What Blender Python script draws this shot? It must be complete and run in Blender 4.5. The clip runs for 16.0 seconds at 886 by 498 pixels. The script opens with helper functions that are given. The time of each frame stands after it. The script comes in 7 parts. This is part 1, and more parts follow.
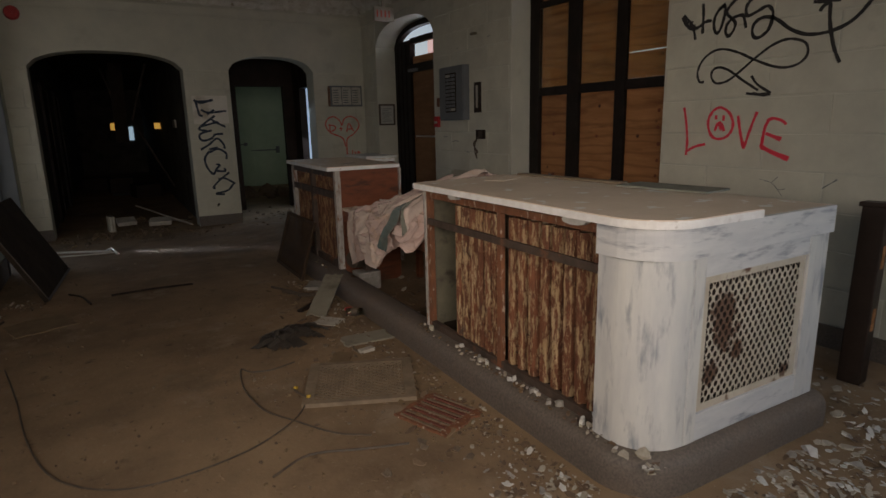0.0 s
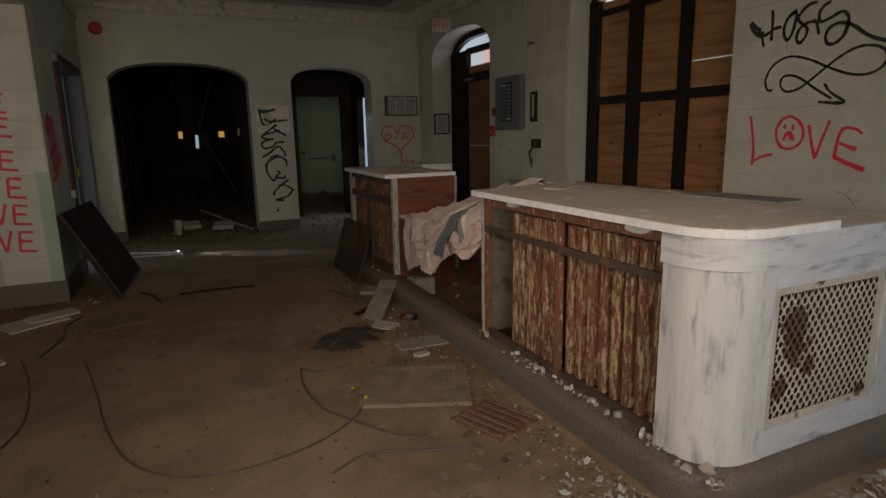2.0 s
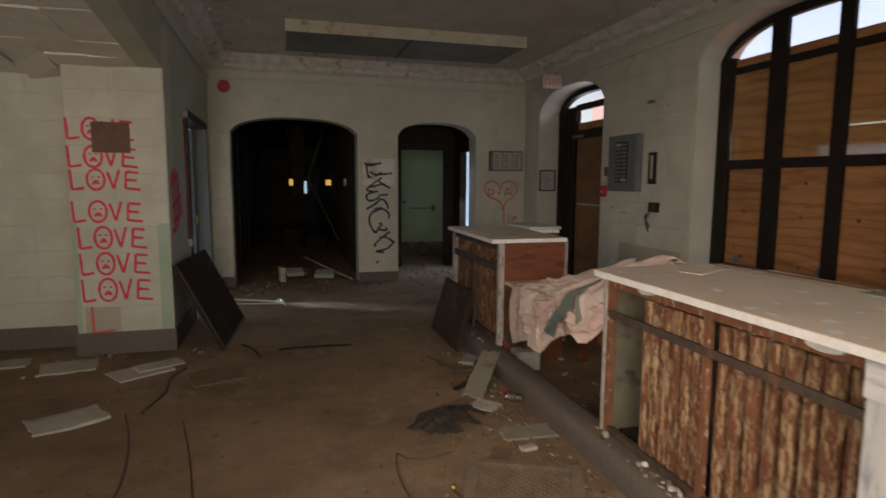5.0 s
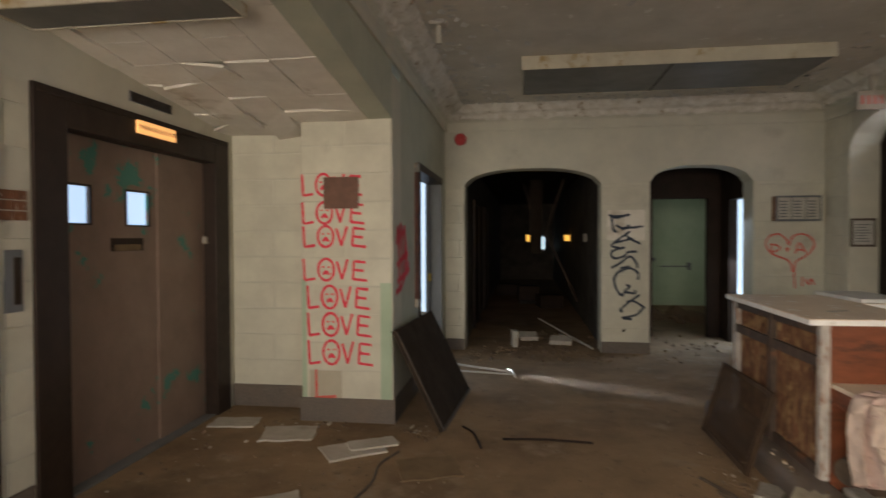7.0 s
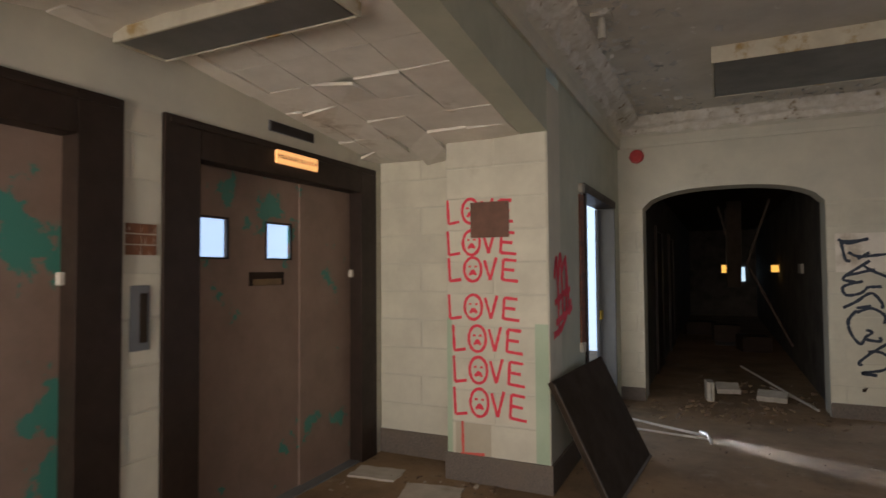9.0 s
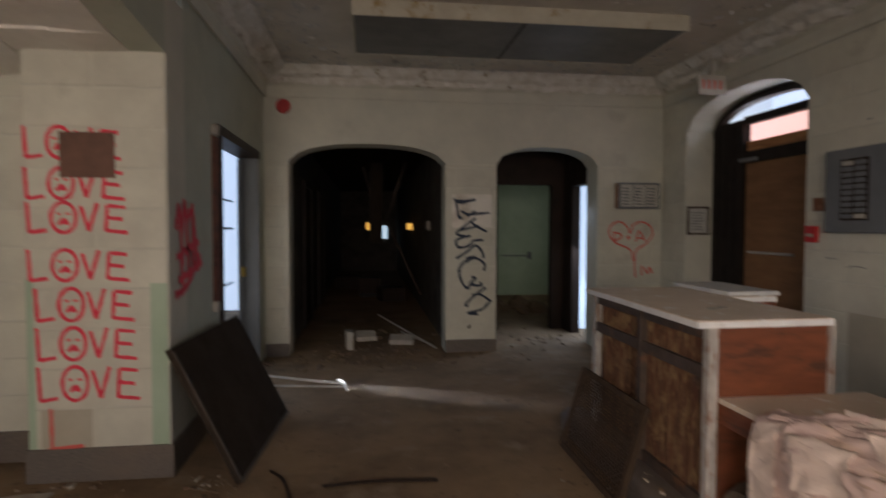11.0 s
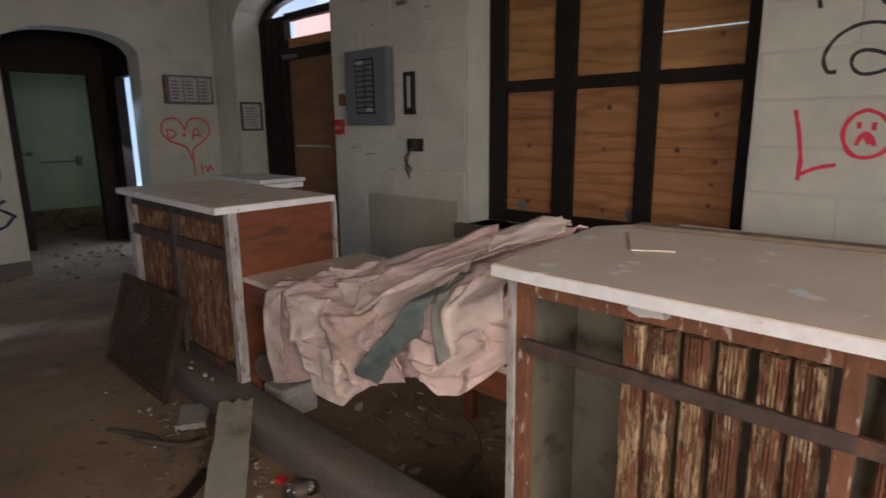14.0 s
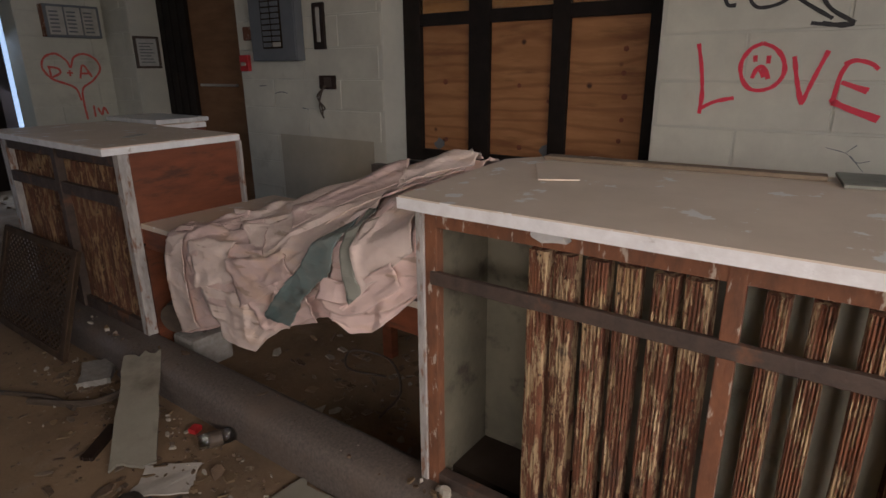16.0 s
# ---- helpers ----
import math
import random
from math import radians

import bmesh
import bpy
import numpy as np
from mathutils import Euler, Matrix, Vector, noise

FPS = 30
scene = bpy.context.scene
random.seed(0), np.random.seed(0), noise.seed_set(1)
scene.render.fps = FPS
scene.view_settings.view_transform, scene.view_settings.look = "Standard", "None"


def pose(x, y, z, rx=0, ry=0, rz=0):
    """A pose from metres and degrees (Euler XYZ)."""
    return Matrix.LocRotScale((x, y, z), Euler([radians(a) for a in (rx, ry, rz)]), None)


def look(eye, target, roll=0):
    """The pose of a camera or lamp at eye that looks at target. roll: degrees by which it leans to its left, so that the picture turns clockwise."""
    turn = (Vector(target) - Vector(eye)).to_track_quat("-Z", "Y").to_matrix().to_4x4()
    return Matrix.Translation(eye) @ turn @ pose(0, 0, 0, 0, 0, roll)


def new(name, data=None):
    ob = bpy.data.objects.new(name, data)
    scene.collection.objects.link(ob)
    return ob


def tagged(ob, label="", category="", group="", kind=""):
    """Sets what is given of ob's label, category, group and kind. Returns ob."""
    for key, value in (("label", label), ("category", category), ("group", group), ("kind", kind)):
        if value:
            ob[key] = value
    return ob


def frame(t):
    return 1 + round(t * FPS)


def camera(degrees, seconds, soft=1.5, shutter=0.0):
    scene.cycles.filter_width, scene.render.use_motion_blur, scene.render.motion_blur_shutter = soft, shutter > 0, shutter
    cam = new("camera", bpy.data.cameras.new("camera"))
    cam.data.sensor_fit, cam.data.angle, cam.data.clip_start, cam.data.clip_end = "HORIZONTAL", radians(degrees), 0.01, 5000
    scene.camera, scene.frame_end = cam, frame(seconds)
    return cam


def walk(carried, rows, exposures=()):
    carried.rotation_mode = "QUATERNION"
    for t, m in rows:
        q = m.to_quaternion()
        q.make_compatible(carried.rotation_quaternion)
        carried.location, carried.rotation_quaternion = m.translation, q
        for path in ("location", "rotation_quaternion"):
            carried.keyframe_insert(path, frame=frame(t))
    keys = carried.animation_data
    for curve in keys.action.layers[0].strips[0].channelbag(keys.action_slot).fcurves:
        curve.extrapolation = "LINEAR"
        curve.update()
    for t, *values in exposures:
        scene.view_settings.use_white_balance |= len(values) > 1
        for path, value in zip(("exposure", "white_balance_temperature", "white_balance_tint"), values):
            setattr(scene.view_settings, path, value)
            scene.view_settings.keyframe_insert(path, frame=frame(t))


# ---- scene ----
cam = camera(75.3, 16.0, shutter=0.5)
PATH = [
    (0, (0.18, 0.395, 1.433), (1.143, 2.095, 1.005), -1.3),
    (0.5, (0.165, 0.401, 1.42), (1.087, 2.128, 1.01), -1.4),
    (1, (0.142, 0.396, 1.424), (1.024, 2.145, 1.018), -1.3),
    (1.5, (0.129, 0.391, 1.425), (0.974, 2.159, 1.025), -1.1),
    (2, (0.116, 0.387, 1.423), (0.933, 2.17, 1.031), -1.1),
    (2.5, (0.107, 0.384, 1.427), (0.902, 2.178, 1.04), -1.0),
    (3, (0.106, 0.38, 1.428), (0.885, 2.182, 1.048), -0.8),
    (5.5, (0.123, 0.954, 1.57), (0.468, 2.916, 1.39), 0.3),
    (6, (0.204, 1.229, 1.568), (0.309, 3.222, 1.436), -0.0),
    (6.5, (0.217, 1.513, 1.552), (0.131, 3.509, 1.456), -0.3),
    (7, (0.189, 1.737, 1.548), (-0.089, 3.717, 1.507), -0.2),
    (7.5, (0.238, 1.892, 1.551), (-0.366, 3.799, 1.553), -0.1),
    (7.6, (0.199, 1.946, 1.56), (-0.444, 3.839, 1.568), -0.1),
    (8, (0.181, 2.08, 1.534), (-0.788, 3.829, 1.586), -0.6),
    (10.5, (0.204, 2.817, 1.616), (0.064, 4.811, 1.667), -0.2),
    (11, (0.299, 2.779, 1.505), (0.556, 4.761, 1.429), 0.1),
    (11.5, (0.315, 2.84, 1.483), (0.873, 4.751, 1.287), 0.5),
    (12, (0.352, 2.851, 1.449), (1.144, 4.667, 1.176), 0.6),
    (12.5, (0.394, 2.812, 1.425), (1.371, 4.527, 1.102), 0.4),
    (13, (0.44, 2.723, 1.461), (1.561, 4.337, 1.09), -0.3),
    (13.5, (0.524, 2.619, 1.455), (1.796, 4.11, 1.059), -0.4),
    (14, (0.574, 2.585, 1.444), (1.994, 3.931, 1.027), -0.6),
    (14.5, (0.603, 2.59, 1.42), (2.095, 3.838, 0.956), -0.3),
    (15, (0.62, 2.578, 1.41), (2.135, 3.771, 0.879), -0.4),
    (15.5, (0.63, 2.563, 1.405), (2.159, 3.717, 0.828), -0.5),
    (16, (0.633, 2.563, 1.4), (2.176, 3.684, 0.798), -0.5),
]
EXPOSURES = [(0, -1.15, 6450, 14), (3, -0.95, 6500, 14), (5.5, -0.2, 6700, 14), (6.5, 0.2, 7000, 12), (8, 0.55, 6700, 16), (10.5, -0.1, 6600, 17), (11, -0.15, 6600, 19), (12, 0.05, 6300, 17), (12.5, 0.1, 6200, 17), (13.5, -0.05, 6050, 18), (14.5, -0.3, 5950, 18), (16, -0.5, 5950, 18)]
walk(cam, [(t, look(eye, target, roll)) for t, eye, target, roll in PATH], EXPOSURES)

# ---- world and light ----
world = bpy.data.worlds.new("world")
scene.world = world
world.use_nodes = True
wn = world.node_tree.nodes
sky = wn.new("ShaderNodeTexSky")
sky.sky_type, sky.sun_disc = "NISHITA", False
sky.sun_elevation, sky.sun_rotation = radians(36), radians(0)
wn["Background"].inputs[1].default_value = 0.12
world.node_tree.links.new(sky.outputs[0], wn["Background"].inputs[0])


def area(name, eye, target, sx, sy, watts, colour):
    d = bpy.data.lights.new(name, "AREA")
    d.shape, d.size, d.size_y, d.energy, d.color = "RECTANGLE", sx, sy, watts, colour
    ob = new(name, d)
    ob.matrix_world = look(eye, target)
    return ob


sun = new("sun", bpy.data.lights.new("sun", "SUN"))
sun.data.energy, sun.data.angle, sun.data.color = 3.0, radians(0.5), (1, 0.93, 0.82)
sun.matrix_world = look((0, 0, 10), (-1.0, -8.0, 4.0))
# daylight: side doorway, vestibule door, fanlight, and cool light from an unseen window
# Added fill lamp: no entrance is seen, it stands in for a carried light.
entrance = area("south_fill_lamp", (-0.05, -0.52, 1.95), (0.9, 2.9, 0.6), 2.5, 1.2, 50, (1.0, 0.87, 0.72))
entrance.data.spread = radians(95)
# Added fill that brightens the elevator doors; its source is invented.
west_light = area("west_fill_lamp", (-1.45, -0.52, 1.5), (-2.3, 3.4, 2.1), 0.7, 1.9, 14, (1.0, 0.90, 0.77))
west_light.data.spread = radians(60)
# Added fill for the counter front; there is no known door here.
lobby_fill = area("lobby_fill_lamp", (-2.40, 1.05, 1.95), (2.2, 3.0, 0.9), 1.8, 1.2, 17, (1.0, 0.87, 0.74))
lobby_fill.data.spread = radians(62)
area("south_window_daylight", (2.9, -0.52, 1.5), (2.6, 1.6, 0.3), 1.3, 1.5, 20, (0.66, 0.82, 1.0))
area("side_door_daylight", (-1.02, 8.30, 1.3), (2.0, 8.2, 0.6), 1.2, 1.8, 2.8, (0.72, 0.86, 1.0))
beam_in = area("side_door_beam", (-1.0, 8.72, 0.30), (0.60, 7.98, 0.0), 0.06, 0.10, 0.8, (0.72, 0.84, 1.0))
beam_in.data.spread = radians(14)
area("vestibule_daylight", (3.36, 10.40, 1.2), (2.1, 9.75, 0.0), 0.45, 1.7, 13, (0.64, 0.80, 1.0))
area("fanlight_daylight", (4.34, 8.1, 2.70), (2.6, 8.3, 2.95), 1.3, 0.18, 3.5, (0.72, 0.86, 1.0))

# ---- materials ----
def rgb(c):
    return (*c, 1.0)


def surface(name, a, b, scale=6.0, rough=0.7, bump=0.2, fine=60.0, metal=0.0, stain=None, stain_at=(0.55, 0.7), stain_scale=2.0,
            object_vary=0.0, knots=None, coat=0.0, detail=8.0, stretch=(1, 1, 1), spec=0.5):
    """Two colours mixed by a coarse noise, a fine grain in the bump, and stains of a third colour with edges of their own."""
    m = bpy.data.materials.new(name)
    m.use_nodes = True
    t = m.node_tree
    n, l = t.nodes, t.links
    p = n["Principled BSDF"]
    co = n.new("ShaderNodeNewGeometry")
    mp = n.new("ShaderNodeMapping")
    mp.inputs["Scale"].default_value = stretch
    l.new(co.outputs["Position"], mp.inputs[0])
    n1 = n.new("ShaderNodeTexNoise")
    n1.inputs["Scale"].default_value, n1.inputs["Detail"].default_value, n1.inputs["Roughness"].default_value = scale, detail, 0.65
    l.new(mp.outputs[0], n1.inputs[0])
    r1 = n.new("ShaderNodeMapRange")
    r1.inputs[1].default_value, r1.inputs[2].default_value = 0.35, 0.65
    l.new(n1.outputs[0], r1.inputs[0])
    mix = n.new("ShaderNodeMix")
    mix.data_type = "RGBA"
    mix.inputs[6].default_value, mix.inputs[7].default_value = rgb(a), rgb(b)
    l.new(r1.outputs[0], mix.inputs[0])
    out = mix.outputs[2]
    if stain:
        n2 = n.new("ShaderNodeTexNoise")
        n2.inputs["Scale"].default_value, n2.inputs["Detail"].default_value, n2.inputs["Roughness"].default_value = stain_scale, 10, 0.62
        off = n.new("ShaderNodeMapping")
        off.inputs["Location"].default_value = (13.1, 7.7, 3.3)
        l.new(mp.outputs[0], off.inputs[0])
        l.new(off.outputs[0], n2.inputs[0])
        r2 = n.new("ShaderNodeMapRange")
        r2.inputs[1].default_value, r2.inputs[2].default_value = stain_at
        l.new(n2.outputs[0], r2.inputs[0])
        mx = n.new("ShaderNodeMix")
        mx.data_type = "RGBA"
        mx.inputs[7].default_value = rgb(stain)
        l.new(r2.outputs[0], mx.inputs[0])
        l.new(out, mx.inputs[6])
        out = mx.outputs[2]
    if knots:
        vo = n.new("ShaderNodeTexVoronoi")
        vo.inputs["Scale"].default_value = 4.6
        l.new(co.outputs["Position"], vo.inputs["Vector"])
        r4 = n.new("ShaderNodeMapRange")
        r4.inputs[1].default_value, r4.inputs[2].default_value, r4.inputs[3].default_value, r4.inputs[4].default_value = 0.05, 0.11, 1.0, 0.0
        l.new(vo.outputs["Distance"], r4.inputs[0])
        mk = n.new("ShaderNodeMix")
        mk.data_type = "RGBA"
        mk.inputs[7].default_value = rgb(knots)
        l.new(r4.outputs[0], mk.inputs[0])
        l.new(out, mk.inputs[6])
        out = mk.outputs[2]
    if object_vary:
        oi = n.new("ShaderNodeObjectInfo")
        hv = n.new("ShaderNodeHueSaturation")
        rr = n.new("ShaderNodeMapRange")
        rr.inputs[3].default_value, rr.inputs[4].default_value = 1 - object_vary, 1 + object_vary
        l.new(oi.outputs["Random"], rr.inputs[0])
        l.new(rr.outputs[0], hv.inputs["Value"])
        l.new(out, hv.inputs["Color"])
        out = hv.outputs[0]
    l.new(out, p.inputs["Base Color"])
    p.inputs["Metallic"].default_value = metal
    p.inputs["Coat Weight"].default_value = coat
    p.inputs["Specular IOR Level"].default_value = spec
    rr = n.new("ShaderNodeMapRange")
    rr.inputs[3].default_value, rr.inputs[4].default_value = max(0.03, rough - 0.12), min(1.0, rough + 0.12)
    l.new(n1.outputs[0], rr.inputs[0])
    l.new(rr.outputs[0], p.inputs["Roughness"])
    if bump:
        n3 = n.new("ShaderNodeTexNoise")
        n3.inputs["Scale"].default_value, n3.inputs["Detail"].default_value = fine, 6
        l.new(mp.outputs[0], n3.inputs[0])
        b1 = n.new("ShaderNodeBump")
        b1.inputs["Strength"].default_value, b1.inputs["Distance"].default_value = bump, 0.004
        l.new(n3.outputs[0], b1.inputs["Height"])
        b2 = n.new("ShaderNodeBump")
        b2.inputs["Strength"].default_value, b2.inputs["Distance"].default_value = bump, 0.012
        l.new(n1.outputs[0], b2.inputs["Height"])
        l.new(b1.outputs[0], b2.inputs["Normal"])
        l.new(b2.outputs[0], p.inputs["Normal"])
    return m


def crumpled(m, yellowing):
    """Add the creased relief of handled paper and yellowed, browned streaks to a paper material."""
    t = m.node_tree
    n, l = t.nodes, t.links
    p = n["Principled BSDF"]
    geo = n.new("ShaderNodeNewGeometry")
    normal = p.inputs["Normal"].links[0].from_socket
    for scale, strength, distance, stretch in ((9.0, 0.75, 0.020, (1, 0.6, 1.3)), (24.0, 0.55, 0.007, (1, 0.7, 1.2))):
        mp, v, b = n.new("ShaderNodeMapping"), n.new("ShaderNodeTexVoronoi"), n.new("ShaderNodeBump")
        mp.inputs["Scale"].default_value, mp.inputs["Rotation"].default_value = stretch, (0.5, 0.2, 0.3)
        v.inputs["Scale"].default_value = scale
        b.inputs["Strength"].default_value, b.inputs["Distance"].default_value = strength, distance
        l.new(geo.outputs["Position"], mp.inputs[0])
        l.new(mp.outputs[0], v.inputs["Vector"])
        l.new(v.outputs["Distance"], b.inputs["Height"])
        l.new(normal, b.inputs["Normal"])
        normal = b.outputs[0]
    l.new(normal, p.inputs["Normal"])
    out = p.inputs["Base Color"].links[0].from_socket
    for scale, lo, hi, colour in ((7.0, 0.56, 0.68, yellowing), (16.0, 0.62, 0.68, tuple(0.55 * c for c in yellowing))):
        q, r, x, mp = n.new("ShaderNodeTexNoise"), n.new("ShaderNodeMapRange"), n.new("ShaderNodeMix"), n.new("ShaderNodeMapping")
        mp.inputs["Scale"].default_value, mp.inputs["Rotation"].default_value = (1, 0.5, 2.2), (0.7, 0.0, 0.2)
        q.inputs["Scale"].default_value, q.inputs["Detail"].default_value = scale, 8
        r.inputs[1].default_value, r.inputs[2].default_value, r.inputs[4].default_value = lo, hi, 0.7
        x.data_type = "RGBA"
        x.inputs[7].default_value = rgb(colour)
        l.new(geo.outputs["Position"], mp.inputs[0])
        l.new(mp.outputs[0], q.inputs[0])
        l.new(q.outputs[0], r.inputs[0])
        l.new(r.outputs[0], x.inputs[0])
        l.new(out, x.inputs[6])
        out = x.outputs[2]
    l.new(out, p.inputs["Base Color"])
    return m


def glow(name, colour, strength):
    m = bpy.data.materials.new(name)
    m.use_nodes = True
    p = m.node_tree.nodes["Principled BSDF"]
    p.inputs["Base Color"].default_value = rgb(colour)
    p.inputs["Emission Color"].default_value = rgb(colour)
    p.inputs["Emission Strength"].default_value = strength
    return m


CREAM = surface("cream_block_paint", (0.62, 0.60, 0.49), (0.52, 0.50, 0.41), 3.0, 0.55, 0.12, 90, stain=(0.30, 0.27, 0.20), stain_at=(0.62, 0.85), object_vary=0.03)
PLASTER = surface("cream_plaster", (0.60, 0.58, 0.48), (0.52, 0.51, 0.43), 2.5, 0.65, 0.2, 50, stain=(0.36, 0.34, 0.27), stain_at=(0.60, 0.85))
SAGE = surface("sage_plaster", (0.48, 0.50, 0.40), (0.41, 0.435, 0.35), 3, 0.6, 0.15, 60)
GREEN = surface("pale_green_paint", (0.40, 0.50, 0.36), (0.34, 0.44, 0.31), 3, 0.55, 0.1, 70)
TANPAINT = surface("tan_repainted_plaster", (0.47, 0.425, 0.325), (0.40, 0.36, 0.275), 3, 0.6, 0.15, 60)
CEIL = surface("peeling_ceiling_paint", (0.68, 0.645, 0.57), (0.56, 0.53, 0.465), 2.2, 0.8, 0.35, 30, stain=(0.80, 0.78, 0.72), stain_at=(0.63, 0.66), stain_scale=5)
CORNICE = surface("crumbling_cornice", (0.76, 0.74, 0.68), (0.58, 0.54, 0.46), 9, 0.85, 0.6, 40, stain=(0.30, 0.235, 0.15), stain_at=(0.60, 0.68), stain_scale=7)
TILEC = surface("ceiling_tile", (0.80, 0.76, 0.68), (0.70, 0.66, 0.58), 5, 0.9, 0.35, 120, stain=(0.38, 0.31, 0.22), stain_at=(0.60, 0.72), stain_scale=1.5)
def floor_dirt(name):
    """Bare concrete under trodden dirt: broad damp and dry patches, pale scuffs, grit, and a fine crust in relief."""
    m = surface(name, (0.300, 0.208, 0.124), (0.175, 0.119, 0.073), 1.3, 0.9, 0.6, 45, stain=(0.30, 0.235, 0.165), stain_at=(0.55, 0.72), stain_scale=3.2, spec=0.25, detail=12.0)
    t = m.node_tree
    n, l = t.nodes, t.links
    p = n["Principled BSDF"]
    out = p.inputs["Base Color"].links[0].from_socket
    geo = n.new("ShaderNodeNewGeometry")
    for scale, detail, lo, hi, colour in ((0.75, 6, 0.56, 0.70, (0.115, 0.083, 0.055)), (7.0, 12, 0.60, 0.70, (0.095, 0.066, 0.042)), (24.0, 10, 0.62, 0.68, (0.335, 0.27, 0.195)), (150.0, 3, 0.68, 0.71, (0.42, 0.36, 0.28)), (210.0, 2, 0.69, 0.72, (0.05, 0.035, 0.024))):
        q, r, x = n.new("ShaderNodeTexNoise"), n.new("ShaderNodeMapRange"), n.new("ShaderNodeMix")
        q.inputs["Scale"].default_value, q.inputs["Detail"].default_value, q.inputs["Roughness"].default_value = scale, detail, 0.68
        r.inputs[1].default_value, r.inputs[2].default_value, r.inputs[4].default_value = lo, hi, 0.85
        x.data_type = "RGBA"
        x.inputs[7].default_value = rgb(colour)
        l.new(geo.outputs["Position"], q.inputs[0])
        l.new(q.outputs[0], r.inputs[0])
        l.new(r.outputs[0], x.inputs[0])
        l.new(out, x.inputs[6])
        out = x.outputs[2]
    l.new(out, p.inputs["Base Color"])
    return m


DIRT = floor_dirt("dirty_concrete")
BLACKFILM = surface("black_plastic_film", (0.034, 0.029, 0.025), (0.060, 0.050, 0.040), 12, 0.45, 0.2, 60)
TERRAZZO = surface("grey_terrazzo", (0.165, 0.136, 0.112), (0.095, 0.078, 0.066), 90, 0.6, 0.1, 200, stain=(0.16, 0.12, 0.09), stain_at=(0.5, 0.75), stain_scale=3)
BROWN = surface("dark_brown_metal", (0.034, 0.021, 0.015), (0.022, 0.014, 0.010), 8, 0.5, 0.08, 90, spec=0.25)
BLACKW = surface("black_brown_window_paint", (0.020, 0.014, 0.011), (0.013, 0.010, 0.008), 7, 0.6, 0.12, 70, spec=0.2)
def plywood(name, light, dark, line):
    """Rotary-cut veneer: wavy dark growth lines running along the sheet, broad blotches, knots."""
    m = surface(name, light, dark, 2.0, 0.72, 0.15, 60, stretch=(1, 1, 6), stain=tuple(0.55 * c for c in dark), stain_at=(0.56, 0.74), stain_scale=1.6, knots=(0.07, 0.028, 0.014), object_vary=0.12)
    t = m.node_tree
    n, l = t.nodes, t.links
    p = n["Principled BSDF"]
    src = p.inputs["Base Color"].links[0].from_socket
    geo, mp, oi = n.new("ShaderNodeNewGeometry"), n.new("ShaderNodeMapping"), n.new("ShaderNodeObjectInfo")
    mp.inputs["Scale"].default_value = (1, 0.22, 1)
    l.new(geo.outputs["Position"], mp.inputs[0])
    l.new(oi.outputs["Random"], mp.inputs["Location"])
    w = n.new("ShaderNodeTexWave")
    w.bands_direction = "Z"
    w.inputs["Scale"].default_value, w.inputs["Distortion"].default_value, w.inputs["Detail"].default_value, w.inputs["Detail Scale"].default_value = 3.2, 14.0, 3.0, 0.8
    l.new(mp.outputs[0], w.inputs[0])
    r = n.new("ShaderNodeMapRange")
    r.inputs[1].default_value, r.inputs[2].default_value, r.inputs[4].default_value = 0.70, 1.0, 0.55
    l.new(w.outputs["Fac"], r.inputs[0])
    x = n.new("ShaderNodeMix")
    x.data_type = "RGBA"
    x.inputs[7].default_value = rgb(line)
    l.new(r.outputs[0], x.inputs[0])
    l.new(src, x.inputs[6])
    l.new(x.outputs[2], p.inputs["Base Color"])
    return m


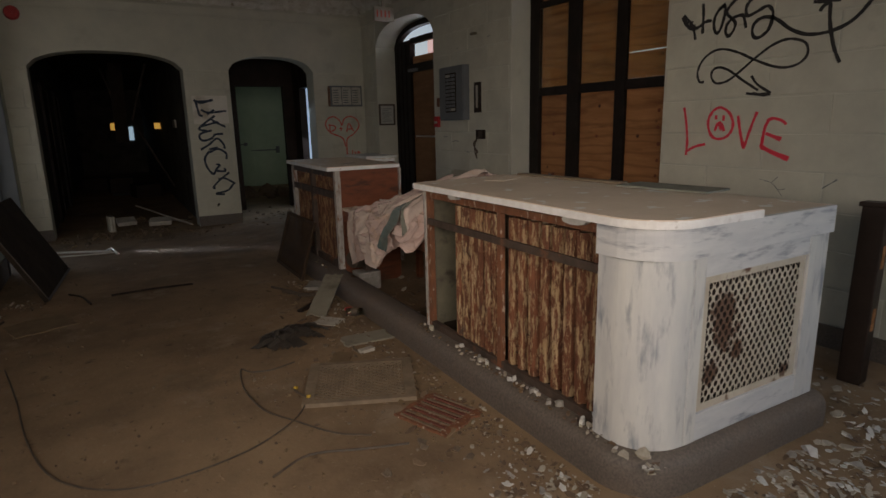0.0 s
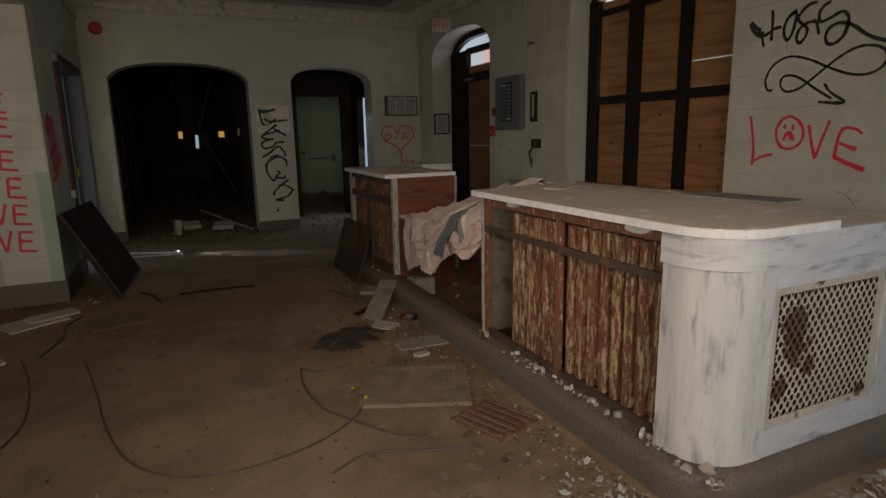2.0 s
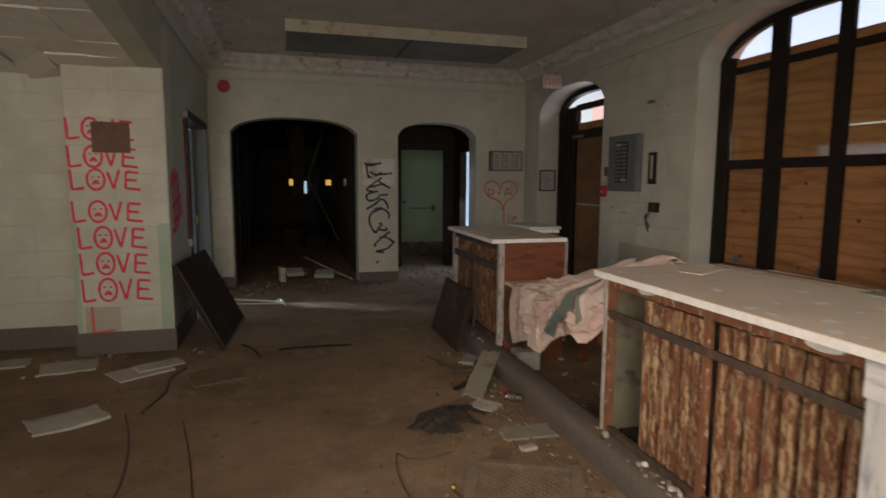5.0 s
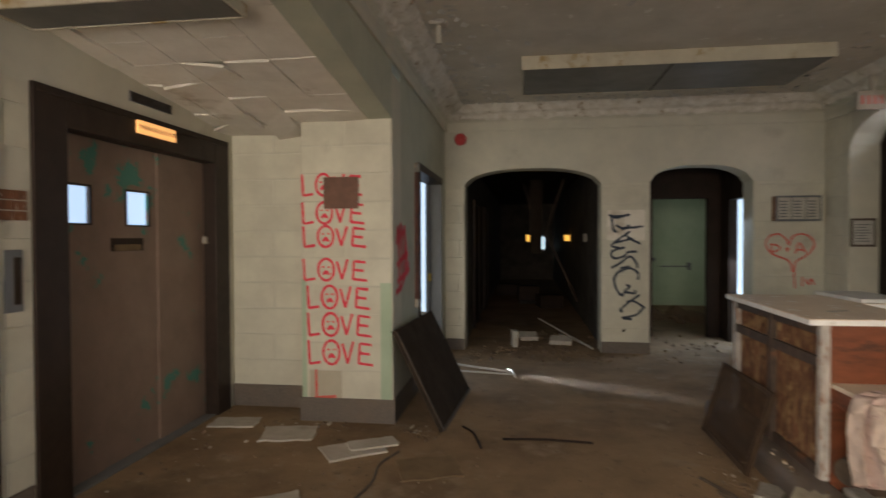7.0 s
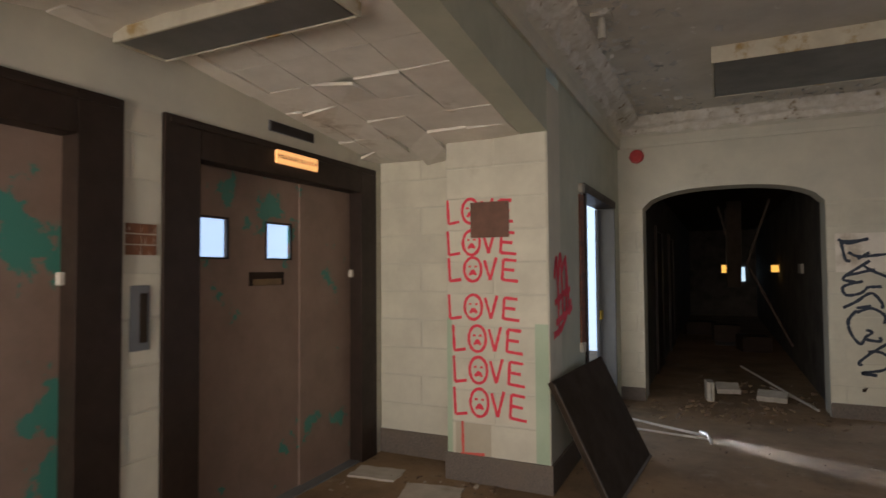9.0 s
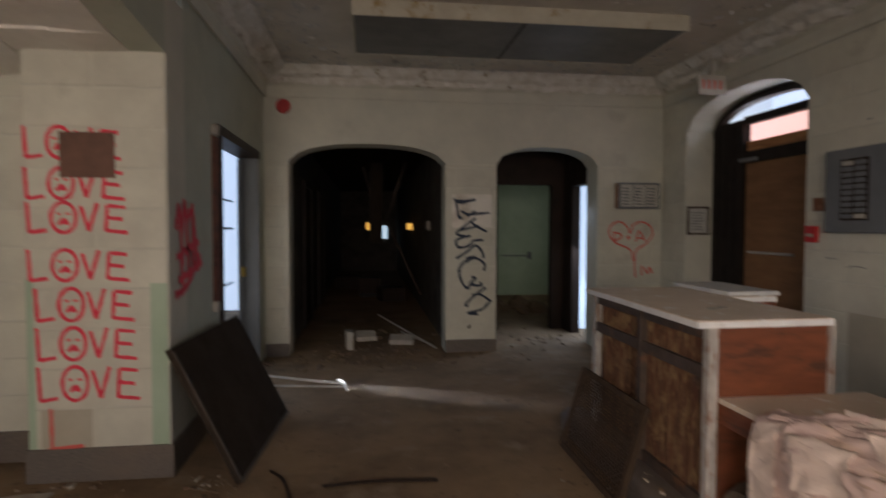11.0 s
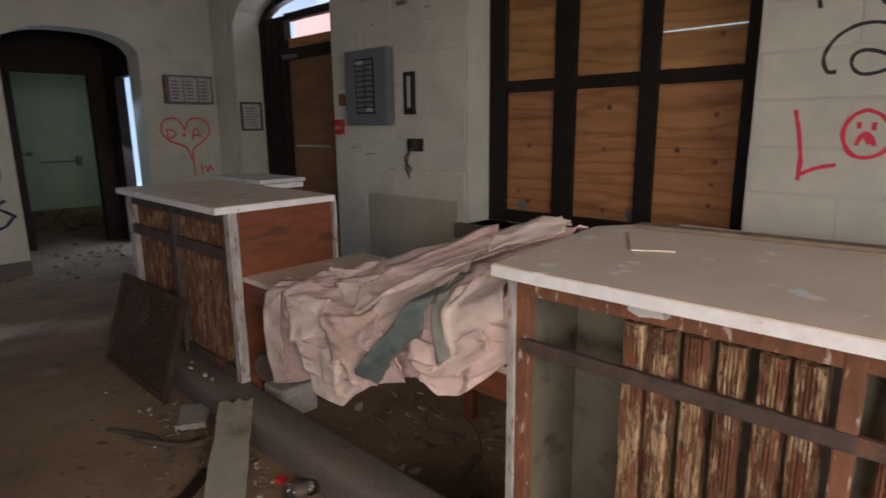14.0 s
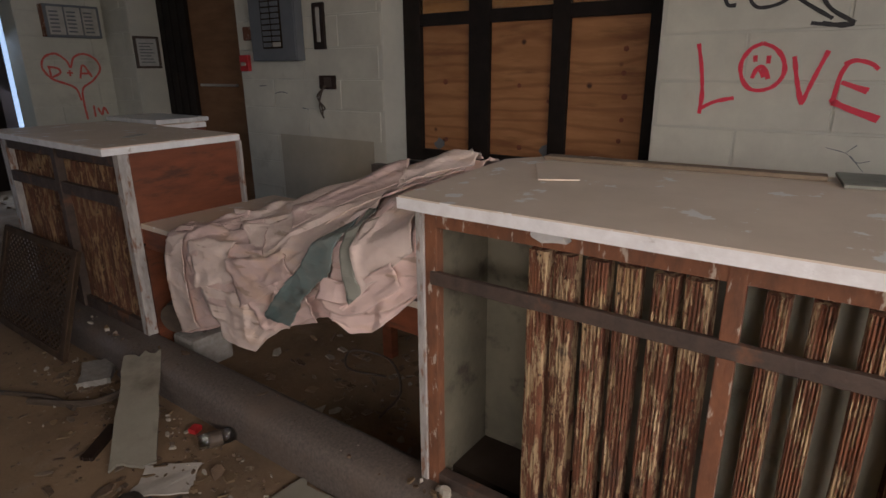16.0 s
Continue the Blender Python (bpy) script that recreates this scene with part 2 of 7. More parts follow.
PLY = plywood("weathered_plywood", (0.47, 0.225, 0.085), (0.34, 0.150, 0.055), (0.20, 0.080, 0.030))
WOOD = surface("red_brown_wood", (0.22, 0.066, 0.026), (0.14, 0.042, 0.018), 5, 0.6, 0.2, 60, stretch=(1, 1, 4), stain=(0.075, 0.030, 0.017), stain_at=(0.54, 0.66), stain_scale=3.5)
def flaking(name, bare_a, bare_b, paint_a, paint_b, cover, grime):
    """Old paint flaking off rusty wood: long ragged paint islands, cracks across them, dark grime spots."""
    m = surface(name, bare_a, bare_b, 30, 0.8, 0.7, 120, stretch=(1, 1, 0.35), object_vary=0.18)
    t = m.node_tree
    n, l = t.nodes, t.links
    p = n["Principled BSDF"]
    src = p.inputs["Base Color"].links[0].from_socket
    geo = n.new("ShaderNodeNewGeometry")

    def field(scale, stretch, lo, hi, detail=8.0, rough=0.65):
        mp = n.new("ShaderNodeMapping")
        mp.inputs["Scale"].default_value = stretch
        l.new(geo.outputs["Position"], mp.inputs[0])
        q = n.new("ShaderNodeTexNoise")
        q.inputs["Scale"].default_value, q.inputs["Detail"].default_value, q.inputs["Roughness"].default_value = scale, detail, rough
        l.new(mp.outputs[0], q.inputs[0])
        r = n.new("ShaderNodeMapRange")
        r.inputs[1].default_value, r.inputs[2].default_value = lo, hi
        l.new(q.outputs[0], r.inputs[0])
        return r.outputs[0]

    def blend(fac, a, b):
        x = n.new("ShaderNodeMix")
        x.data_type = "RGBA"
        l.new(fac, x.inputs[0])
        for k, c in ((6, a), (7, b)):
            if isinstance(c, tuple):
                x.inputs[k].default_value = rgb(c)
            else:
                l.new(c, x.inputs[k])
        return x.outputs[2]

    paint = blend(field(9, (1, 1, 0.5), 0.35, 0.65), paint_a, paint_b)
    islands = field(42, (1, 1, 0.22), cover, cover + 0.03, 12.0, 0.78)
    out = blend(islands, src, paint)
    out = blend(field(70, (1, 1, 0.6), 0.62, 0.66), out, grime)
    out = blend(field(6, (1, 1, 1), 0.60, 0.72), out, tuple(0.6 * g + 0.02 for g in grime))
    l.new(out, p.inputs["Base Color"])
    bump = n.new("ShaderNodeBump")
    bump.inputs["Strength"].default_value, bump.inputs["Distance"].default_value = 0.7, 0.003
    l.new(islands, bump.inputs["Height"])
    l.new(p.inputs["Normal"].links[0].from_socket, bump.inputs["Normal"])
    l.new(bump.outputs[0], p.inputs["Normal"])
    return m


RUSTPAINT = flaking("rusty_flaking_slat_paint", (0.215, 0.080, 0.036), (0.115, 0.044, 0.022), (0.56, 0.41, 0.235), (0.41, 0.265, 0.13), 0.505, (0.040, 0.026, 0.017))
IRON = surface("rusty_iron", (0.098, 0.066, 0.048), (0.060, 0.043, 0.034), 14, 0.7, 0.4, 90, stain=(0.17, 0.082, 0.045), stain_at=(0.58, 0.66), stain_scale=7, metal=0.15)
RUSTPOST = surface("orange_rust_post", (0.235, 0.092, 0.040), (0.135, 0.058, 0.030), 22, 0.75, 0.5, 90, stretch=(1, 1, 0.35), stain=(0.46, 0.37, 0.29), stain_at=(0.585, 0.63), stain_scale=40)
WHITEPEEL = surface("peeling_white_paint", (0.50, 0.47, 0.43), (0.32, 0.29, 0.26), 40, 0.8, 0.4, 80, stretch=(1, 1, 0.3), stain=(0.25, 0.14, 0.09), stain_at=(0.54, 0.62), stain_scale=34)
CHROME = surface("worn_chrome", (0.78, 0.78, 0.78), (0.62, 0.61, 0.60), 12, 0.3, 0.05, 90, metal=1.0)
STEEL = surface("grey_enamel_steel", (0.15, 0.16, 0.168), (0.125, 0.133, 0.14), 4, 0.45, 0.05, 90)
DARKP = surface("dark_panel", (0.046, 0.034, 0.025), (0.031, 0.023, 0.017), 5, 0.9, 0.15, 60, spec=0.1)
# The corridor's darkness is put into this paint, with random blotches over it.
CORRW = surface("unlit_corridor_paint", (0.11, 0.095, 0.078), (0.07, 0.060, 0.050), 3, 0.8, 0.2, 50, stain=(0.04, 0.033, 0.027), stain_at=(0.5, 0.7))
LAMPW = surface("lamp_frame_paint", (0.60, 0.57, 0.46), (0.50, 0.46, 0.36), 5, 0.6, 0.15, 50, stain=(0.36, 0.24, 0.09), stain_at=(0.56, 0.64), stain_scale=3)
DIFF = surface("dusty_diffuser", (0.17, 0.165, 0.15), (0.13, 0.13, 0.12), 3, 0.5, 0.05, 40)
RED = surface("red_paint", (0.55, 0.03, 0.03), (0.42, 0.02, 0.025), 20, 0.5, 0.05, 90)
SPRAYR = surface("red_spray_paint", (0.80, 0.040, 0.075), (0.70, 0.05, 0.08), 30, 0.6, 0.0)
SPRAYF = surface("faded_red_spray_paint", (0.68, 0.085, 0.07), (0.60, 0.13, 0.10), 30, 0.6, 0.0)
SPRAYK = surface("black_spray_paint", (0.022, 0.020, 0.020), (0.04, 0.037, 0.034), 30, 0.6, 0.0)
SPRAYB = surface("navy_spray_paint", (0.012, 0.026, 0.052), (0.022, 0.035, 0.058), 30, 0.6, 0.0)
# Darker copy of the slat paint; the far counter's shade is put into it.
RUSTDARK = flaking("shaded_flaking_slat_paint", (0.150, 0.058, 0.026), (0.080, 0.032, 0.017), (0.33, 0.215, 0.105), (0.22, 0.125, 0.055), 0.51, (0.028, 0.019, 0.013))
# Paler version of the recess sheet metal; the light on it is in the colour.
LITLINING = surface("lit_lining_metal", (0.48, 0.47, 0.36), (0.38, 0.37, 0.28), 5, 0.6, 0.15, 60, stain=(0.15, 0.13, 0.09), stain_at=(0.56, 0.70), stain_scale=5)
MARBLEH = surface("veined_marble_along", (0.64, 0.64, 0.63), (0.52, 0.53, 0.54), 5.0, 0.38, 0.05, 60, stretch=(0.7, 0.7, 3.2), stain=(0.24, 0.26, 0.30), stain_at=(0.53, 0.68), stain_scale=7)
def rust_spots(m, spots, colour):
    """Ragged rust blooms round the given places (centre, radius) on a painted sheet."""
    t = m.node_tree
    n, l = t.nodes, t.links
    p = n["Principled BSDF"]
    out = p.inputs["Base Color"].links[0].from_socket
    geo, q = n.new("ShaderNodeNewGeometry"), n.new("ShaderNodeTexNoise")
    q.inputs["Scale"].default_value, q.inputs["Detail"].default_value, q.inputs["Roughness"].default_value = 22, 8, 0.7
    l.new(geo.outputs["Position"], q.inputs[0])
    for centre, radius in spots:
        d, a, r, x = n.new("ShaderNodeVectorMath"), n.new("ShaderNodeMath"), n.new("ShaderNodeMapRange"), n.new("ShaderNodeMix")
        d.operation, a.operation, x.data_type = "DISTANCE", "MULTIPLY_ADD", "RGBA"
        d.inputs[1].default_value = centre
        a.inputs[1].default_value = radius * 2.2
        r.inputs[1].default_value, r.inputs[2].default_value, r.inputs[3].default_value, r.inputs[4].default_value = radius * 1.9, radius * 2.15, 0.92, 0.0
        x.inputs[7].default_value = rgb(colour)
        l.new(geo.outputs["Position"], d.inputs[0])
        l.new(q.outputs[0], a.inputs[0])
        l.new(d.outputs["Value"], a.inputs[2])
        l.new(a.outputs[0], r.inputs[0])
        l.new(r.outputs[0], x.inputs[0])
        l.new(out, x.inputs[6])
        out = x.outputs[2]
    l.new(out, p.inputs["Base Color"])
    return m


MARBLE = surface("veined_white_marble", (0.64, 0.635, 0.60), (0.52, 0.525, 0.52), 4.0, 0.38, 0.05, 60, stretch=(2.6, 2.6, 0.55), stain=(0.25, 0.27, 0.30), stain_at=(0.53, 0.70), stain_scale=8)
MARBLETOP = surface("dusty_marble_top", (0.74, 0.625, 0.50), (0.65, 0.545, 0.43), 2.5, 0.6, 0.12, 70, stain=(0.82, 0.80, 0.76), stain_at=(0.605, 0.62), stain_scale=8)
GRILLE = rust_spots(surface("cream_grille_paint", (0.56, 0.51, 0.41), (0.46, 0.40, 0.31), 9, 0.7, 0.2, 80, stain=(0.13, 0.062, 0.032), stain_at=(0.56, 0.60), stain_scale=3.6), [((2.20, 1.72, 0.68), 0.085), ((2.21, 1.72, 0.58), 0.06), ((2.14, 1.72, 0.44), 0.05), ((2.30, 1.72, 0.50), 0.035), ((2.66, 1.72, 0.33), 0.035)], (0.105, 0.048, 0.024))
DARKGRILLE = surface("dark_rusty_grille", (0.085, 0.055, 0.034), (0.050, 0.032, 0.021), 9, 0.85, 0.2, 80, spec=0.15)
DUSTYGRILLE = surface("dusty_brown_grille", (0.25, 0.19, 0.125), (0.16, 0.118, 0.078), 9, 0.85, 0.2, 80)
RECESS = surface("grey_green_sheet_metal", (0.185, 0.168, 0.115), (0.115, 0.104, 0.074), 3.5, 0.55, 0.2, 60, stain=(0.055, 0.045, 0.032), stain_at=(0.55, 0.70), stain_scale=9)
PAPER = crumpled(surface("pinkish_wallpaper", (0.72, 0.545, 0.475), (0.60, 0.445, 0.395), 3, 0.8, 0.15, 80, stain=(0.46, 0.36, 0.33), stain_at=(0.58, 0.72), stain_scale=4, object_vary=0.16), (0.64, 0.455, 0.33))
PAPERL = crumpled(surface("pale_wallpaper", (0.76, 0.625, 0.535), (0.66, 0.53, 0.46), 5, 0.8, 0.15, 80, stain=(0.48, 0.375, 0.32), stain_at=(0.62, 0.75), stain_scale=5, object_vary=0.12), (0.66, 0.48, 0.34))
TEAL = crumpled(surface("grey_teal_paper", (0.115, 0.165, 0.155), (0.16, 0.17, 0.15), 6, 0.8, 0.2, 80), (0.20, 0.21, 0.18))
GREYPEEL = crumpled(surface("grey_green_paper", (0.26, 0.26, 0.215), (0.22, 0.22, 0.18), 6, 0.8, 0.2, 80), (0.20, 0.21, 0.18))
LIFTD = surface("brown_elevator_paint_over_teal", (0.255, 0.178, 0.138), (0.205, 0.143, 0.110), 4, 0.5, 0.1, 60, stain=(0.050, 0.22, 0.175), stain_at=(0.60, 0.615), stain_scale=2.6)
LIFTW = surface("worn_brown_elevator_paint", (0.255, 0.178, 0.138), (0.205, 0.143, 0.110), 4, 0.5, 0.1, 60, stain=(0.050, 0.22, 0.175), stain_at=(0.515, 0.535), stain_scale=2.1)
AMBER = glow("amber_sign_glow", (1.0, 0.52, 0.18), 0.62)
AMBERFAR = glow("far_amber_glow", (1.0, 0.55, 0.10), 0.8)
PLATE = surface("brown_metal_plate", (0.17, 0.075, 0.045), (0.12, 0.055, 0.035), 8, 0.6, 0.15, 80)
DOORWOOD = surface("dark_plywood_door", (0.26, 0.125, 0.05), (0.19, 0.09, 0.036), 2.2, 0.7, 0.15, 40, stretch=(1, 1, 5))
FARPANE = glow("far_window_glow", (0.6, 0.85, 1.0), 0.9)
EDGEW = surface("chipped_white_slab_edge", (0.86, 0.85, 0.83), (0.74, 0.72, 0.69), 18, 0.6, 0.4, 70, stain=(0.36, 0.31, 0.25), stain_at=(0.62, 0.72), stain_scale=20)
GLOWPANE = glow("pale_blue_glow", (0.48, 0.70, 1.0), 0.8)
OUTSIDE = glow("hazy_daylight", (0.62, 0.80, 1.0), 0.8)
PINKGLOW = glow("pink_glow_backdrop", (0.95, 0.60, 0.52), 1.0)
CARD = surface("brown_cardboard", (0.20, 0.135, 0.07), (0.15, 0.10, 0.055), 6, 0.85, 0.2, 70)
CHALK = surface("pale_tile_board", (0.50, 0.47, 0.41), (0.40, 0.37, 0.31), 6, 0.85, 0.3, 90, stain=(0.24, 0.18, 0.12), stain_at=(0.58, 0.72))
DEBRIS_A = surface("plaster_crumbs", (0.42, 0.38, 0.31), (0.30, 0.26, 0.20), 30, 0.9, 0.3, 120)
LITTER = surface("dusty_litter", (0.20, 0.15, 0.10), (0.13, 0.095, 0.065), 25, 0.9, 0.3, 120, object_vary=0.1)
FLAKE = surface("grey_plaster_flakes", (0.34, 0.32, 0.285), (0.24, 0.22, 0.19), 30, 0.85, 0.3, 120)
DEBRIS_B = surface("brown_crumbs", (0.16, 0.105, 0.062), (0.10, 0.066, 0.042), 30, 0.9, 0.3, 120)
DEBRIS_C = surface("white_paint_flakes", (0.60, 0.59, 0.56), (0.48, 0.47, 0.44), 30, 0.75, 0.2, 120)
MATRED = surface("faded_red_mat", (0.17, 0.045, 0.030), (0.11, 0.035, 0.025), 20, 0.9, 0.3, 90)
CABLE = surface("dusty_black_cable", (0.060, 0.045, 0.032), (0.11, 0.080, 0.055), 20, 0.6, 0.1, 90)
BOARD = surface("grey_green_board", (0.29, 0.265, 0.205), (0.225, 0.205, 0.158), 5, 0.8, 0.2, 70, stain=(0.10, 0.075, 0.05), stain_at=(0.55, 0.7))
YELLOW = surface("yellow_tape", (0.55, 0.36, 0.02), (0.45, 0.28, 0.02), 20, 0.5, 0.05, 90)
NEARBLACK = surface("near_black_brown", (0.034, 0.020, 0.014), (0.022, 0.014, 0.010), 4, 0.65, 0.1, 60, spec=0.2)
PAPERW = surface("framed_paper", (0.50, 0.49, 0.45), (0.42, 0.41, 0.38), 20, 0.6, 0.05, 60)
GLASS = bpy.data.materials.new("dusty_window_glass")
GLASS.use_nodes = True
gp = GLASS.node_tree.nodes["Principled BSDF"]
gp.inputs["Transmission Weight"].default_value, gp.inputs["Roughness"].default_value, gp.inputs["IOR"].default_value = 1.0, 0.04, 1.45
gp.inputs["Base Color"].default_value = (0.75, 0.78, 0.68, 1)


# ---- mesh tools ----
def link(name, bm, mat, parent=None, label="", smooth=False):
    me = bpy.data.meshes.new(name)
    bmesh.ops.recalc_face_normals(bm, faces=bm.faces)
    bm.to_mesh(me)
    bm.free()
    for m in mat if isinstance(mat, (list, tuple)) else [mat]:
        me.materials.append(m)
    if smooth:
        for f in me.polygons:
            f.use_smooth = True
    ob = new(name, me)
    if parent:
        ob.parent = parent
    if label:
        ob["label"] = label
    return ob


def part(name, bm, mat, parent, label="", smooth=False):
    return link(name, bm, mat, parent, label, smooth)


def thing(name, label, category, group="", m=None):
    ob = new(name)
    ob.empty_display_size = 0.1
    if m is not None:
        ob.matrix_world = m
    return tagged(ob, label, category, group)


def box(bm, x0, x1, y0, y1, z0, z1, bevel=0.0, mi=0):
    r = bmesh.ops.create_cube(bm, size=1.0, matrix=Matrix.LocRotScale(((x0 + x1) / 2, (y0 + y1) / 2, (z0 + z1) / 2), None, (abs(x1 - x0), abs(y1 - y0), abs(z1 - z0))))
    if bevel:
        es = list({e for v in r["verts"] for e in v.link_edges})
        bmesh.ops.bevel(bm, geom=es, offset=bevel, segments=2, affect="EDGES", profile=0.6)
    elif mi:
        for f in {f for v in r["verts"] for f in v.link_faces}:
            f.material_index = mi
    return bm


def boxes(*rows, bevel=0.0):
    bm = bmesh.new()
    for r in rows:
        box(bm, *r, bevel=bevel)
    return bm


def obox(size, m, bevel=0.003):
    """A bevelled box of that size, centred, under the matrix m."""
    bm = bmesh.new()
    box(bm, -size[0] / 2, size[0] / 2, -size[1] / 2, size[1] / 2, -size[2] / 2, size[2] / 2, bevel)
    bm.transform(m)
    return bm


def tube(bm, pts, r, seg=8):
    """A round bar along points."""
    rings = []
    pts = [Vector(p) for p in pts]
    for i, p in enumerate(pts):
        d = (pts[min(i + 1, len(pts) - 1)] - pts[max(i - 1, 0)]).normalized()
        q = d.to_track_quat("Z", "Y").to_matrix()
        rings.append([bm.verts.new(p + q @ Vector((r * math.cos(a * math.tau / seg), r * math.sin(a * math.tau / seg), 0))) for a in range(seg)])
    for a, b in zip(rings, rings[1:]):
        for i in range(seg):
            bm.faces.new((a[i], a[(i + 1) % seg], b[(i + 1) % seg], b[i]))
    bm.faces.new(rings[0][::-1])
    bm.faces.new(rings[-1])
    return bm


def cyl(bm, r, z0, z1, seg=20, r2=None, m=None):
    res = bmesh.ops.create_cone(bm, cap_ends=True, segments=seg, radius1=r, radius2=r if r2 is None else r2, depth=z1 - z0, matrix=Matrix.Translation((0, 0, (z0 + z1) / 2)))
    if m is not None:
        bmesh.ops.transform(bm, matrix=m, verts=res["verts"])
    return bm


def arch_z(u, u0, u1, spring, apex):
    """Height of a flattened arch over u0..u1."""
    s = (u - (u0 + u1) / 2) / ((u1 - u0) / 2)
    return spring + (apex - spring) * (max(0.0, 1 - abs(s) ** 2.6)) ** 0.62


def wall_bm(u0, u1, z0, z1, thick, holes, to):
    """A wall in (u, w, z), w from 0 (room face) to thick, with openings (a, b, sill, spring, apex); to maps (u, w, z) into the world."""
    bm = bmesh.new()
    cuts = sorted({u0, u1} | {h[0] for h in holes} | {h[1] for h in holes})

    def prism(ua, ub, lo_a, lo_b, hi):
        v = [bm.verts.new(to(*c)) for c in ((ua, 0, lo_a), (ub, 0, lo_b), (ub, 0, hi), (ua, 0, hi), (ua, thick, lo_a), (ub, thick, lo_b), (ub, thick, hi), (ua, thick, hi))]
        for f in ((0, 1, 2, 3), (7, 6, 5, 4), (0, 4, 5, 1), (3, 2, 6, 7), (0, 3, 7, 4), (1, 5, 6, 2)):
            bm.faces.new([v[i] for i in f])

    for a, b in zip(cuts, cuts[1:]):
        h = next((h for h in holes if h[0] <= a + 1e-6 and h[1] >= b - 1e-6), None)
        if not h:
            prism(a, b, z0, z0, z1)
            continue
        if h[2] > z0 + 0.01:
            prism(a, b, z0, z0, h[2])
        n = 20 if h[4] > h[3] else 1
        for i in range(n):
            p, q = a + (b - a) * i / n, a + (b - a) * (i + 1) / n
            prism(p, q, arch_z(p, *h[:2], *h[3:]) if n > 1 else h[3], arch_z(q, *h[:2], *h[3:]) if n > 1 else h[3], z1)
    bmesh.ops.remove_doubles(bm, verts=bm.verts, dist=0.0005)
    return bm


# ---- the rooms ----
EAST, FAR, LEFT, LIFT, BACK, PIL, SOUTH = 3.95, 9.58, -0.885, -2.47, 6.72, 6.37, -0.6
CEILZ = 3.30
EASTMAP = lambda u, w, z: (EAST + w, u, z)
FARMAP = lambda u, w, z: (u, FAR + w, z)
LEFTMAP = lambda u, w, z: (LEFT - w, u, z)
LIFTMAP = lambda u, w, z: (LIFT - w, u, z)
WIN = (3.53, 5.50, 0.70, 2.70, 3.02)
NICHE = (7.19, 9.03, 0.0, 2.60, 2.90)
ARCH1 = (-0.61, 1.21, 0.0, 2.26, 2.475)
ARCH2 = (1.83, 3.10, 0.0, 2.26, 2.475)
SIDE = (7.62, 9.16, 0.0, 2.24, 2.24)
LIFT1 = (2.46, 4.08, 0.0, 2.21, 2.21)
LIFT2 = (4.76, 6.40, 0.0, 2.21, 2.21)


def wall(name, bm, mat, label):
    return tagged(link(name, bm, mat), label, "wall", kind="structure")


wall_east = wall("wall_east", wall_bm(SOUTH - 0.3, FAR + 0.35, 0, CEILZ + 0.2, 0.42, [WIN, NICHE], EASTMAP), PLASTER, "cream painted block wall with an arched boarded window and door")
wall_north = wall("wall_north", wall_bm(LEFT - 0.2, EAST, 0, CEILZ + 0.2, 0.35, [ARCH1, ARCH2], FARMAP), PLASTER, "cream plaster wall with two low arched openings")
wall_west = wall("wall_west", wall_bm(BACK - 0.002, FAR - 0.002, 0, CEILZ + 0.2, 0.19, [SIDE], LEFTMAP), SAGE, "sage green plaster wall with a side doorway")
# The third opening is added, out of view, beside the lobby fill lamp.
wall_lift = wall("wall_lift", wall_bm(SOUTH, BACK + 0.2, 0, CEILZ + 0.2, 0.3, [LIFT1, LIFT2, (0.1, 2.0, 0.3, 2.35, 2.35)], LIFTMAP), PLASTER, "cream painted block wall with two elevator doorways")
wall_recess = wall("wall_recess", boxes((LIFT + 0.002, LEFT - 0.192, BACK, BACK + 0.2, 0, CEILZ + 0.2)), PLASTER, "cream painted block wall beside the elevators")
pillar = wall("pillar", boxes((-1.67, LEFT + 0.004, PIL, BACK - 0.002, 0, 2.9), bevel=0.008), PLASTER, "cream painted block pillar covered in red graffiti")


def vault(y):
    """Height of the shallow vault over the elevator lobby."""
    d = y - 4.4
    return 2.765 - 0.125 * d + 0.004 * d * d if d > 0 else max(2.40, 2.765 + 0.06 * d - 0.09 * d * d)


bm = bmesh.new()
ys = [SOUTH + (PIL - 0.004 - SOUTH) * i / 40 for i in range(41)]
for a, b in zip(ys, ys[1:]):
    v = [bm.verts.new(c) for x in (LEFT - 0.19, LEFT + 0.004) for c in ((x, a, vault(a) - 0.01), (x, b, vault(b) - 0.01), (x, b, CEILZ + 0.1), (x, a, CEILZ + 0.1))]
    for f in ((0, 1, 2, 3), (7, 6, 5, 4), (0, 4, 5, 1), (3, 2, 6, 7)):
        bm.faces.new([v[i] for i in f])
bmesh.ops.remove_doubles(bm, verts=bm.verts, dist=0.0005)
beam = wall("beam", bm, SAGE, "sage green plaster beam over the elevator lobby")
# Added wall, out of view; its openings are invented for the fill lamps.
wall_south = wall("wall_south", wall_bm(LIFT - 0.3, EAST + 0.42, 0, CEILZ + 0.2, 0.3, [(-1.8, 1.3, 0.3, 2.55, 2.55), (2.2, 3.6, 0.7, 2.3, 2.3)], lambda u, w, z: (u, SOUTH - w, z)), PLASTER, "added unseen south wall with two openings for lamps")
wall("corridor_wall", boxes((-0.95, -0.66, FAR + 0.352, 23, 0, 2.74), (1.27, 1.79, FAR + 0.352, 23, 0, 2.74), (-0.95, 1.5, 23, 23.2, 0, 2.74)), CORRW, "corridor wall coloured dark for its lack of light")
floor = tagged(link("floor", boxes((-4.5, 6.0, SOUTH - 0.5, 24, -0.15, 0)), DIRT), "dirty brown concrete floor strewn with debris", "floor", kind="structure")
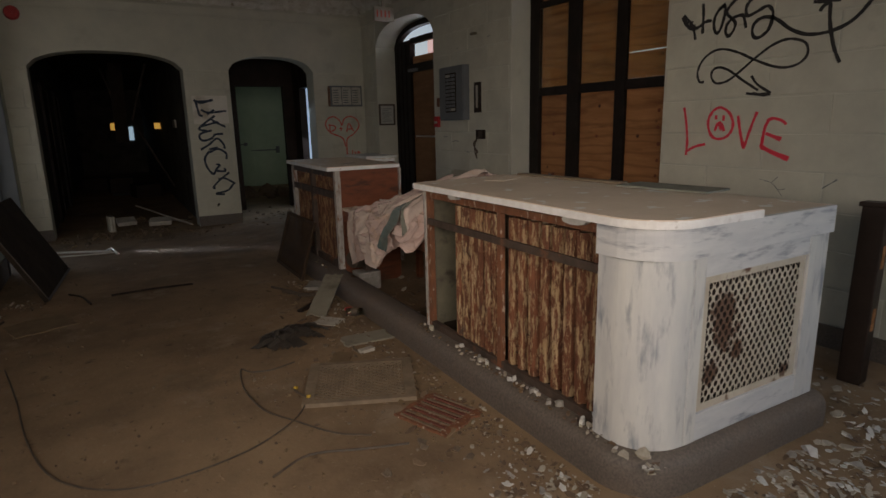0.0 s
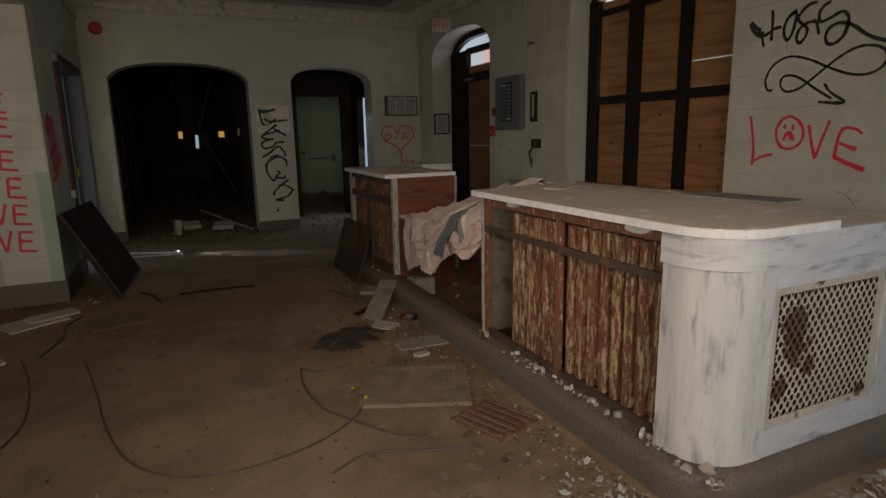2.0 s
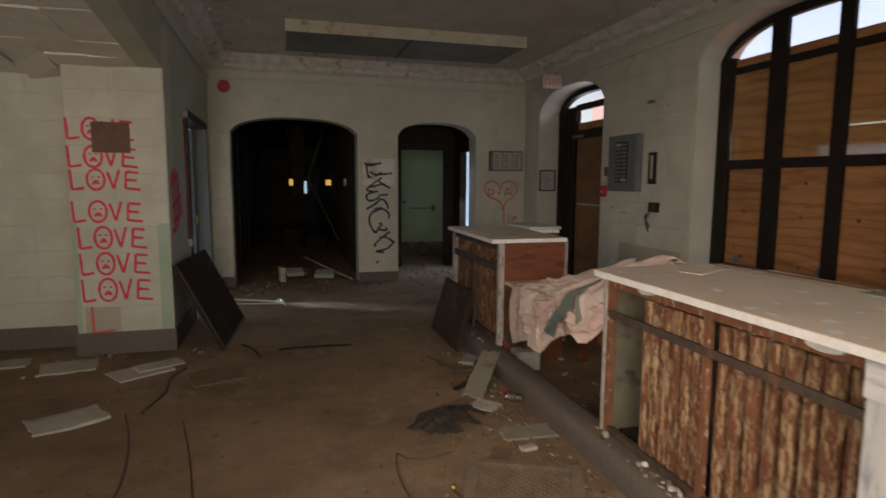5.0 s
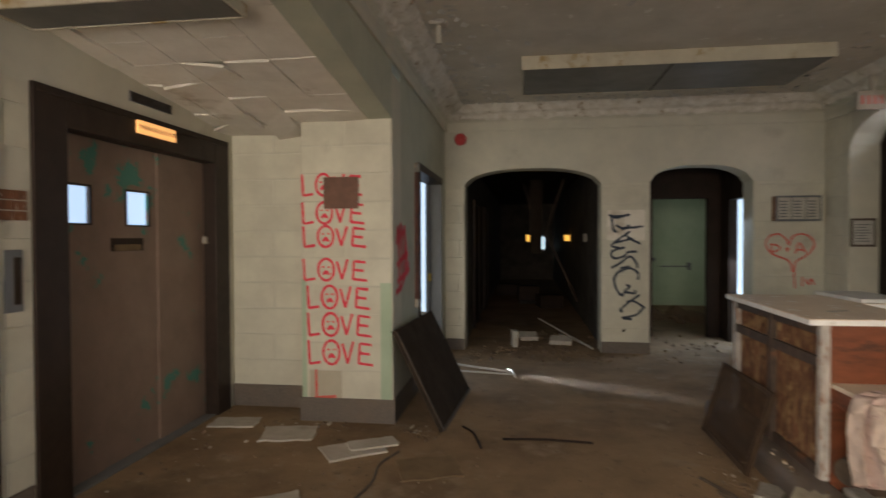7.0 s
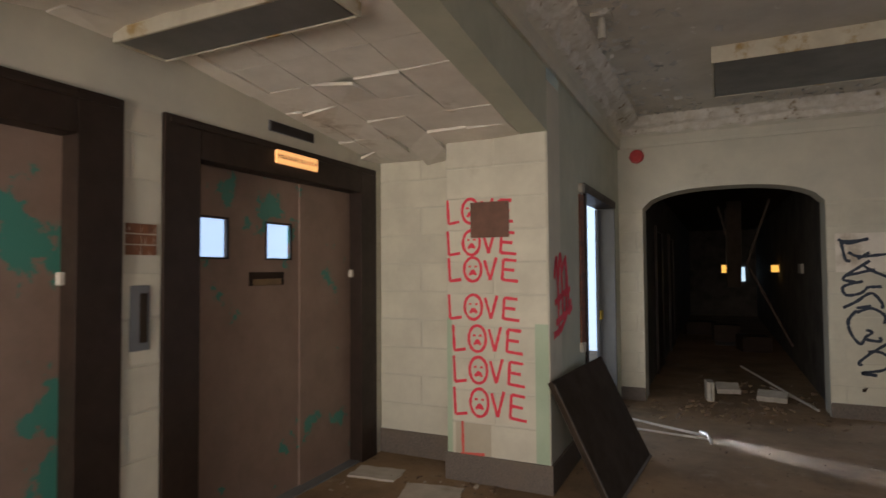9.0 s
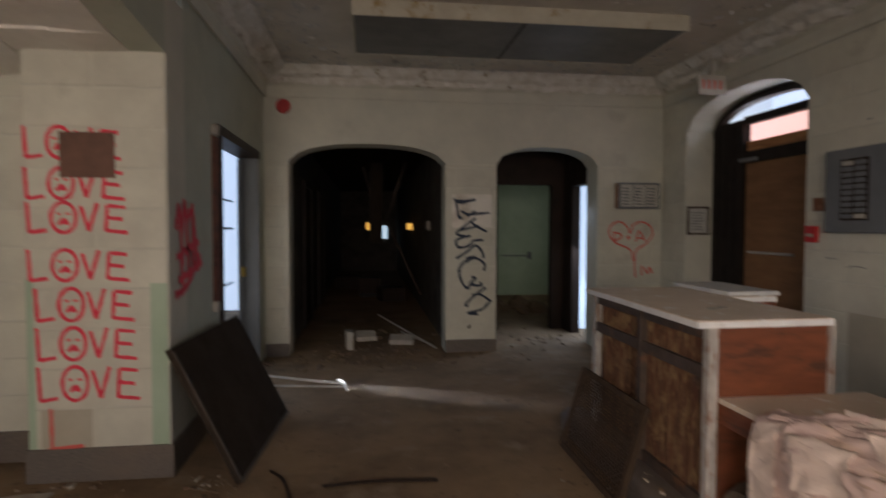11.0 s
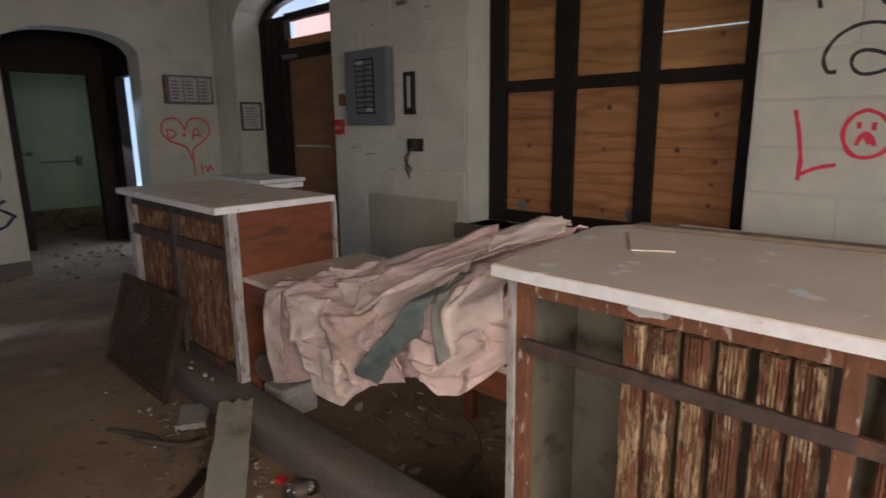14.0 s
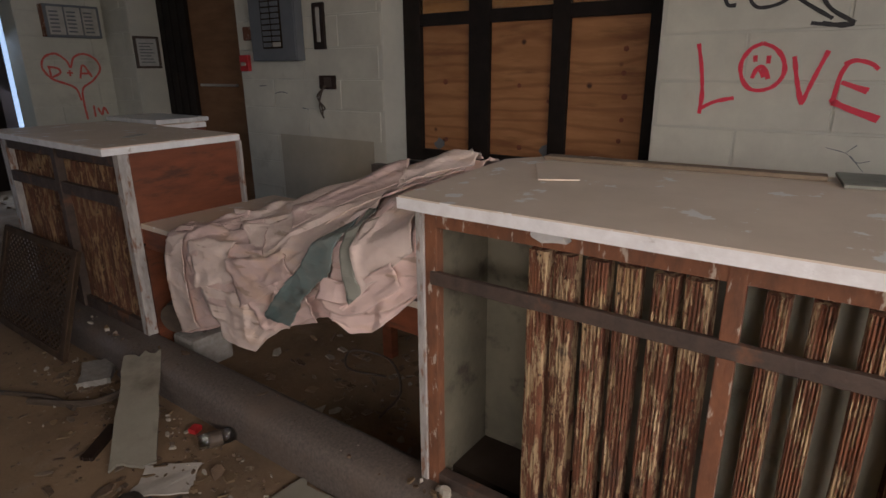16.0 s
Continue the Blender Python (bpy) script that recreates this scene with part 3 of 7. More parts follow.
ceiling = tagged(link("ceiling", boxes((LEFT - 0.19, EAST + 0.4, SOUTH - 0.3, FAR + 0.35, CEILZ, CEILZ + 0.2)), CEIL), "grey plaster ceiling with peeling paint", "ceiling", kind="structure")
# Dark panel colour on the ceiling imitates an unlit corridor.
corridor_ceiling = tagged(link("corridor_ceiling", boxes((-1.0, 4.6, FAR + 0.35, 23.2, 2.75, 2.9)), DARKP), "corridor ceiling coloured dark for its lack of light", "ceiling", kind="structure")

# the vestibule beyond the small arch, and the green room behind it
vestibule = wall("vestibule_wall", wall_bm(1.79, 3.30, 0, 2.74, 0.12, [(2.17, 2.98, 0.0, 2.13, 2.13)], lambda u, w, z: (u, 11.0 + w, z)), NEARBLACK, "near-black partition with a doorway")
wall("vestibule_side_wall", wall_bm(FAR + 0.352, 10.998, 0, 2.74, 0.12, [(10.08, 10.62, 0.0, 2.08, 2.08)], lambda u, w, z: (3.16 + w, u, z)), NEARBLACK, "near-black partition with a narrow bright doorway")
wall("green_room_wall", boxes((1.80, 5.0, 15.2, 15.4, 0, 2.74), (1.792, 1.9, 11.13, 15.2, 0, 2.74), (4.6, 4.8, 11.13, 15.2, 0, 2.74), (3.31, 4.6, 11.0, 11.12, 0, 2.74)), GREEN, "pale green painted plaster wall")
# Added fill lamp for the green room; no window stands behind it.
area("green_room_fill", (4.5, 13.4, 1.6), (2.4, 14.6, 1.2), 1.4, 1.2, 5.5, (0.92, 1.0, 0.92))


# painted blocks: each a thin plate proud of its wall
BLOCKS = {}


def block_courses(parent, u0, u1, z0, z1, holes, to, mat, length=0.81, course=0.235, base=0.146, shift=0.0, tag=""):
    gap, d = 0.009, 0.006
    k = 0
    while base + k * course < z1 - 0.02:
        za, zb = max(z0, base + k * course) + gap / 2, min(z1, base + (k + 1) * course) - gap / 2
        u = u0 - ((shift + (k % 2) * length / 2) % length)
        while u < u1:
            a, b = max(u, u0) + gap / 2, min(u + length, u1) - gap / 2
            u += length
            spans = [(a, b)]
            for h in holes:
                top = max(h[3], h[4]) + 0.02
                if zb <= h[2] or za >= top:
                    continue
                nxt = []
                for p, q in spans:
                    if q <= h[0] or p >= h[1]:
                        nxt.append((p, q))
                        continue
                    if p < h[0]:
                        nxt.append((p, h[0] - gap / 2))
                    if q > h[1]:
                        nxt.append((h[1] + gap / 2, q))
                spans = nxt
            for p, q in spans:
                if q - p < 0.04 or zb - za < 0.03:
                    continue
                key = (tag, round(q - p, 3), round(zb - za, 3))
                o = Vector(to(p, 0, za))
                if key not in BLOCKS:
                    c, e = 0.004, 0.004
                    co = [(0, e, 0), (q - p, e, 0), (q - p, e, zb - za), (0, e, zb - za), (c, -d, c), (q - p - c, -d, c), (q - p - c, -d, zb - za - c), (c, -d, zb - za - c)]
                    me = bpy.data.meshes.new("block")
                    base0 = Vector(to(0, 0, 0))
                    fs = [(4, 5, 6, 7), (0, 1, 5, 4), (1, 2, 6, 5), (2, 3, 7, 6), (3, 0, 4, 7)]
                    if (Vector(to(1, 0, 0)) - base0).cross(Vector(to(0, 0, 1)) - base0).dot(Vector(to(0, -1, 0)) - base0) < 0:
                        fs = [f[::-1] for f in fs]
                    me.from_pydata([Vector(to(*v)) - base0 for v in co], [], fs)
                    me.materials.append(mat)
                    BLOCKS[key] = me
                ob = new("block", BLOCKS[key])
                ob.location = o
                ob.parent = parent
        k += 1


# skirting
def skirt(name, *rows):
    return tagged(link(name, boxes(*rows, bevel=0.004), TERRAZZO), "grey terrazzo skirting along the wall foot", "baseboard", kind="structure")


skirt("baseboard", (EAST - 0.015, EAST + 0.002, 5.0, NICHE[0], 0, 0.145), (EAST - 0.015, EAST + 0.002, SOUTH, 5.0, 0, 0.145), (EAST - 0.015, EAST + 0.002, NICHE[1], FAR, 0, 0.145))
skirt("baseboard", (ARCH1[1], ARCH2[0], FAR - 0.018, FAR + 0.002, 0, 0.15), (LEFT, ARCH1[0], FAR - 0.018, FAR + 0.002, 0, 0.15), (ARCH2[1], EAST, FAR - 0.018, FAR + 0.002, 0, 0.15))
skirt("baseboard", (-1.686, LEFT + 0.02, PIL - 0.016, PIL + 0.002, 0, 0.20), (-1.686, -1.668, PIL, BACK, 0, 0.20), (LIFT, -1.67, BACK - 0.016, BACK + 0.002, 0, 0.20))
skirt("baseboard", (LEFT - 0.002, LEFT + 0.02, PIL, SIDE[0] - 0.1, 0, 0.20), (LIFT - 0.002, LIFT + 0.016, 4.31, 4.51, 0, 0.2))

# cornice, with a crumbled edge
def cornice(name, a, b, inward):
    prof = [(0.0, 2.985), (0.025, 2.985), (0.035, 3.02), (0.035, 3.10), (0.07, 3.13), (0.10, 3.14), (0.13, 3.19), (0.20, 3.215), (0.25, 3.26), (0.27, 3.302)]
    bm = bmesh.new()
    a, b, inward = Vector(a), Vector(b), Vector(inward)
    n = int((b - a).length / 0.035)
    prev = None
    for i in range(n + 1):
        p = a + (b - a) * i / n
        ring = []
        for j, (o, z) in enumerate(prof):
            w = 0.0 if j < 4 else 0.045 * noise.noise(Vector((p.x * 9, p.y * 9, z * 14))) - 0.03 * max(0, noise.noise(Vector((p.x * 2.3, p.y * 2.3, z * 5 + 4))))
            ring.append(bm.verts.new(p + inward * (o + (w if j < 9 else 0)) + Vector((0, 0, z + (0.4 * w if j < 9 else 0)))))
        if prev:
            for j in range(len(prof) - 1):
                f = bm.faces.new((prev[j], prev[j + 1], ring[j + 1], ring[j]))
                f.material_index = 0 if j < 4 else 1
        prev = ring
    return tagged(link(name, bm, [PLASTER, CORNICE]), "crumbling plaster cornice with peeling paint", "cornice", kind="structure")


cornice("cornice", (LEFT, FAR, 0), (EAST, FAR, 0), (0, -1, 0))
cornice("cornice", (EAST, FAR, 0), (EAST, SOUTH, 0), (-1, 0, 0))
cornice("cornice", (LEFT + 0.004, SOUTH, 0), (LEFT + 0.004, FAR, 0), (1, 0, 0))

# lobby ceiling: acoustic tiles on the vault, some sagging
bm = bmesh.new()
rng = random.Random(5)
ny = 24
for i in range(ny):
    for j in range(5):
        y0, y1 = BACK - 0.31 * (i + 1), BACK - 0.31 * i
        x0, x1 = LEFT - 0.19 - 0.31 * (j + 1), LEFT - 0.19 - 0.31 * j
        x0 = max(x0, LIFT)
        if x1 - x0 < 0.05:
            continue
        sag = [0.0, 0.0, 0.0, 0.0]
        if rng.random() < 0.55:
            sag = [rng.random() * 0.020 for _ in range(4)]
        if rng.random() < 0.18:
            sag[rng.randrange(4)] += 0.04
        drop = rng.random() * 0.006
        g = 0.003
        lo = [(x0 + g, y0 + g), (x1 - g, y0 + g), (x1 - g, y1 - g), (x0 + g, y1 - g)]
        v = [bm.verts.new((x, y, vault(y) - drop - s)) for (x, y), s in zip(lo, sag)] + [bm.verts.new((x, y, vault(y) - drop - s + 0.02)) for (x, y), s in zip(lo, sag)]
        for f in ((3, 2, 1, 0), (4, 5, 6, 7), (0, 1, 5, 4), (1, 2, 6, 5), (2, 3, 7, 6), (3, 0, 4, 7)):
            bm.faces.new([v[q] for q in f])
for i in range(ny):
    y0, y1 = BACK - 0.31 * (i + 1), BACK - 0.31 * i
    v = [bm.verts.new(c) for c in ((LIFT, y0, vault(y0) + 0.035), (LEFT - 0.1, y0, vault(y0) + 0.035), (LEFT - 0.1, y1, vault(y1) + 0.035), (LIFT, y1, vault(y1) + 0.035))]
    bm.faces.new(v)
lobby_ceiling = tagged(link("lobby_ceiling", bm, TILEC), "sagging beige acoustic tile ceiling on a shallow vault", "ceiling", kind="structure")


# ---- window, doors and elevators ----
def win_part(name, rows, mat, parent, bevel=0.004, label=""):
    return part(name, boxes(*rows, bevel=bevel), mat, parent, label)


window_1 = tagged(thing("window_1", "dark framed arched window boarded with plywood", "window"), kind="structure")
X0, X1 = 4.19, 4.27
win_part("frame", [(X0, X1, 5.345, 5.498, 0.705, 2.72)], BLACKW, window_1)
win_part("frame", [(X0, X1, 3.532, 3.665, 0.705, 2.72)], BLACKW, window_1)
win_part("mullion", [(X0 + 0.002, X1 - 0.04, 4.745, 4.912, 0.705, 2.96)], BLACKW, window_1)
win_part("mullion", [(X0 + 0.002, X1 - 0.04, 4.160, 4.280, 0.705, 2.96)], BLACKW, window_1)
for a, b in ((3.665, 4.160), (4.280, 4.745), (4.912, 5.345)):
    win_part("rail", [(X0 + 0.004, X1 - 0.042, a, b, 0.705, 0.80)], BLACKW, window_1)
    win_part("rail", [(X0 + 0.004, X1 - 0.042, a, b, 1.69, 1.775)], BLACKW, window_1)
    win_part("rail", [(X0 + 0.004, X1 - 0.042, a, b, 2.56, 2.62)], BLACKW, window_1)
    win_part("plywood_panel", [(X1 - 0.034, X1 - 0.018, a - 0.03, b + 0.03, 0.78, 1.72)], PLY, window_1, 0.002, "orange plywood sheet")
    win_part("plywood_panel", [(X1 - 0.032, X1 - 0.016, a - 0.03, b + 0.03, 1.73, 2.70)], PLY, window_1, 0.002, "orange plywood sheet")
    g = win_part("pane", [(X0 + 0.02, X0 + 0.024, a, b, 1.775, 2.56)], GLASS, window_1, 0.0, "dusty glass pane")
    g.visible_shadow = False
# The boards have no gap; a thin emissive strip imitates the slit of daylight.
win_part("daylight_strip", [(X1 - 0.0405, X1 - 0.036, 3.668, 4.155, 1.996, 2.003)], OUTSIDE, window_1, 0.0, "glowing strip standing in for daylight between the boards")
rng = random.Random(2)
for a, z, w, h in ((5.2, 0.80, 0.10, 0.09), (4.88, 0.80, 0.12, 0.11), (4.28, 0.80, 0.15, 0.10), (4.24, 1.22, 0.09, 0.12), (4.24, 1.50, 0.04, 0.12)):
    bm = bmesh.new()
    k = 9
    v = [bm.verts.new((X1 - 0.040, a + w * 0.5 * math.cos(q * math.tau / k) * rng.uniform(0.6, 1.1), z + h * 0.5 + h * 0.5 * math.sin(q * math.tau / k) * rng.uniform(0.6, 1.1))) for q in range(k)]
    f = bm.faces.new(v)
    e = bmesh.ops.extrude_face_region(bm, geom=[f])
    bmesh.ops.translate(bm, vec=(0.006, 0, 0), verts=[q for q in e["geom"] if isinstance(q, bmesh.types.BMVert)])
    part("putty_patch", bm, STEEL, window_1, "grey broken putty patch")
# knots in the boards
for y, zs in ((3.80, (0.95, 1.08, 1.22, 1.36, 1.50)), (4.29, (0.87, 0.97, 1.18, 1.28, 1.36)), (4.52, (0.86, 1.28)), (5.15, (0.88, 1.3))):
    for z in zs:
        bm = bmesh.new()
        cyl(bm, 0.014 + 0.006 * rng.random(), 0, 0.004, 10, m=pose(X1 - 0.033, y + rng.uniform(-.012, .012), z, 0, -90, 0))
        part("knot", bm, WOOD, window_1, "dark wood knot")
window_sill = tagged(link("window_sill", boxes((EAST - 0.07, X0, 3.38, 5.60, 0.585, 0.70), bevel=0.008), TERRAZZO), "grey stone window sill with a dark rag on it", "window sill", kind="structure")

door_1 = tagged(thing("door_1", "plywood boarded entrance door in a dark arched frame", "door"), kind="structure")
DX = 4.27
win_part("door_post", [(DX, DX + 0.09, 8.49, 9.028, 0, 2.66)], BLACKW, door_1)
win_part("door_post", [(DX, DX + 0.09, 7.192, 7.27, 0, 2.66)], BLACKW, door_1)
win_part("head_bar", [(DX + 0.002, DX + 0.10, 7.27, 8.49, 2.19, 2.31)], BLACKW, door_1)
win_part("top_bar", [(DX + 0.002, DX + 0.08, 7.27, 8.49, 2.60, 2.68)], BLACKW, door_1)


def arch_frame(parent, x0, x1, h, d):
    """The curved head of a frame, following the arch."""
    bm = bmesh.new()
    prev = None
    for i in range(25):
        u = h[0] + 0.004 + (h[1] - h[0] - 0.008) * i / 24
        z = arch_z(u, h[0], h[1], h[3], h[4]) - 0.004
        ring = [bm.verts.new(c) for c in ((x0, u, z - d), (x1, u, z - d), (x1, u, z), (x0, u, z))]
        if prev:
            for j in range(4):
                k = (j + 1) % 4
                bm.faces.new((prev[j], prev[k], ring[k], ring[j]))
        prev = ring
    return part("arch_head", bm, BLACKW, parent)


arch_frame(door_1, DX - 0.004, DX + 0.085, NICHE, 0.075)
arch_frame(window_1, X0 - 0.004, X1 - 0.03, WIN, 0.075)
win_part("door_leaf", [(DX + 0.04, DX + 0.08, 7.272, 8.488, 0.01, 2.188)], DOORWOOD, door_1, 0.004, "orange-brown plywood door leaf")
win_part("transom_board", [(DX + 0.05, DX + 0.07, 7.272, 8.488, 2.312, 2.42)], PLY, door_1, 0.002, "plywood transom board")
win_part("push_bar", [(DX + 0.0, DX + 0.03, 7.75, 8.38, 1.235, 1.26)], CHROME, door_1, 0.006, "bright steel push bar")
win_part("door_closer", [(DX - 0.03, DX + 0.03, 8.25, 8.52, 2.20, 2.24)], STEEL, door_1, 0.006, "grey door closer")
for y in (8.62, 8.76, 8.90):
    win_part("post_bead", [(DX - 0.012, DX + 0.002, y, y + 0.03, 0.05, 2.6)], BLACKW, door_1, 0.004)
# pink backdrop seen over the boards, outside; its sunlight is emission
tagged(link("outside_glow_panel", boxes((5.4, 5.6, 2.0, 10.0, 0, 3.0)), PINKGLOW), "glowing pink backdrop in place of a sunlit wall outside", "wall", kind="structure")
tagged(link("sky_backdrop", boxes((6.5, 6.52, 1.0, 11.0, 0.0, 6.0)), OUTSIDE), "bright hazy sky outside", "sky", kind="structure")

# side doorway with daylight
door_2 = tagged(thing("door_2", "side doorway with a dark wooden frame open to daylight", "doorway"), kind="structure")
win_part("door_jamb", [(LEFT - 0.19, LEFT + 0.02, 7.55, 7.625, 0, 2.235)], BROWN, door_2)
win_part("door_jamb", [(LEFT - 0.19, LEFT + 0.015, 9.155, 9.20, 0, 2.235)], STEEL, door_2)
win_part("door_head", [(LEFT - 0.19, LEFT + 0.022, 7.52, 9.22, 2.235, 2.315)], BROWN, door_2)
win_part("plywood_strip", [(LEFT, LEFT + 0.015, 7.36, 7.52, 0.85, 2.2)], WOOD, door_2, 0.003, "reddish wood strip")
win_part("junction_box", [(LEFT, LEFT + 0.04, 7.33, 7.42, 0.85, 0.93)], CHALK, door_2, 0.008, "white junction box")
win_part("junction_box", [(LEFT, LEFT + 0.04, 7.36, 7.45, 2.21, 2.29)], CHALK, door_2, 0.008, "white junction box")
leaf = win_part("door_leaf", [(LEFT - 0.185, LEFT - 0.15, 9.06, 9.15, 0.01, 2.22)], STEEL, door_2, 0.004, "pale grey door edge")
win_part("latch_tape", [(LEFT - 0.14, LEFT - 0.12, 9.02, 9.14, 0.98, 1.08)], YELLOW, door_2, 0.004, "yellow tape on the latch")
tagged(link("sky_backdrop", boxes((-7.0, -6.98, 6.9, 13.4, 0.0, 4.0)), OUTSIDE), "bright hazy daylight outside the side door", "sky", kind="structure")
tagged(link("sky_backdrop", boxes((-7.0, -1.02, 13.5, 13.52, 0.0, 4.0)), OUTSIDE), "bright hazy daylight outside the side door", "sky", kind="structure")
tagged(link("outside_railing", boxes((-1.9, -1.86, 8.9, 8.94, 0, 1.5), (-1.9, -1.86, 9.9, 9.94, 0, 1.5), (-1.9, -1.86, 8.4, 12.4, 1.46, 1.5), (-1.9, -1.86, 8.4, 12.4, 1.9, 1.93), (-1.9, -1.86, 8.4, 12.4, 0.6, 0.62), bevel=0.004), STEEL), "grey metal railing outside the side doorway", "railing")

# the narrow bright door of the vestibule, and the green door
tagged(link("sky_backdrop", boxes((4.0, 4.02, 9.96, 10.965, 0.0, 2.7), (3.30, 4.02, 10.97, 10.985, 0.0, 2.7)), OUTSIDE), "bright daylight beyond the vestibule", "sky", kind="structure")
door_3 = tagged(thing("door_3", "pale green door with a steel push bar", "door"), kind="structure")
win_part("door_leaf", [(1.95, 3.25, 15.14, 15.19, 0.02, 2.15)], GREEN, door_3)
win_part("push_bar", [(2.4, 3.1, 15.06, 15.09, 1.02, 1.05)], STEEL, door_3, 0.006, "steel push bar")
win_part("door_knob", [(3.02, 3.1, 15.05, 15.12, 1.0, 1.08)], STEEL, door_3, 0.02)
heap = bmesh.new()
for i in range(14):
    bmesh.ops.create_icosphere(heap, subdivisions=1, radius=rng.uniform(0.06, 0.2), matrix=pose(rng.uniform(2.5, 3.3), rng.uniform(12.4, 13.2), 0.05, rng.uniform(0, 90), rng.uniform(0, 90), 0) @ Matrix.Diagonal((1.4, 1, 0.6, 1)))
tagged(link("rubble_heap", heap, DEBRIS_B), "dark rubble heap on the green room floor", "rubble", kind="stuff")


# elevators
def elevator(name, y0, y1, seams, windows, slot, mat, sign, vent, label):
    e = tagged(thing(name, label, "elevator door"), kind="structure")
    f0, f1 = y0 - 0.23, y1 + 0.22
    part("frame_side", boxes((LIFT - 0.13, LIFT + 0.022, f0, y0 + 0.008, 0, 2.41), bevel=0.006), BROWN, e)
    part("frame_side", boxes((LIFT - 0.13, LIFT + 0.022, y1 - 0.008, f1, 0, 2.41), bevel=0.006), BROWN, e)
    part("frame_head", boxes((LIFT - 0.13, LIFT + 0.020, y0 + 0.009, y1 - 0.009, 2.195, 2.41), bevel=0.006), BROWN, e)
    part("frame_bead", boxes((LIFT + 0.02, LIFT + 0.032, f0 + 0.03, f1 - 0.03, 2.36, 2.385), bevel=0.004), BROWN, e)
    edges = [y0, *seams, y1]
    for i, (a, b) in enumerate(zip(edges, edges[1:])):
        xo = LIFT - 0.095 - 0.012 * (i % 2)
        w = [q for q in windows if a < q[0] < b]
        s = slot if slot and a < (slot[0] + slot[1]) / 2 < b else None
        holes = []
        if w:
            holes.append((w[0][0], w[0][1], 1.645, 1.88, 1.88))
        bm = wall_bm(a + 0.003, b - 0.003, 0.01, 2.21, 0.035, holes, lambda u, w_, z: (xo - w_, u, z))
        leaf = part("door_leaf", bm, mat, e, "brown painted steel door leaf with worn patches")
        if w:
            part("window_frame", boxes((xo - 0.005, xo + 0.008, w[0][0] - 0.012, w[0][0], 1.633, 1.892), (xo - 0.005, xo + 0.008, w[0][1], w[0][1] + 0.012, 1.633, 1.892), (xo - 0.005, xo + 0.008, w[0][0], w[0][1], 1.88, 1.892), (xo - 0.005, xo + 0.008, w[0][0], w[0][1], 1.633, 1.645)), BROWN, leaf)
            # Pane emits by itself; the light inside the elevator is put into its colour.
            part("pane", boxes((xo - 0.03, xo - 0.024, w[0][0], w[0][1], 1.645, 1.88)), GLOWPANE, leaf, "bluish pane that glows in place of light behind it")
        if s:
            part("hatch", boxes((xo, xo + 0.006, s[0], s[1], 1.46, 1.55), bevel=0.002), NEARBLACK, leaf, "dark broken slot")
            part("cardboard", boxes((xo + 0.006, xo + 0.01, s[0] + 0.03, s[1] - 0.03, 1.462, 1.505), bevel=0.002), CARD, leaf)
    part("sill", boxes((LIFT - 0.2, LIFT - 0.002, y0, y1, 0.0, 0.012), bevel=0.003), STEEL, e, "worn steel door sill")
    part("bumper", boxes((LIFT - 0.10, LIFT - 0.06, y1 - 0.03, y1 + 0.002, 1.5, 1.56), bevel=0.006), CHALK, e, "small pale door bumper")
    sg = part("sign_box", boxes((LIFT + 0.02, LIFT + 0.04, sign[0], sign[1], 2.275, 2.365), bevel=0.004), AMBER, e, "lit amber sign panel")
    word = bpy.data.curves.new("writing", "FONT")
    word.body, word.size, word.align_x, word.align_y, word.extrude = "PASSENGER ELEVATOR", 0.040, "CENTER", "CENTER", 0.0006
    draft = bpy.data.objects.new("writing", word)
    letters = bpy.data.meshes.new_from_object(draft)
    letters.transform(pose(LIFT + 0.0412, (sign[0] + sign[1]) / 2, 2.32, 90, 0, 90))
    letters.materials.append(BROWN)
    bpy.data.objects.remove(draft)
    new("writing", letters).parent = sg
    v = part("vent", boxes((LIFT - 0.002, LIFT + 0.012, vent[0], vent[1], 2.485, 2.555), bevel=0.003), STEEL, e, "grey vent slot")
    for i in range(5):
        part("slat", boxes((LIFT + 0.012, LIFT + 0.018, vent[0] + 0.01, vent[1] - 0.01, 2.492 + i * 0.012, 2.498 + i * 0.012)), DARKP, v)
    return e


elevator("elevator_1", LIFT1[0], LIFT1[1], (3.04, 3.63), ((2.76, 2.94), (3.37, 3.56)), (3.10, 3.48), LIFTW, (3.18, 3.62), (3.16, 3.60), "brown steel elevator doors worn down to teal paint")
elevator("elevator_2", LIFT2[0], LIFT2[1], (5.18, 5.76), ((4.84, 5.07), (5.43, 5.67)), (5.27, 5.60), LIFTD, (5.37, 5.80), (5.33, 5.79), "brown steel elevator doors with two lit windows")
call = thing("call_panel", "steel elevator call button panel on the wall", "call panel")
part("plate", boxes((LIFT, LIFT + 0.012, 4.35, 4.46, 1.16, 1.49), bevel=0.004), STEEL, call, "bright steel plate")
part("button_strip", boxes((LIFT + 0.012, LIFT + 0.02, 4.40, 4.44, 1.20, 1.45), bevel=0.003), DARKP, call)
patch = thing("bare_brick_patch", "square of bare reddish brick between the elevators", "wall patch")
for i in range(3):
    for j in range(2):
        part("brick", boxes((LIFT - 0.001, LIFT + 0.007, 4.325 + j * 0.09, 4.408 + j * 0.09, 1.645 + i * 0.055, 1.694 + i * 0.055), bevel=0.002), RUSTPOST, patch)


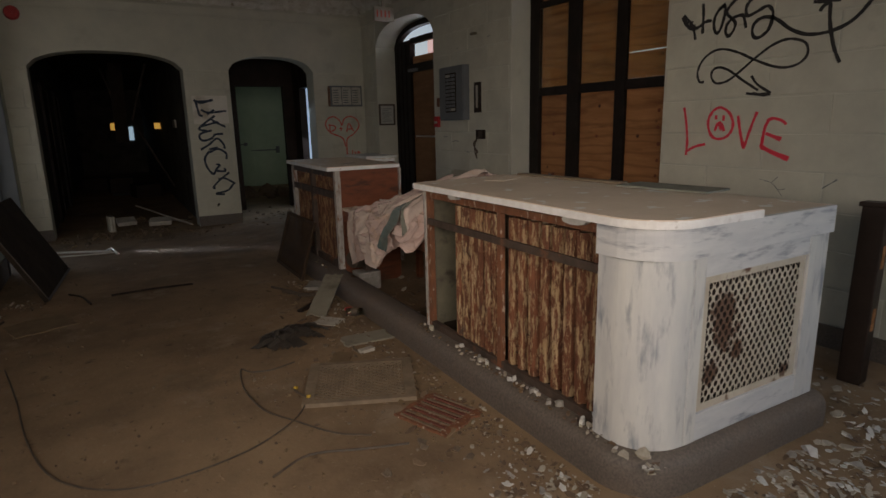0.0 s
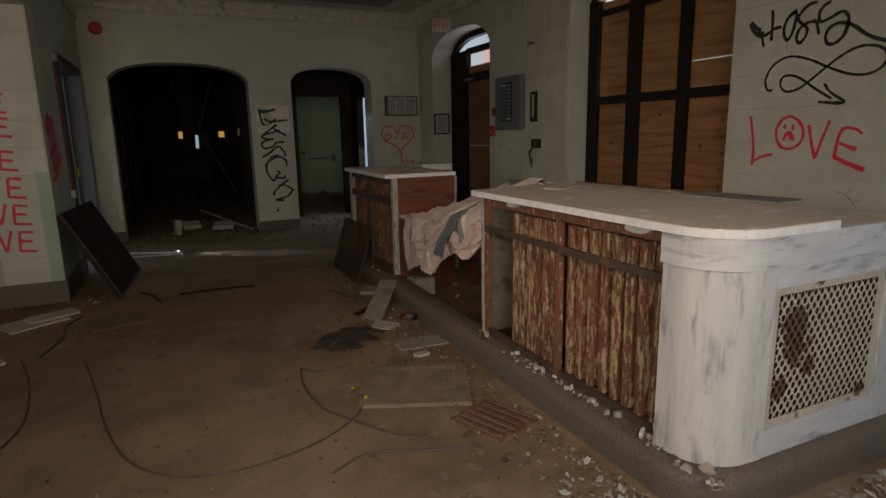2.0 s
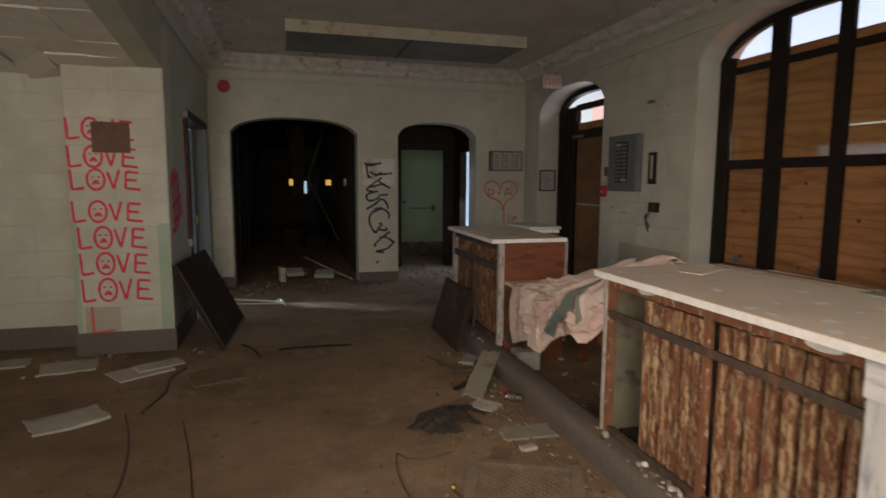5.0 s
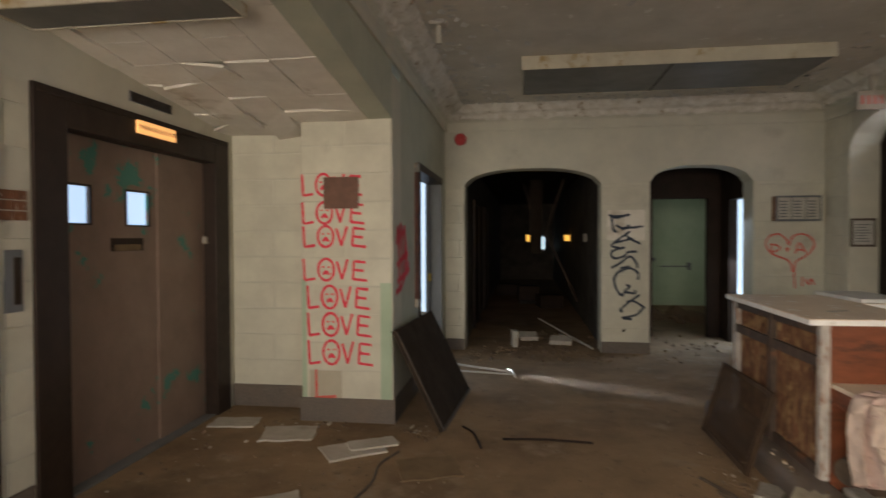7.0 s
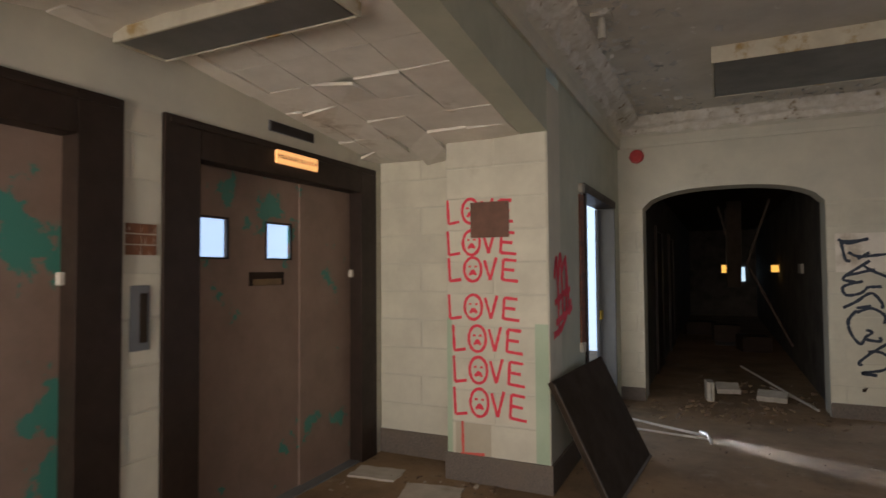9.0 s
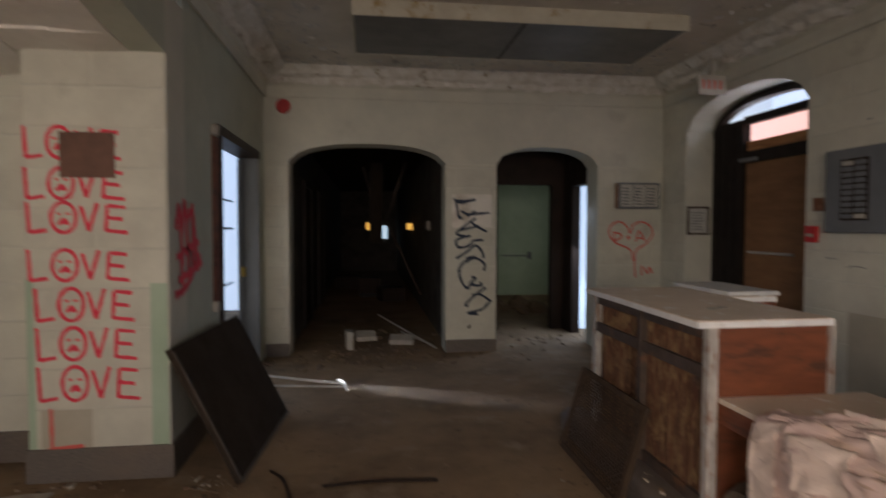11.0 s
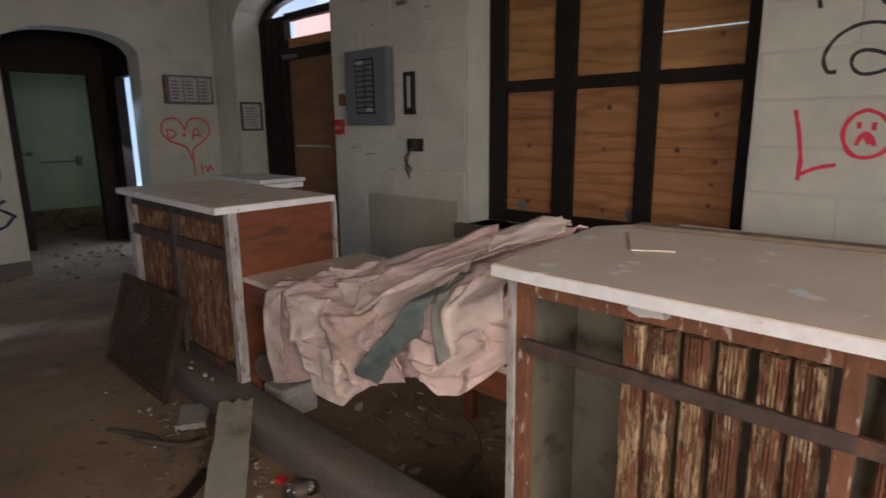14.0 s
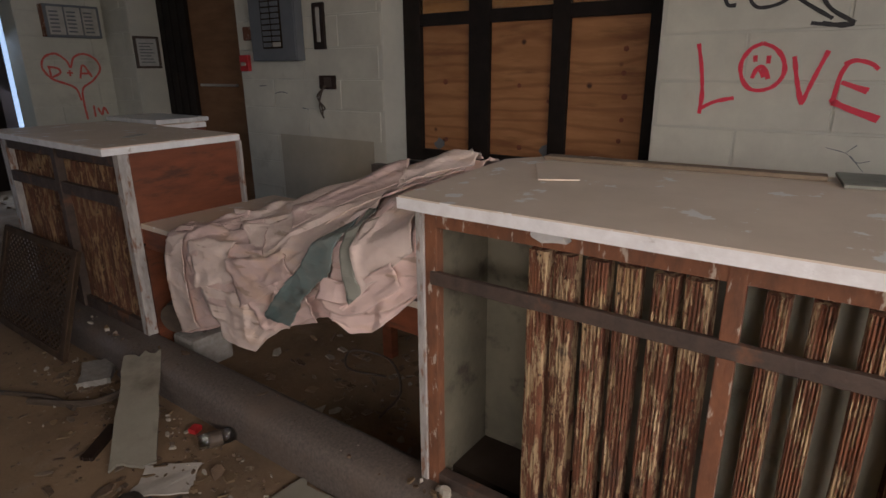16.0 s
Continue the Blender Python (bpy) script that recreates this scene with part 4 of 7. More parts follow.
# ceiling lights
def ceiling_light(name, x0, x1, y0, y1, z0, z1, split, label):
    e = thing(name, label, "ceiling light")
    t = 0.016
    part("frame", boxes((x0, x1, y0, y0 + t, z0, z1), (x0, x1, y1 - t, y1, z0, z1), (x0, x0 + t, y0 + t, y1 - t, z0, z1), (x1 - t, x1, y0 + t, y1 - t, z0, z1), bevel=0.004), LAMPW, e, "cream lamp frame with rust stains")
    xs = [x0 + t, *split, x1 - t]
    for a, b in zip(xs, xs[1:]):
        part("diffuser", boxes((a + 0.008, b - 0.008, y0 + t + 0.004, y1 - t - 0.004, z0 + 0.004, z0 + 0.012), bevel=0.002), DIFF, e, "dusty grey diffuser panel")
    for s in split:
        part("divider", boxes((s - 0.012, s + 0.012, y0 + t, y1 - t, z0 - 0.002, z1), bevel=0.003), BROWN, e)
    return e


ceiling_light("ceiling_light", 0.17, 3.0, 7.40, 8.44, 3.17, 3.302, (1.58,), "long unlit ceiling light with two grey diffusers")
ceiling_light("lobby_ceiling_light", -2.43, -1.20, 4.22, 4.52, 2.665, 2.80, (), "unlit boxed ceiling light in the elevator lobby")


# ---- the reception counters ----
def plan_sweep(path, prof):
    """Sweep a profile of (offset to the right of the way, height) along a plan path."""
    bm = bmesh.new()
    prev = None
    n = len(path)
    pts = [Vector((*p, 0)) for p in path]
    for i, p in enumerate(pts):
        d0 = (p - pts[max(i - 1, 0)])
        d1 = (pts[min(i + 1, n - 1)] - p)
        d = (d0.normalized() if d0.length > 1e-6 else d1.normalized()) + (d1.normalized() if d1.length > 1e-6 else d0.normalized())
        d.normalize()
        r = Vector((d.y, -d.x, 0))
        ring = [bm.verts.new(p + r * o + Vector((0, 0, z))) for o, z in prof]
        if prev:
            for j in range(len(prof)):
                q = (j + 1) % len(prof)
                bm.faces.new((prev[j], prev[q], ring[q], ring[j]))
        else:
            bm.faces.new(ring)
        prev = ring
    bm.faces.new(prev[::-1])
    return bm


def corner_arc(cx, cy, r, a0, a1, n=10):
    return [(cx + r * math.cos(radians(a0 + (a1 - a0) * i / n)), cy + r * math.sin(radians(a0 + (a1 - a0) * i / n))) for i in range(n + 1)]


def finely(path, step=0.12):
    out = []
    for a, b in zip(path, path[1:]):
        a, b = Vector(a), Vector(b)
        n = max(1, int((b - a).length / step))
        out += [tuple(a + (b - a) * i / n) for i in range(n)]
    return out + [path[-1]]


FX, EY, R = 1.775, 1.715, 0.20
# plinth of terrazzo that runs under both counters
outer_path = finely([(2.93, EY - 0.055), (FX + R, EY - 0.055)]) + corner_arc(FX + R, EY + R, R + 0.055, 270, 180)[1:] + finely([(FX - 0.055, EY + R), (FX - 0.055, 6.86)])[1:]
prof = [(0.0, 0.0), (-0.004, 0.05), (-0.004, 0.10), (0.0, 0.122), (0.008, 0.138), (0.020, 0.151), (0.036, 0.160), (0.058, 0.166), (0.09, 0.168), (0.145, 0.167), (0.165, 0.163), (0.175, 0.152), (0.178, 0.135), (0.178, 0.0)]
plinth = tagged(link("plinth", plan_sweep(outer_path, prof), TERRAZZO, smooth=True), "grey terrazzo plinth with a rounded corner under the counters", "plinth")
plinth.data.set_sharp_from_angle(angle=radians(50))


def slat_mesh(h, w=0.056, mat=RUSTPAINT):
    """A fluted, chipped slat, its face towards -x."""
    bm = bmesh.new()
    prof = [(0.0, -w / 2), (-0.022, -w * 0.49), (-0.027, -w * 0.44)]
    for k in range(5):
        a = w * (-0.34 + 0.165 * k)
        prof += [(-0.0235, a - w * 0.062), (-0.030, a - w * 0.030), (-0.0305, a + w * 0.034)]
    prof += [(-0.0235, w * 0.42), (-0.027, w * 0.46), (-0.018, w * 0.495), (0.0, w / 2), (0.02, w / 2), (0.02, -w / 2)]
    prev = None
    n = 7
    for i in range(n + 1):
        z = h * i / n
        ring = [bm.verts.new((x + (random.uniform(-0.0014, 0.0014) if x < 0 else 0), y + random.uniform(-0.0008, 0.0008), z)) for x, y in prof]
        if prev:
            for j in range(len(prof)):
                q = (j + 1) % len(prof)
                bm.faces.new((prev[j], prev[q], ring[q], ring[j]))
        else:
            bm.faces.new(ring)
        prev = ring
    bm.faces.new(prev[::-1])
    bmesh.ops.recalc_face_normals(bm, faces=bm.faces)
    me = bpy.data.meshes.new("slat")
    bm.to_mesh(me)
    bm.free()
    me.materials.append(mat)
    return me


SLATS = [slat_mesh(0.77, 0.054) for _ in range(4)]
THIN = [slat_mesh(0.77, 0.042) for _ in range(3)]
SHADEDSLATS = [slat_mesh(0.77, 0.056, RUSTDARK) for _ in range(3)]


def slats(parent, x, y0, y1, pitch, z=0.205, kinds=SLATS):
    n = int(round((y1 - y0) / pitch))
    for i in range(n):
        ob = new("slat", kinds[random.randrange(len(kinds))])
        ob.matrix_world = pose(x + random.uniform(-0.004, 0.004), y0 + pitch * (i + 0.5) + random.uniform(-0.004, 0.004), z, random.uniform(-0.5, 0.5), random.uniform(-0.4, 0.4), random.uniform(-9, 3))
        ob.parent = parent


def iron_front(parent, x, y0, y1, mids, mat_post):
    part("corner_post", boxes((x - 0.01, x + 0.035, y1 - 0.026, y1, 0.165, 1.045), bevel=0.003), WHITEPEEL, parent, "post with peeling white paint")
    part("inner_post", boxes((x - 0.004, x + 0.03, y1 - 0.066, y1 - 0.027, 0.165, 1.03), bevel=0.003), RUSTPOST, parent, "rusty orange post")
    part("inner_post", boxes((x - 0.004, x + 0.03, y0, y0 + 0.045, 0.165, 1.03), bevel=0.003), RUSTPOST, parent, "rusty orange post")
    part("top_rail", boxes((x - 0.006, x + 0.03, y0 + 0.046, y1 - 0.067, 0.992, 1.028), bevel=0.003), RUSTPOST, parent, "rusty orange rail")
    part("cross_rail", boxes((x - 0.014, x + 0.004, y0 + 0.02, y1 - 0.05, 0.830, 0.868), bevel=0.003), IRON, parent, "dark rusty cross rail")
    part("foot_rail", boxes((x - 0.006, x + 0.03, y0 + 0.046, y1 - 0.067, 0.166, 0.208), bevel=0.003), IRON, parent, "dark rusty foot rail")
    for m in mids:
        part("mid_post", boxes((x - 0.008, x + 0.02, m - 0.018, m + 0.018, 0.17, 1.03), bevel=0.003), RUSTPOST, parent, "rusty orange post")


# counter by the marble end
desk = thing("reception_counter", "marble-topped reception counter with rusty exposed radiator slats", "counter", "reception counters")
iron_front(desk, 1.825, 1.975, 3.515, (2.715,), RUSTPOST)
slats(desk, 1.868, 2.745, 3.19, 0.0742)
slats(desk, 1.868, 2.02, 2.69, 0.0838, kinds=THIN)
slats(desk, 1.938, 2.02, 2.44, 0.0838, kinds=THIN)
part("recess_panel", boxes((1.985, 1.995, 2.0, 2.72, 0.17, 1.045)), LITLINING, desk, "sheet metal lining coloured pale as if lit")
part("recess_panel", boxes((2.10, 2.115, 2.721, 3.47, 0.17, 1.045)), RECESS, desk, "grey-green sheet metal lining")
part("recess_side", boxes((1.86, 2.10, 3.455, 3.47, 0.17, 1.045)), RECESS, desk, "grey-green sheet metal lining")
part("recess_lip", boxes((1.93, 2.10, 3.20, 3.215, 0.17, 0.975), bevel=0.003), RECESS, desk, "grey-green sheet metal lining")
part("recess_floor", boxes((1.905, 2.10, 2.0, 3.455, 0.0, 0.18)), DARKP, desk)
part("side_board", boxes((1.905, 2.60, 3.471, 3.51, 0.0, 1.047), bevel=0.003), WHITEPEEL, desk, "white peeling side board")
part("core", boxes((2.116, 2.88, 1.87, 3.47, 0.0, 1.03)), RECESS, desk)
# rounded marble corner, drum and band
def round_end(x_out, y_out, r, y_end, x_end, z0, z1, inset):
    p = [(FX - x_out, y_end)] + corner_arc(FX + R, EY + R, r, 180, 270) + [(x_end, EY - y_out)]
    return plan_sweep(p, [(0.0, z0), (0.0, z1), (-inset, z1), (-inset, z0)])
part("marble_drum", round_end(0.0, 0.0, R, 1.985, 1.99, 0.169, 0.925, 0.03), MARBLE, desk, "rounded veined white marble corner")
part("marble_band", round_end(0.016, 0.016, R + 0.016, 1.985, 2.895, 0.930, 1.048, 0.045), MARBLEH, desk, "veined white marble band")
part("marble_stile", boxes((1.992, 2.055, EY - 0.004, EY + 0.03, 0.169, 0.925), bevel=0.003), MARBLE, desk, "white marble stile")
part("marble_stile", boxes((2.745, 2.885, EY - 0.004, EY + 0.03, 0.169, 0.925), bevel=0.003), MARBLE, desk, "white marble stile")
part("marble_rail", boxes((2.056, 2.744, EY - 0.002, EY + 0.03, 0.846, 0.925), bevel=0.003), MARBLEH, desk, "white marble rail")
part("marble_rail", boxes((2.056, 2.744, EY - 0.002, EY + 0.03, 0.169, 0.285), bevel=0.003), MARBLEH, desk, "white marble rail")
# Near-black sheet that paints the shade seen through the grille's holes.
part("end_backing", boxes((2.0, 2.885, EY + 0.10, EY + 0.13, 0.17, 0.93)), NEARBLACK, desk)


def lattice(w, h, pitch, strip, t=0.004):
    """A pierced sheet: crossing diagonal strips cut to a rectangle, with a rim; in the xz plane."""
    bm = bmesh.new()
    s = 0.72

    def bar(x0, z0, x1, z1, yo):
        d = Vector((x1 - x0, 0, z1 - z0))
        if d.length < 0.01:
            return
        nrm = Vector((-d.z, 0, d.x)).normalized() * strip / 2
        a, b = Vector((x0, yo, z0)), Vector((x1, yo, z1))
        v = [bm.verts.new(q) for q in (a - nrm, b - nrm, b + nrm, a + nrm)] + [bm.verts.new(q + Vector((0, t, 0))) for q in (a - nrm, b - nrm, b + nrm, a + nrm)]
        for f in ((0, 1, 2, 3), (7, 6, 5, 4), (0, 4, 5, 1), (2, 6, 7, 3)):
            bm.faces.new([v[i] for i in f])

    c = -h / s
    while c < w + h / s:
        for sg in (1, -1):
            # z = sg * s * (x - c) (+ h when falling)
            pts = []
            for x in (0.0, w):
                z = s * (x - c) if sg > 0 else h - s * (x - c)
                if 0 <= z <= h:
                    pts.append((x, z))
            for z in (0.0, h):
                x = c + z / s if sg > 0 else c + (h - z) / s
                if 0 < x < w:
                    pts.append((x, z))
            if len(pts) >= 2:
                pts.sort()
                bar(*pts[0], *pts[-1], 0 if sg > 0 else t * 0.3)
        c += pitch
    for r in ((0, w, 0, 0.016), (0, w, h - 0.016, h), (0, 0.016, 0.016, h - 0.016), (w - 0.016, w, 0.016, h - 0.016)):
        box(bm, r[0], r[1], -0.001, t + 0.001, r[2], r[3])
    return bm


def pierced(w, h, pitch, step, hx, hz, rim=0.022, t=0.003):
    """A sheet punched with staggered oval holes, in the xz plane."""
    bm = bmesh.new()
    a, b = pitch / 2, step
    nz, nx = int((h - 2 * rim) / step), int((w - 2 * rim) / pitch)
    ox, oz = (w - nx * pitch) / 2, (h - (nz + 1) * step) / 2
    for j in range(nz):
        for i in range(nx - j % 2):
            cx, cz = ox + pitch * (i + 0.5 + 0.5 * (j % 2)), oz + step * (j + 1)
            rims, holes, backs = [], [], []
            for k in range(8):
                q = k * math.tau / 8
                c, d = math.cos(q), math.sin(q)
                m = 1 / (abs(c) / a + abs(d) / b)
                rims.append(bm.verts.new((cx + c * m, 0, cz + d * m)))
                holes.append(bm.verts.new((cx + c * hx, 0.0006, cz + d * hz)))
                backs.append(bm.verts.new((cx + c * hx, t, cz + d * hz)))
            for k in range(8):
                n = (k + 1) % 8
                bm.faces.new((rims[k], rims[n], holes[n], holes[k]))
                bm.faces.new((holes[k], holes[n], backs[n], backs[k]))
    for r in ((0, w, 0, oz + step * 0.5), (0, w, h - oz - step * 0.5, h), (0, ox + a * 0.5, oz + step * 0.5, h - oz - step * 0.5), (w - ox - a * 0.5, w, oz + step * 0.5, h - oz - step * 0.5)):
        box(bm, r[0], r[1], 0.0015, t, r[2], r[3])
    return bm


bm = pierced(0.688, 0.560, 0.0392, 0.0262, 0.0128, 0.0150)
bm.transform(pose(2.056, EY + 0.008, 0.286))
part("grille", bm, GRILLE, desk, "pierced cream metal grille with rust")

# counter top: slab with a broken end, and the ledge behind
def slab(name, outline, z0, z1, mat, parent, label):
    bm = bmesh.new()
    a = [bm.verts.new((x, y, z0)) for x, y in outline]
    b = [bm.verts.new((x, y, z1)) for x, y in outline]
    n = len(outline)
    bm.faces.new(a[::-1])
    top = bm.faces.new(b)
    for i in range(n):
        bm.faces.new((a[i], a[(i + 1) % n], b[(i + 1) % n], b[i])).material_index = 1
    top.material_index = 0
    bmesh.ops.bevel(bm, geom=[e for e in top.edges], offset=0.004, segments=2, affect="EDGES")
    return part(name, bm, mat, parent, label)


ARC = corner_arc(FX + R - 0.01, EY + R - 0.01, R + 0.02, 270, 180)
slab("slab", [(2.34, EY - 0.03)] + ARC + [(1.745, 3.40), (1.752, 3.525), (2.45, 3.60), (2.60, 3.50), (2.61, 2.60), (2.66, 2.0), (2.44, 1.80)], 1.050, 1.084, [MARBLETOP, EDGEW], desk, "dusty marble slab with a white chipped edge")
slab("ledge", [(2.30, EY + 0.002), (2.89, EY + 0.002), (2.90, 3.46), (2.2, 3.46)], 1.030, 1.049, [MARBLETOP, EDGEW], desk, "dusty grey ledge with broken edge")

# far counter
desk2 = thing("reception_counter", "smaller marble-topped counter with wooden side panel and rusty slats", "counter", "reception counters")
part("corner_post", boxes((1.845, 1.895, 5.215, 5.262, 0.165, 1.045), bevel=0.003), WHITEPEEL, desk2, "post with peeling white paint")
part("corner_post", boxes((1.845, 1.895, 6.52, 6.57, 0.165, 1.045), bevel=0.003), WHITEPEEL, desk2, "post with peeling white paint")
part("top_rail", boxes((1.85, 1.89, 5.263, 6.519, 0.985, 1.04), bevel=0.003), IRON, desk2, "dark rusty rail")
part("cross_rail", boxes((1.842, 1.87, 5.263, 6.519, 0.80, 0.86), bevel=0.003), IRON, desk2, "dark rusty cross rail")
part("foot_rail", boxes((1.85, 1.89, 5.263, 6.519, 0.166, 0.23), bevel=0.003), IRON, desk2, "dark rusty foot rail")
part("mid_post", boxes((1.836, 1.88, 5.86, 5.91, 0.17, 1.03), bevel=0.003), IRON, desk2, "dark rusty post")
slats(desk2, 1.90, 5.275, 5.85, 0.0745, kinds=SHADEDSLATS)
slats(desk2, 1.90, 5.92, 6.50, 0.0745, kinds=SHADEDSLATS)
# Near-black core: the shadow in the slat gaps is its colour.
part("core", boxes((1.95, 2.42, 5.30, 6.50, 0.0, 1.045)), NEARBLACK, desk2)
part("side_panel", boxes((1.896, 2.455, 5.225, 5.262, 0.62, 1.046), bevel=0.003), WOOD, desk2, "red-brown wooden side panel")
part("side_panel", boxes((1.905, 2.455, 5.228, 5.260, 0.0, 0.60), bevel=0.003), WOOD, desk2, "red-brown wooden side panel")
part("back_stile", boxes((2.457, 2.475, 5.20, 5.262, 0.17, 1.046), bevel=0.002), WHITEPEEL, desk2, "white edged back stile")
part("end_panel", boxes((1.846, 2.46, 6.572, 6.60, 0.165, 1.045), bevel=0.003), WHITEPEEL, desk2)
slab("slab", [(1.765, 5.175), (2.46, 5.19), (2.47, 6.00), (2.80, 6.02), (2.80, 6.62), (1.80, 6.62)], 1.050, 1.084, [MARBLETOP, EDGEW], desk2, "dusty marble slab with a white edge")
part("upper_slab", boxes((2.48, 2.83, 6.03, 6.66, 1.086, 1.112), bevel=0.004), MARBLE, desk2, "second loose marble slab")
part("back_body", boxes((2.476, 2.78, 6.0, 6.60, 0.0, 1.049), bevel=0.003), WOOD, desk2)

# lower writing shelf between the counters
shelf = thing("writing_shelf", "dusty wooden writing shelf between the two counters", "shelf")
part("top", boxes((1.90, 2.66, 3.53, 5.222, 0.695, 0.72), bevel=0.003), MARBLETOP, shelf, "dusty shelf top")
part("apron", boxes((1.905, 1.93, 3.53, 5.220, 0.60, 0.694), bevel=0.003), WOOD, shelf, "red-brown wooden apron")
part("back_rail", boxes((2.62, 2.65, 3.53, 5.220, 0.60, 0.694), bevel=0.003), WOOD, shelf)
part("leg", boxes((2.58, 2.63, 4.3, 4.36, 0.0, 0.694), bevel=0.003), WOOD, shelf)
part("leg", boxes((2.58, 2.63, 5.1, 5.16, 0.0, 0.694), bevel=0.003), WOOD, shelf)
part("bracket", boxes((1.94, 2.61, 3.54, 3.56, 0.55, 0.694), bevel=0.003), WOOD, shelf)

# motor with a wheel under the shelf
motor = thing("old_motor", "dark greasy motor with a round pulley under the shelf", "motor")
bm = bmesh.new()
cyl(bm, 0.088, -0.05, 0.05, 26, 0.07, m=pose(1.95, 5.09, 0.275, 0, -90, 25))
part("pulley", bm, CABLE, motor, smooth=False)
bm = bmesh.new()
cyl(bm, 0.05, -0.09, 0.12, 18, m=pose(2.06, 5.08, 0.44, 0, 90, 20))
cyl(bm, 0.03, -0.12, 0.15, 14, m=pose(2.06, 5.08, 0.44, 0, 90, 20))
part("housing", bm, DARKP, motor)
part("bracket", boxes((2.02, 2.10, 5.03, 5.13, 0.166, 0.62), bevel=0.006), IRON, motor)
part("foot", boxes((1.93, 2.14, 4.98, 5.16, 0.0, 0.166), bevel=0.02), FLAKE, motor)

# loose pieces on the counter tops
def plate(name, size, m, mat, label, category):
    return tagged(link(name, obox(size, m, min(size) * 0.2), mat), label, category)


plate("floor_tile", (0.30, 0.12, 0.004), pose(2.30, 3.33, 1.0865, 0, 0, 28), MARBLETOP, "dusty beige floor tile strip lying on the counter", "tile")
plate("loose_board", (0.06, 0.85, 0.014), pose(2.56, 3.05, 1.092, 0, 0, 4), DUSTYGRILLE, "thin brown board along the counter back edge", "board")
plate("cardboard_scrap", (0.22, 0.5, 0.01), pose(2.62, 2.35, 1.0905, 0, 0, 8), GREYPEEL, "crumbling grey board scrap on the counter", "scrap")
plate("paper_scrap", (0.16, 0.05, 0.002), pose(2.10, 5.55, 1.0858, 0, 0, 30), CHALK, "small pale scrap on the counter", "scrap")
for x, y, z, w, h in ((1.775, 3.10, 1.035, 0.11, 0.04), (1.79, 2.15, 1.03, 0.16, 0.035), (1.80, 1.995, 0.55, 0.02, 0.09), (1.80, 1.99, 0.22, 0.05, 0.07)):
    bm = bmesh.new()
    k = 10
    v = [bm.verts.new((x + 0.03 + random.uniform(-.004, .004), y + w * 0.5 * math.cos(q * math.tau / k) * random.uniform(.7, 1.1), z + h * 0.5 * math.sin(q * math.tau / k) * random.uniform(.6, 1.1))) for q in range(k)]
    f = bm.faces.new(v)
    e = bmesh.ops.extrude_face_region(bm, geom=[f])
    bmesh.ops.translate(bm, vec=(-0.03, 0, 0), verts=[q for q in e["geom"] if isinstance(q, bmesh.types.BMVert)])
    part("plaster_lump", bm, DEBRIS_C, desk, "white plaster lump")


# ---- heap of torn wallpaper on the shelf ----
def heap_point(y, t):
    """A point on the heap: y along the shelf, t from 0 at the back over the crest (1/3) and the shelf's lip (2/3) to 1 at the hanging front edge."""
    top = float(np.interp(y, (3.45, 3.6, 3.75, 3.9, 4.05, 4.2, 4.35, 4.5, 4.7, 4.85, 5.0), (1.06, 1.08, 1.075, 1.02, 0.975, 0.93, 0.87, 0.82, 0.775, 0.75, 0.745)))
    crest = float(np.interp(y, (3.45, 3.8, 4.0, 4.2, 4.5, 5.0), (2.42, 2.34, 2.22, 2.12, 2.08, 1.98)))
    low = float(np.interp(y, (3.45, 3.53, 3.62, 3.72, 3.8, 3.87, 3.95, 4.05, 4.15, 4.24, 4.32, 4.42, 4.55, 4.7, 4.87, 4.95), (0.84, 0.79, 0.69, 0.60, 0.58, 0.61, 0.595, 0.55, 0.51, 0.45, 0.37, 0.375, 0.40, 0.345, 0.29, 0.31)))
    front = float(np.interp(y, (3.45, 3.6, 4.0, 4.5, 5.0), (1.90, 1.87, 1.845, 1.84, 1.87)))
    lip = max(0.725, low + (top - low) * 0.52)
    pts = [(2.60, 0.735), (crest + 0.15, max(top - 0.07, 0.735)), (crest, top), (crest * 0.5 + front * 0.5, top * 0.6 + lip * 0.4), (front, lip), (front - 0.012, lip * 0.5 + low * 0.5), (front + 0.012, low)]
    k = t * (len(pts) - 1)
    i = min(int(k), len(pts) - 2)
    f = k - i
    f = f * f * (3 - 2 * f) * 0.35 + f * 0.65
    return Vector((pts[i][0] * (1 - f) + pts[i + 1][0] * f, y, pts[i][1] * (1 - f) + pts[i + 1][1] * f))


def creases(seed, n, w, h, amp, angle=-32, spread=26):
    """Straight sharp folds (place, direction, half length, half width, height) over a sheet of w by h."""
    rnd = random.Random(seed)
    out = []
    for _ in range(n):
        a = radians(rnd.gauss(angle, spread) if rnd.random() < 0.8 else rnd.uniform(0, 180))
        out.append((rnd.uniform(0, w), rnd.uniform(0, h), math.cos(a), math.sin(a), rnd.uniform(0.10, 0.40), rnd.uniform(0.008, 0.045), amp * rnd.choice((-0.7, 0.6, 1.0, 1.3)) * rnd.uniform(0.6, 1.2)))
    return out


def fold_height(lines, x, y):
    z = 0.0
    for cx, cy, ca, sa, length, width, amp in lines:
        along, off = (x - cx) * ca + (y - cy) * sa, -(x - cx) * sa + (y - cy) * ca
        off += 0.02 * math.sin(along * 9 + cx * 20)
        if abs(along) < length and abs(off) < width * 2.2:
            # a steep side and a long side, as in folded paper
            k = 1 - off / width if 0 <= off < width else 1 + off / (width * 2.2) if off < 0 else 0.0
            z += amp * k * (1 - (along / length) ** 2)
    return z


HEAP_FOLDS = creases(12, 46, 1.6, 1.4, 0.013)


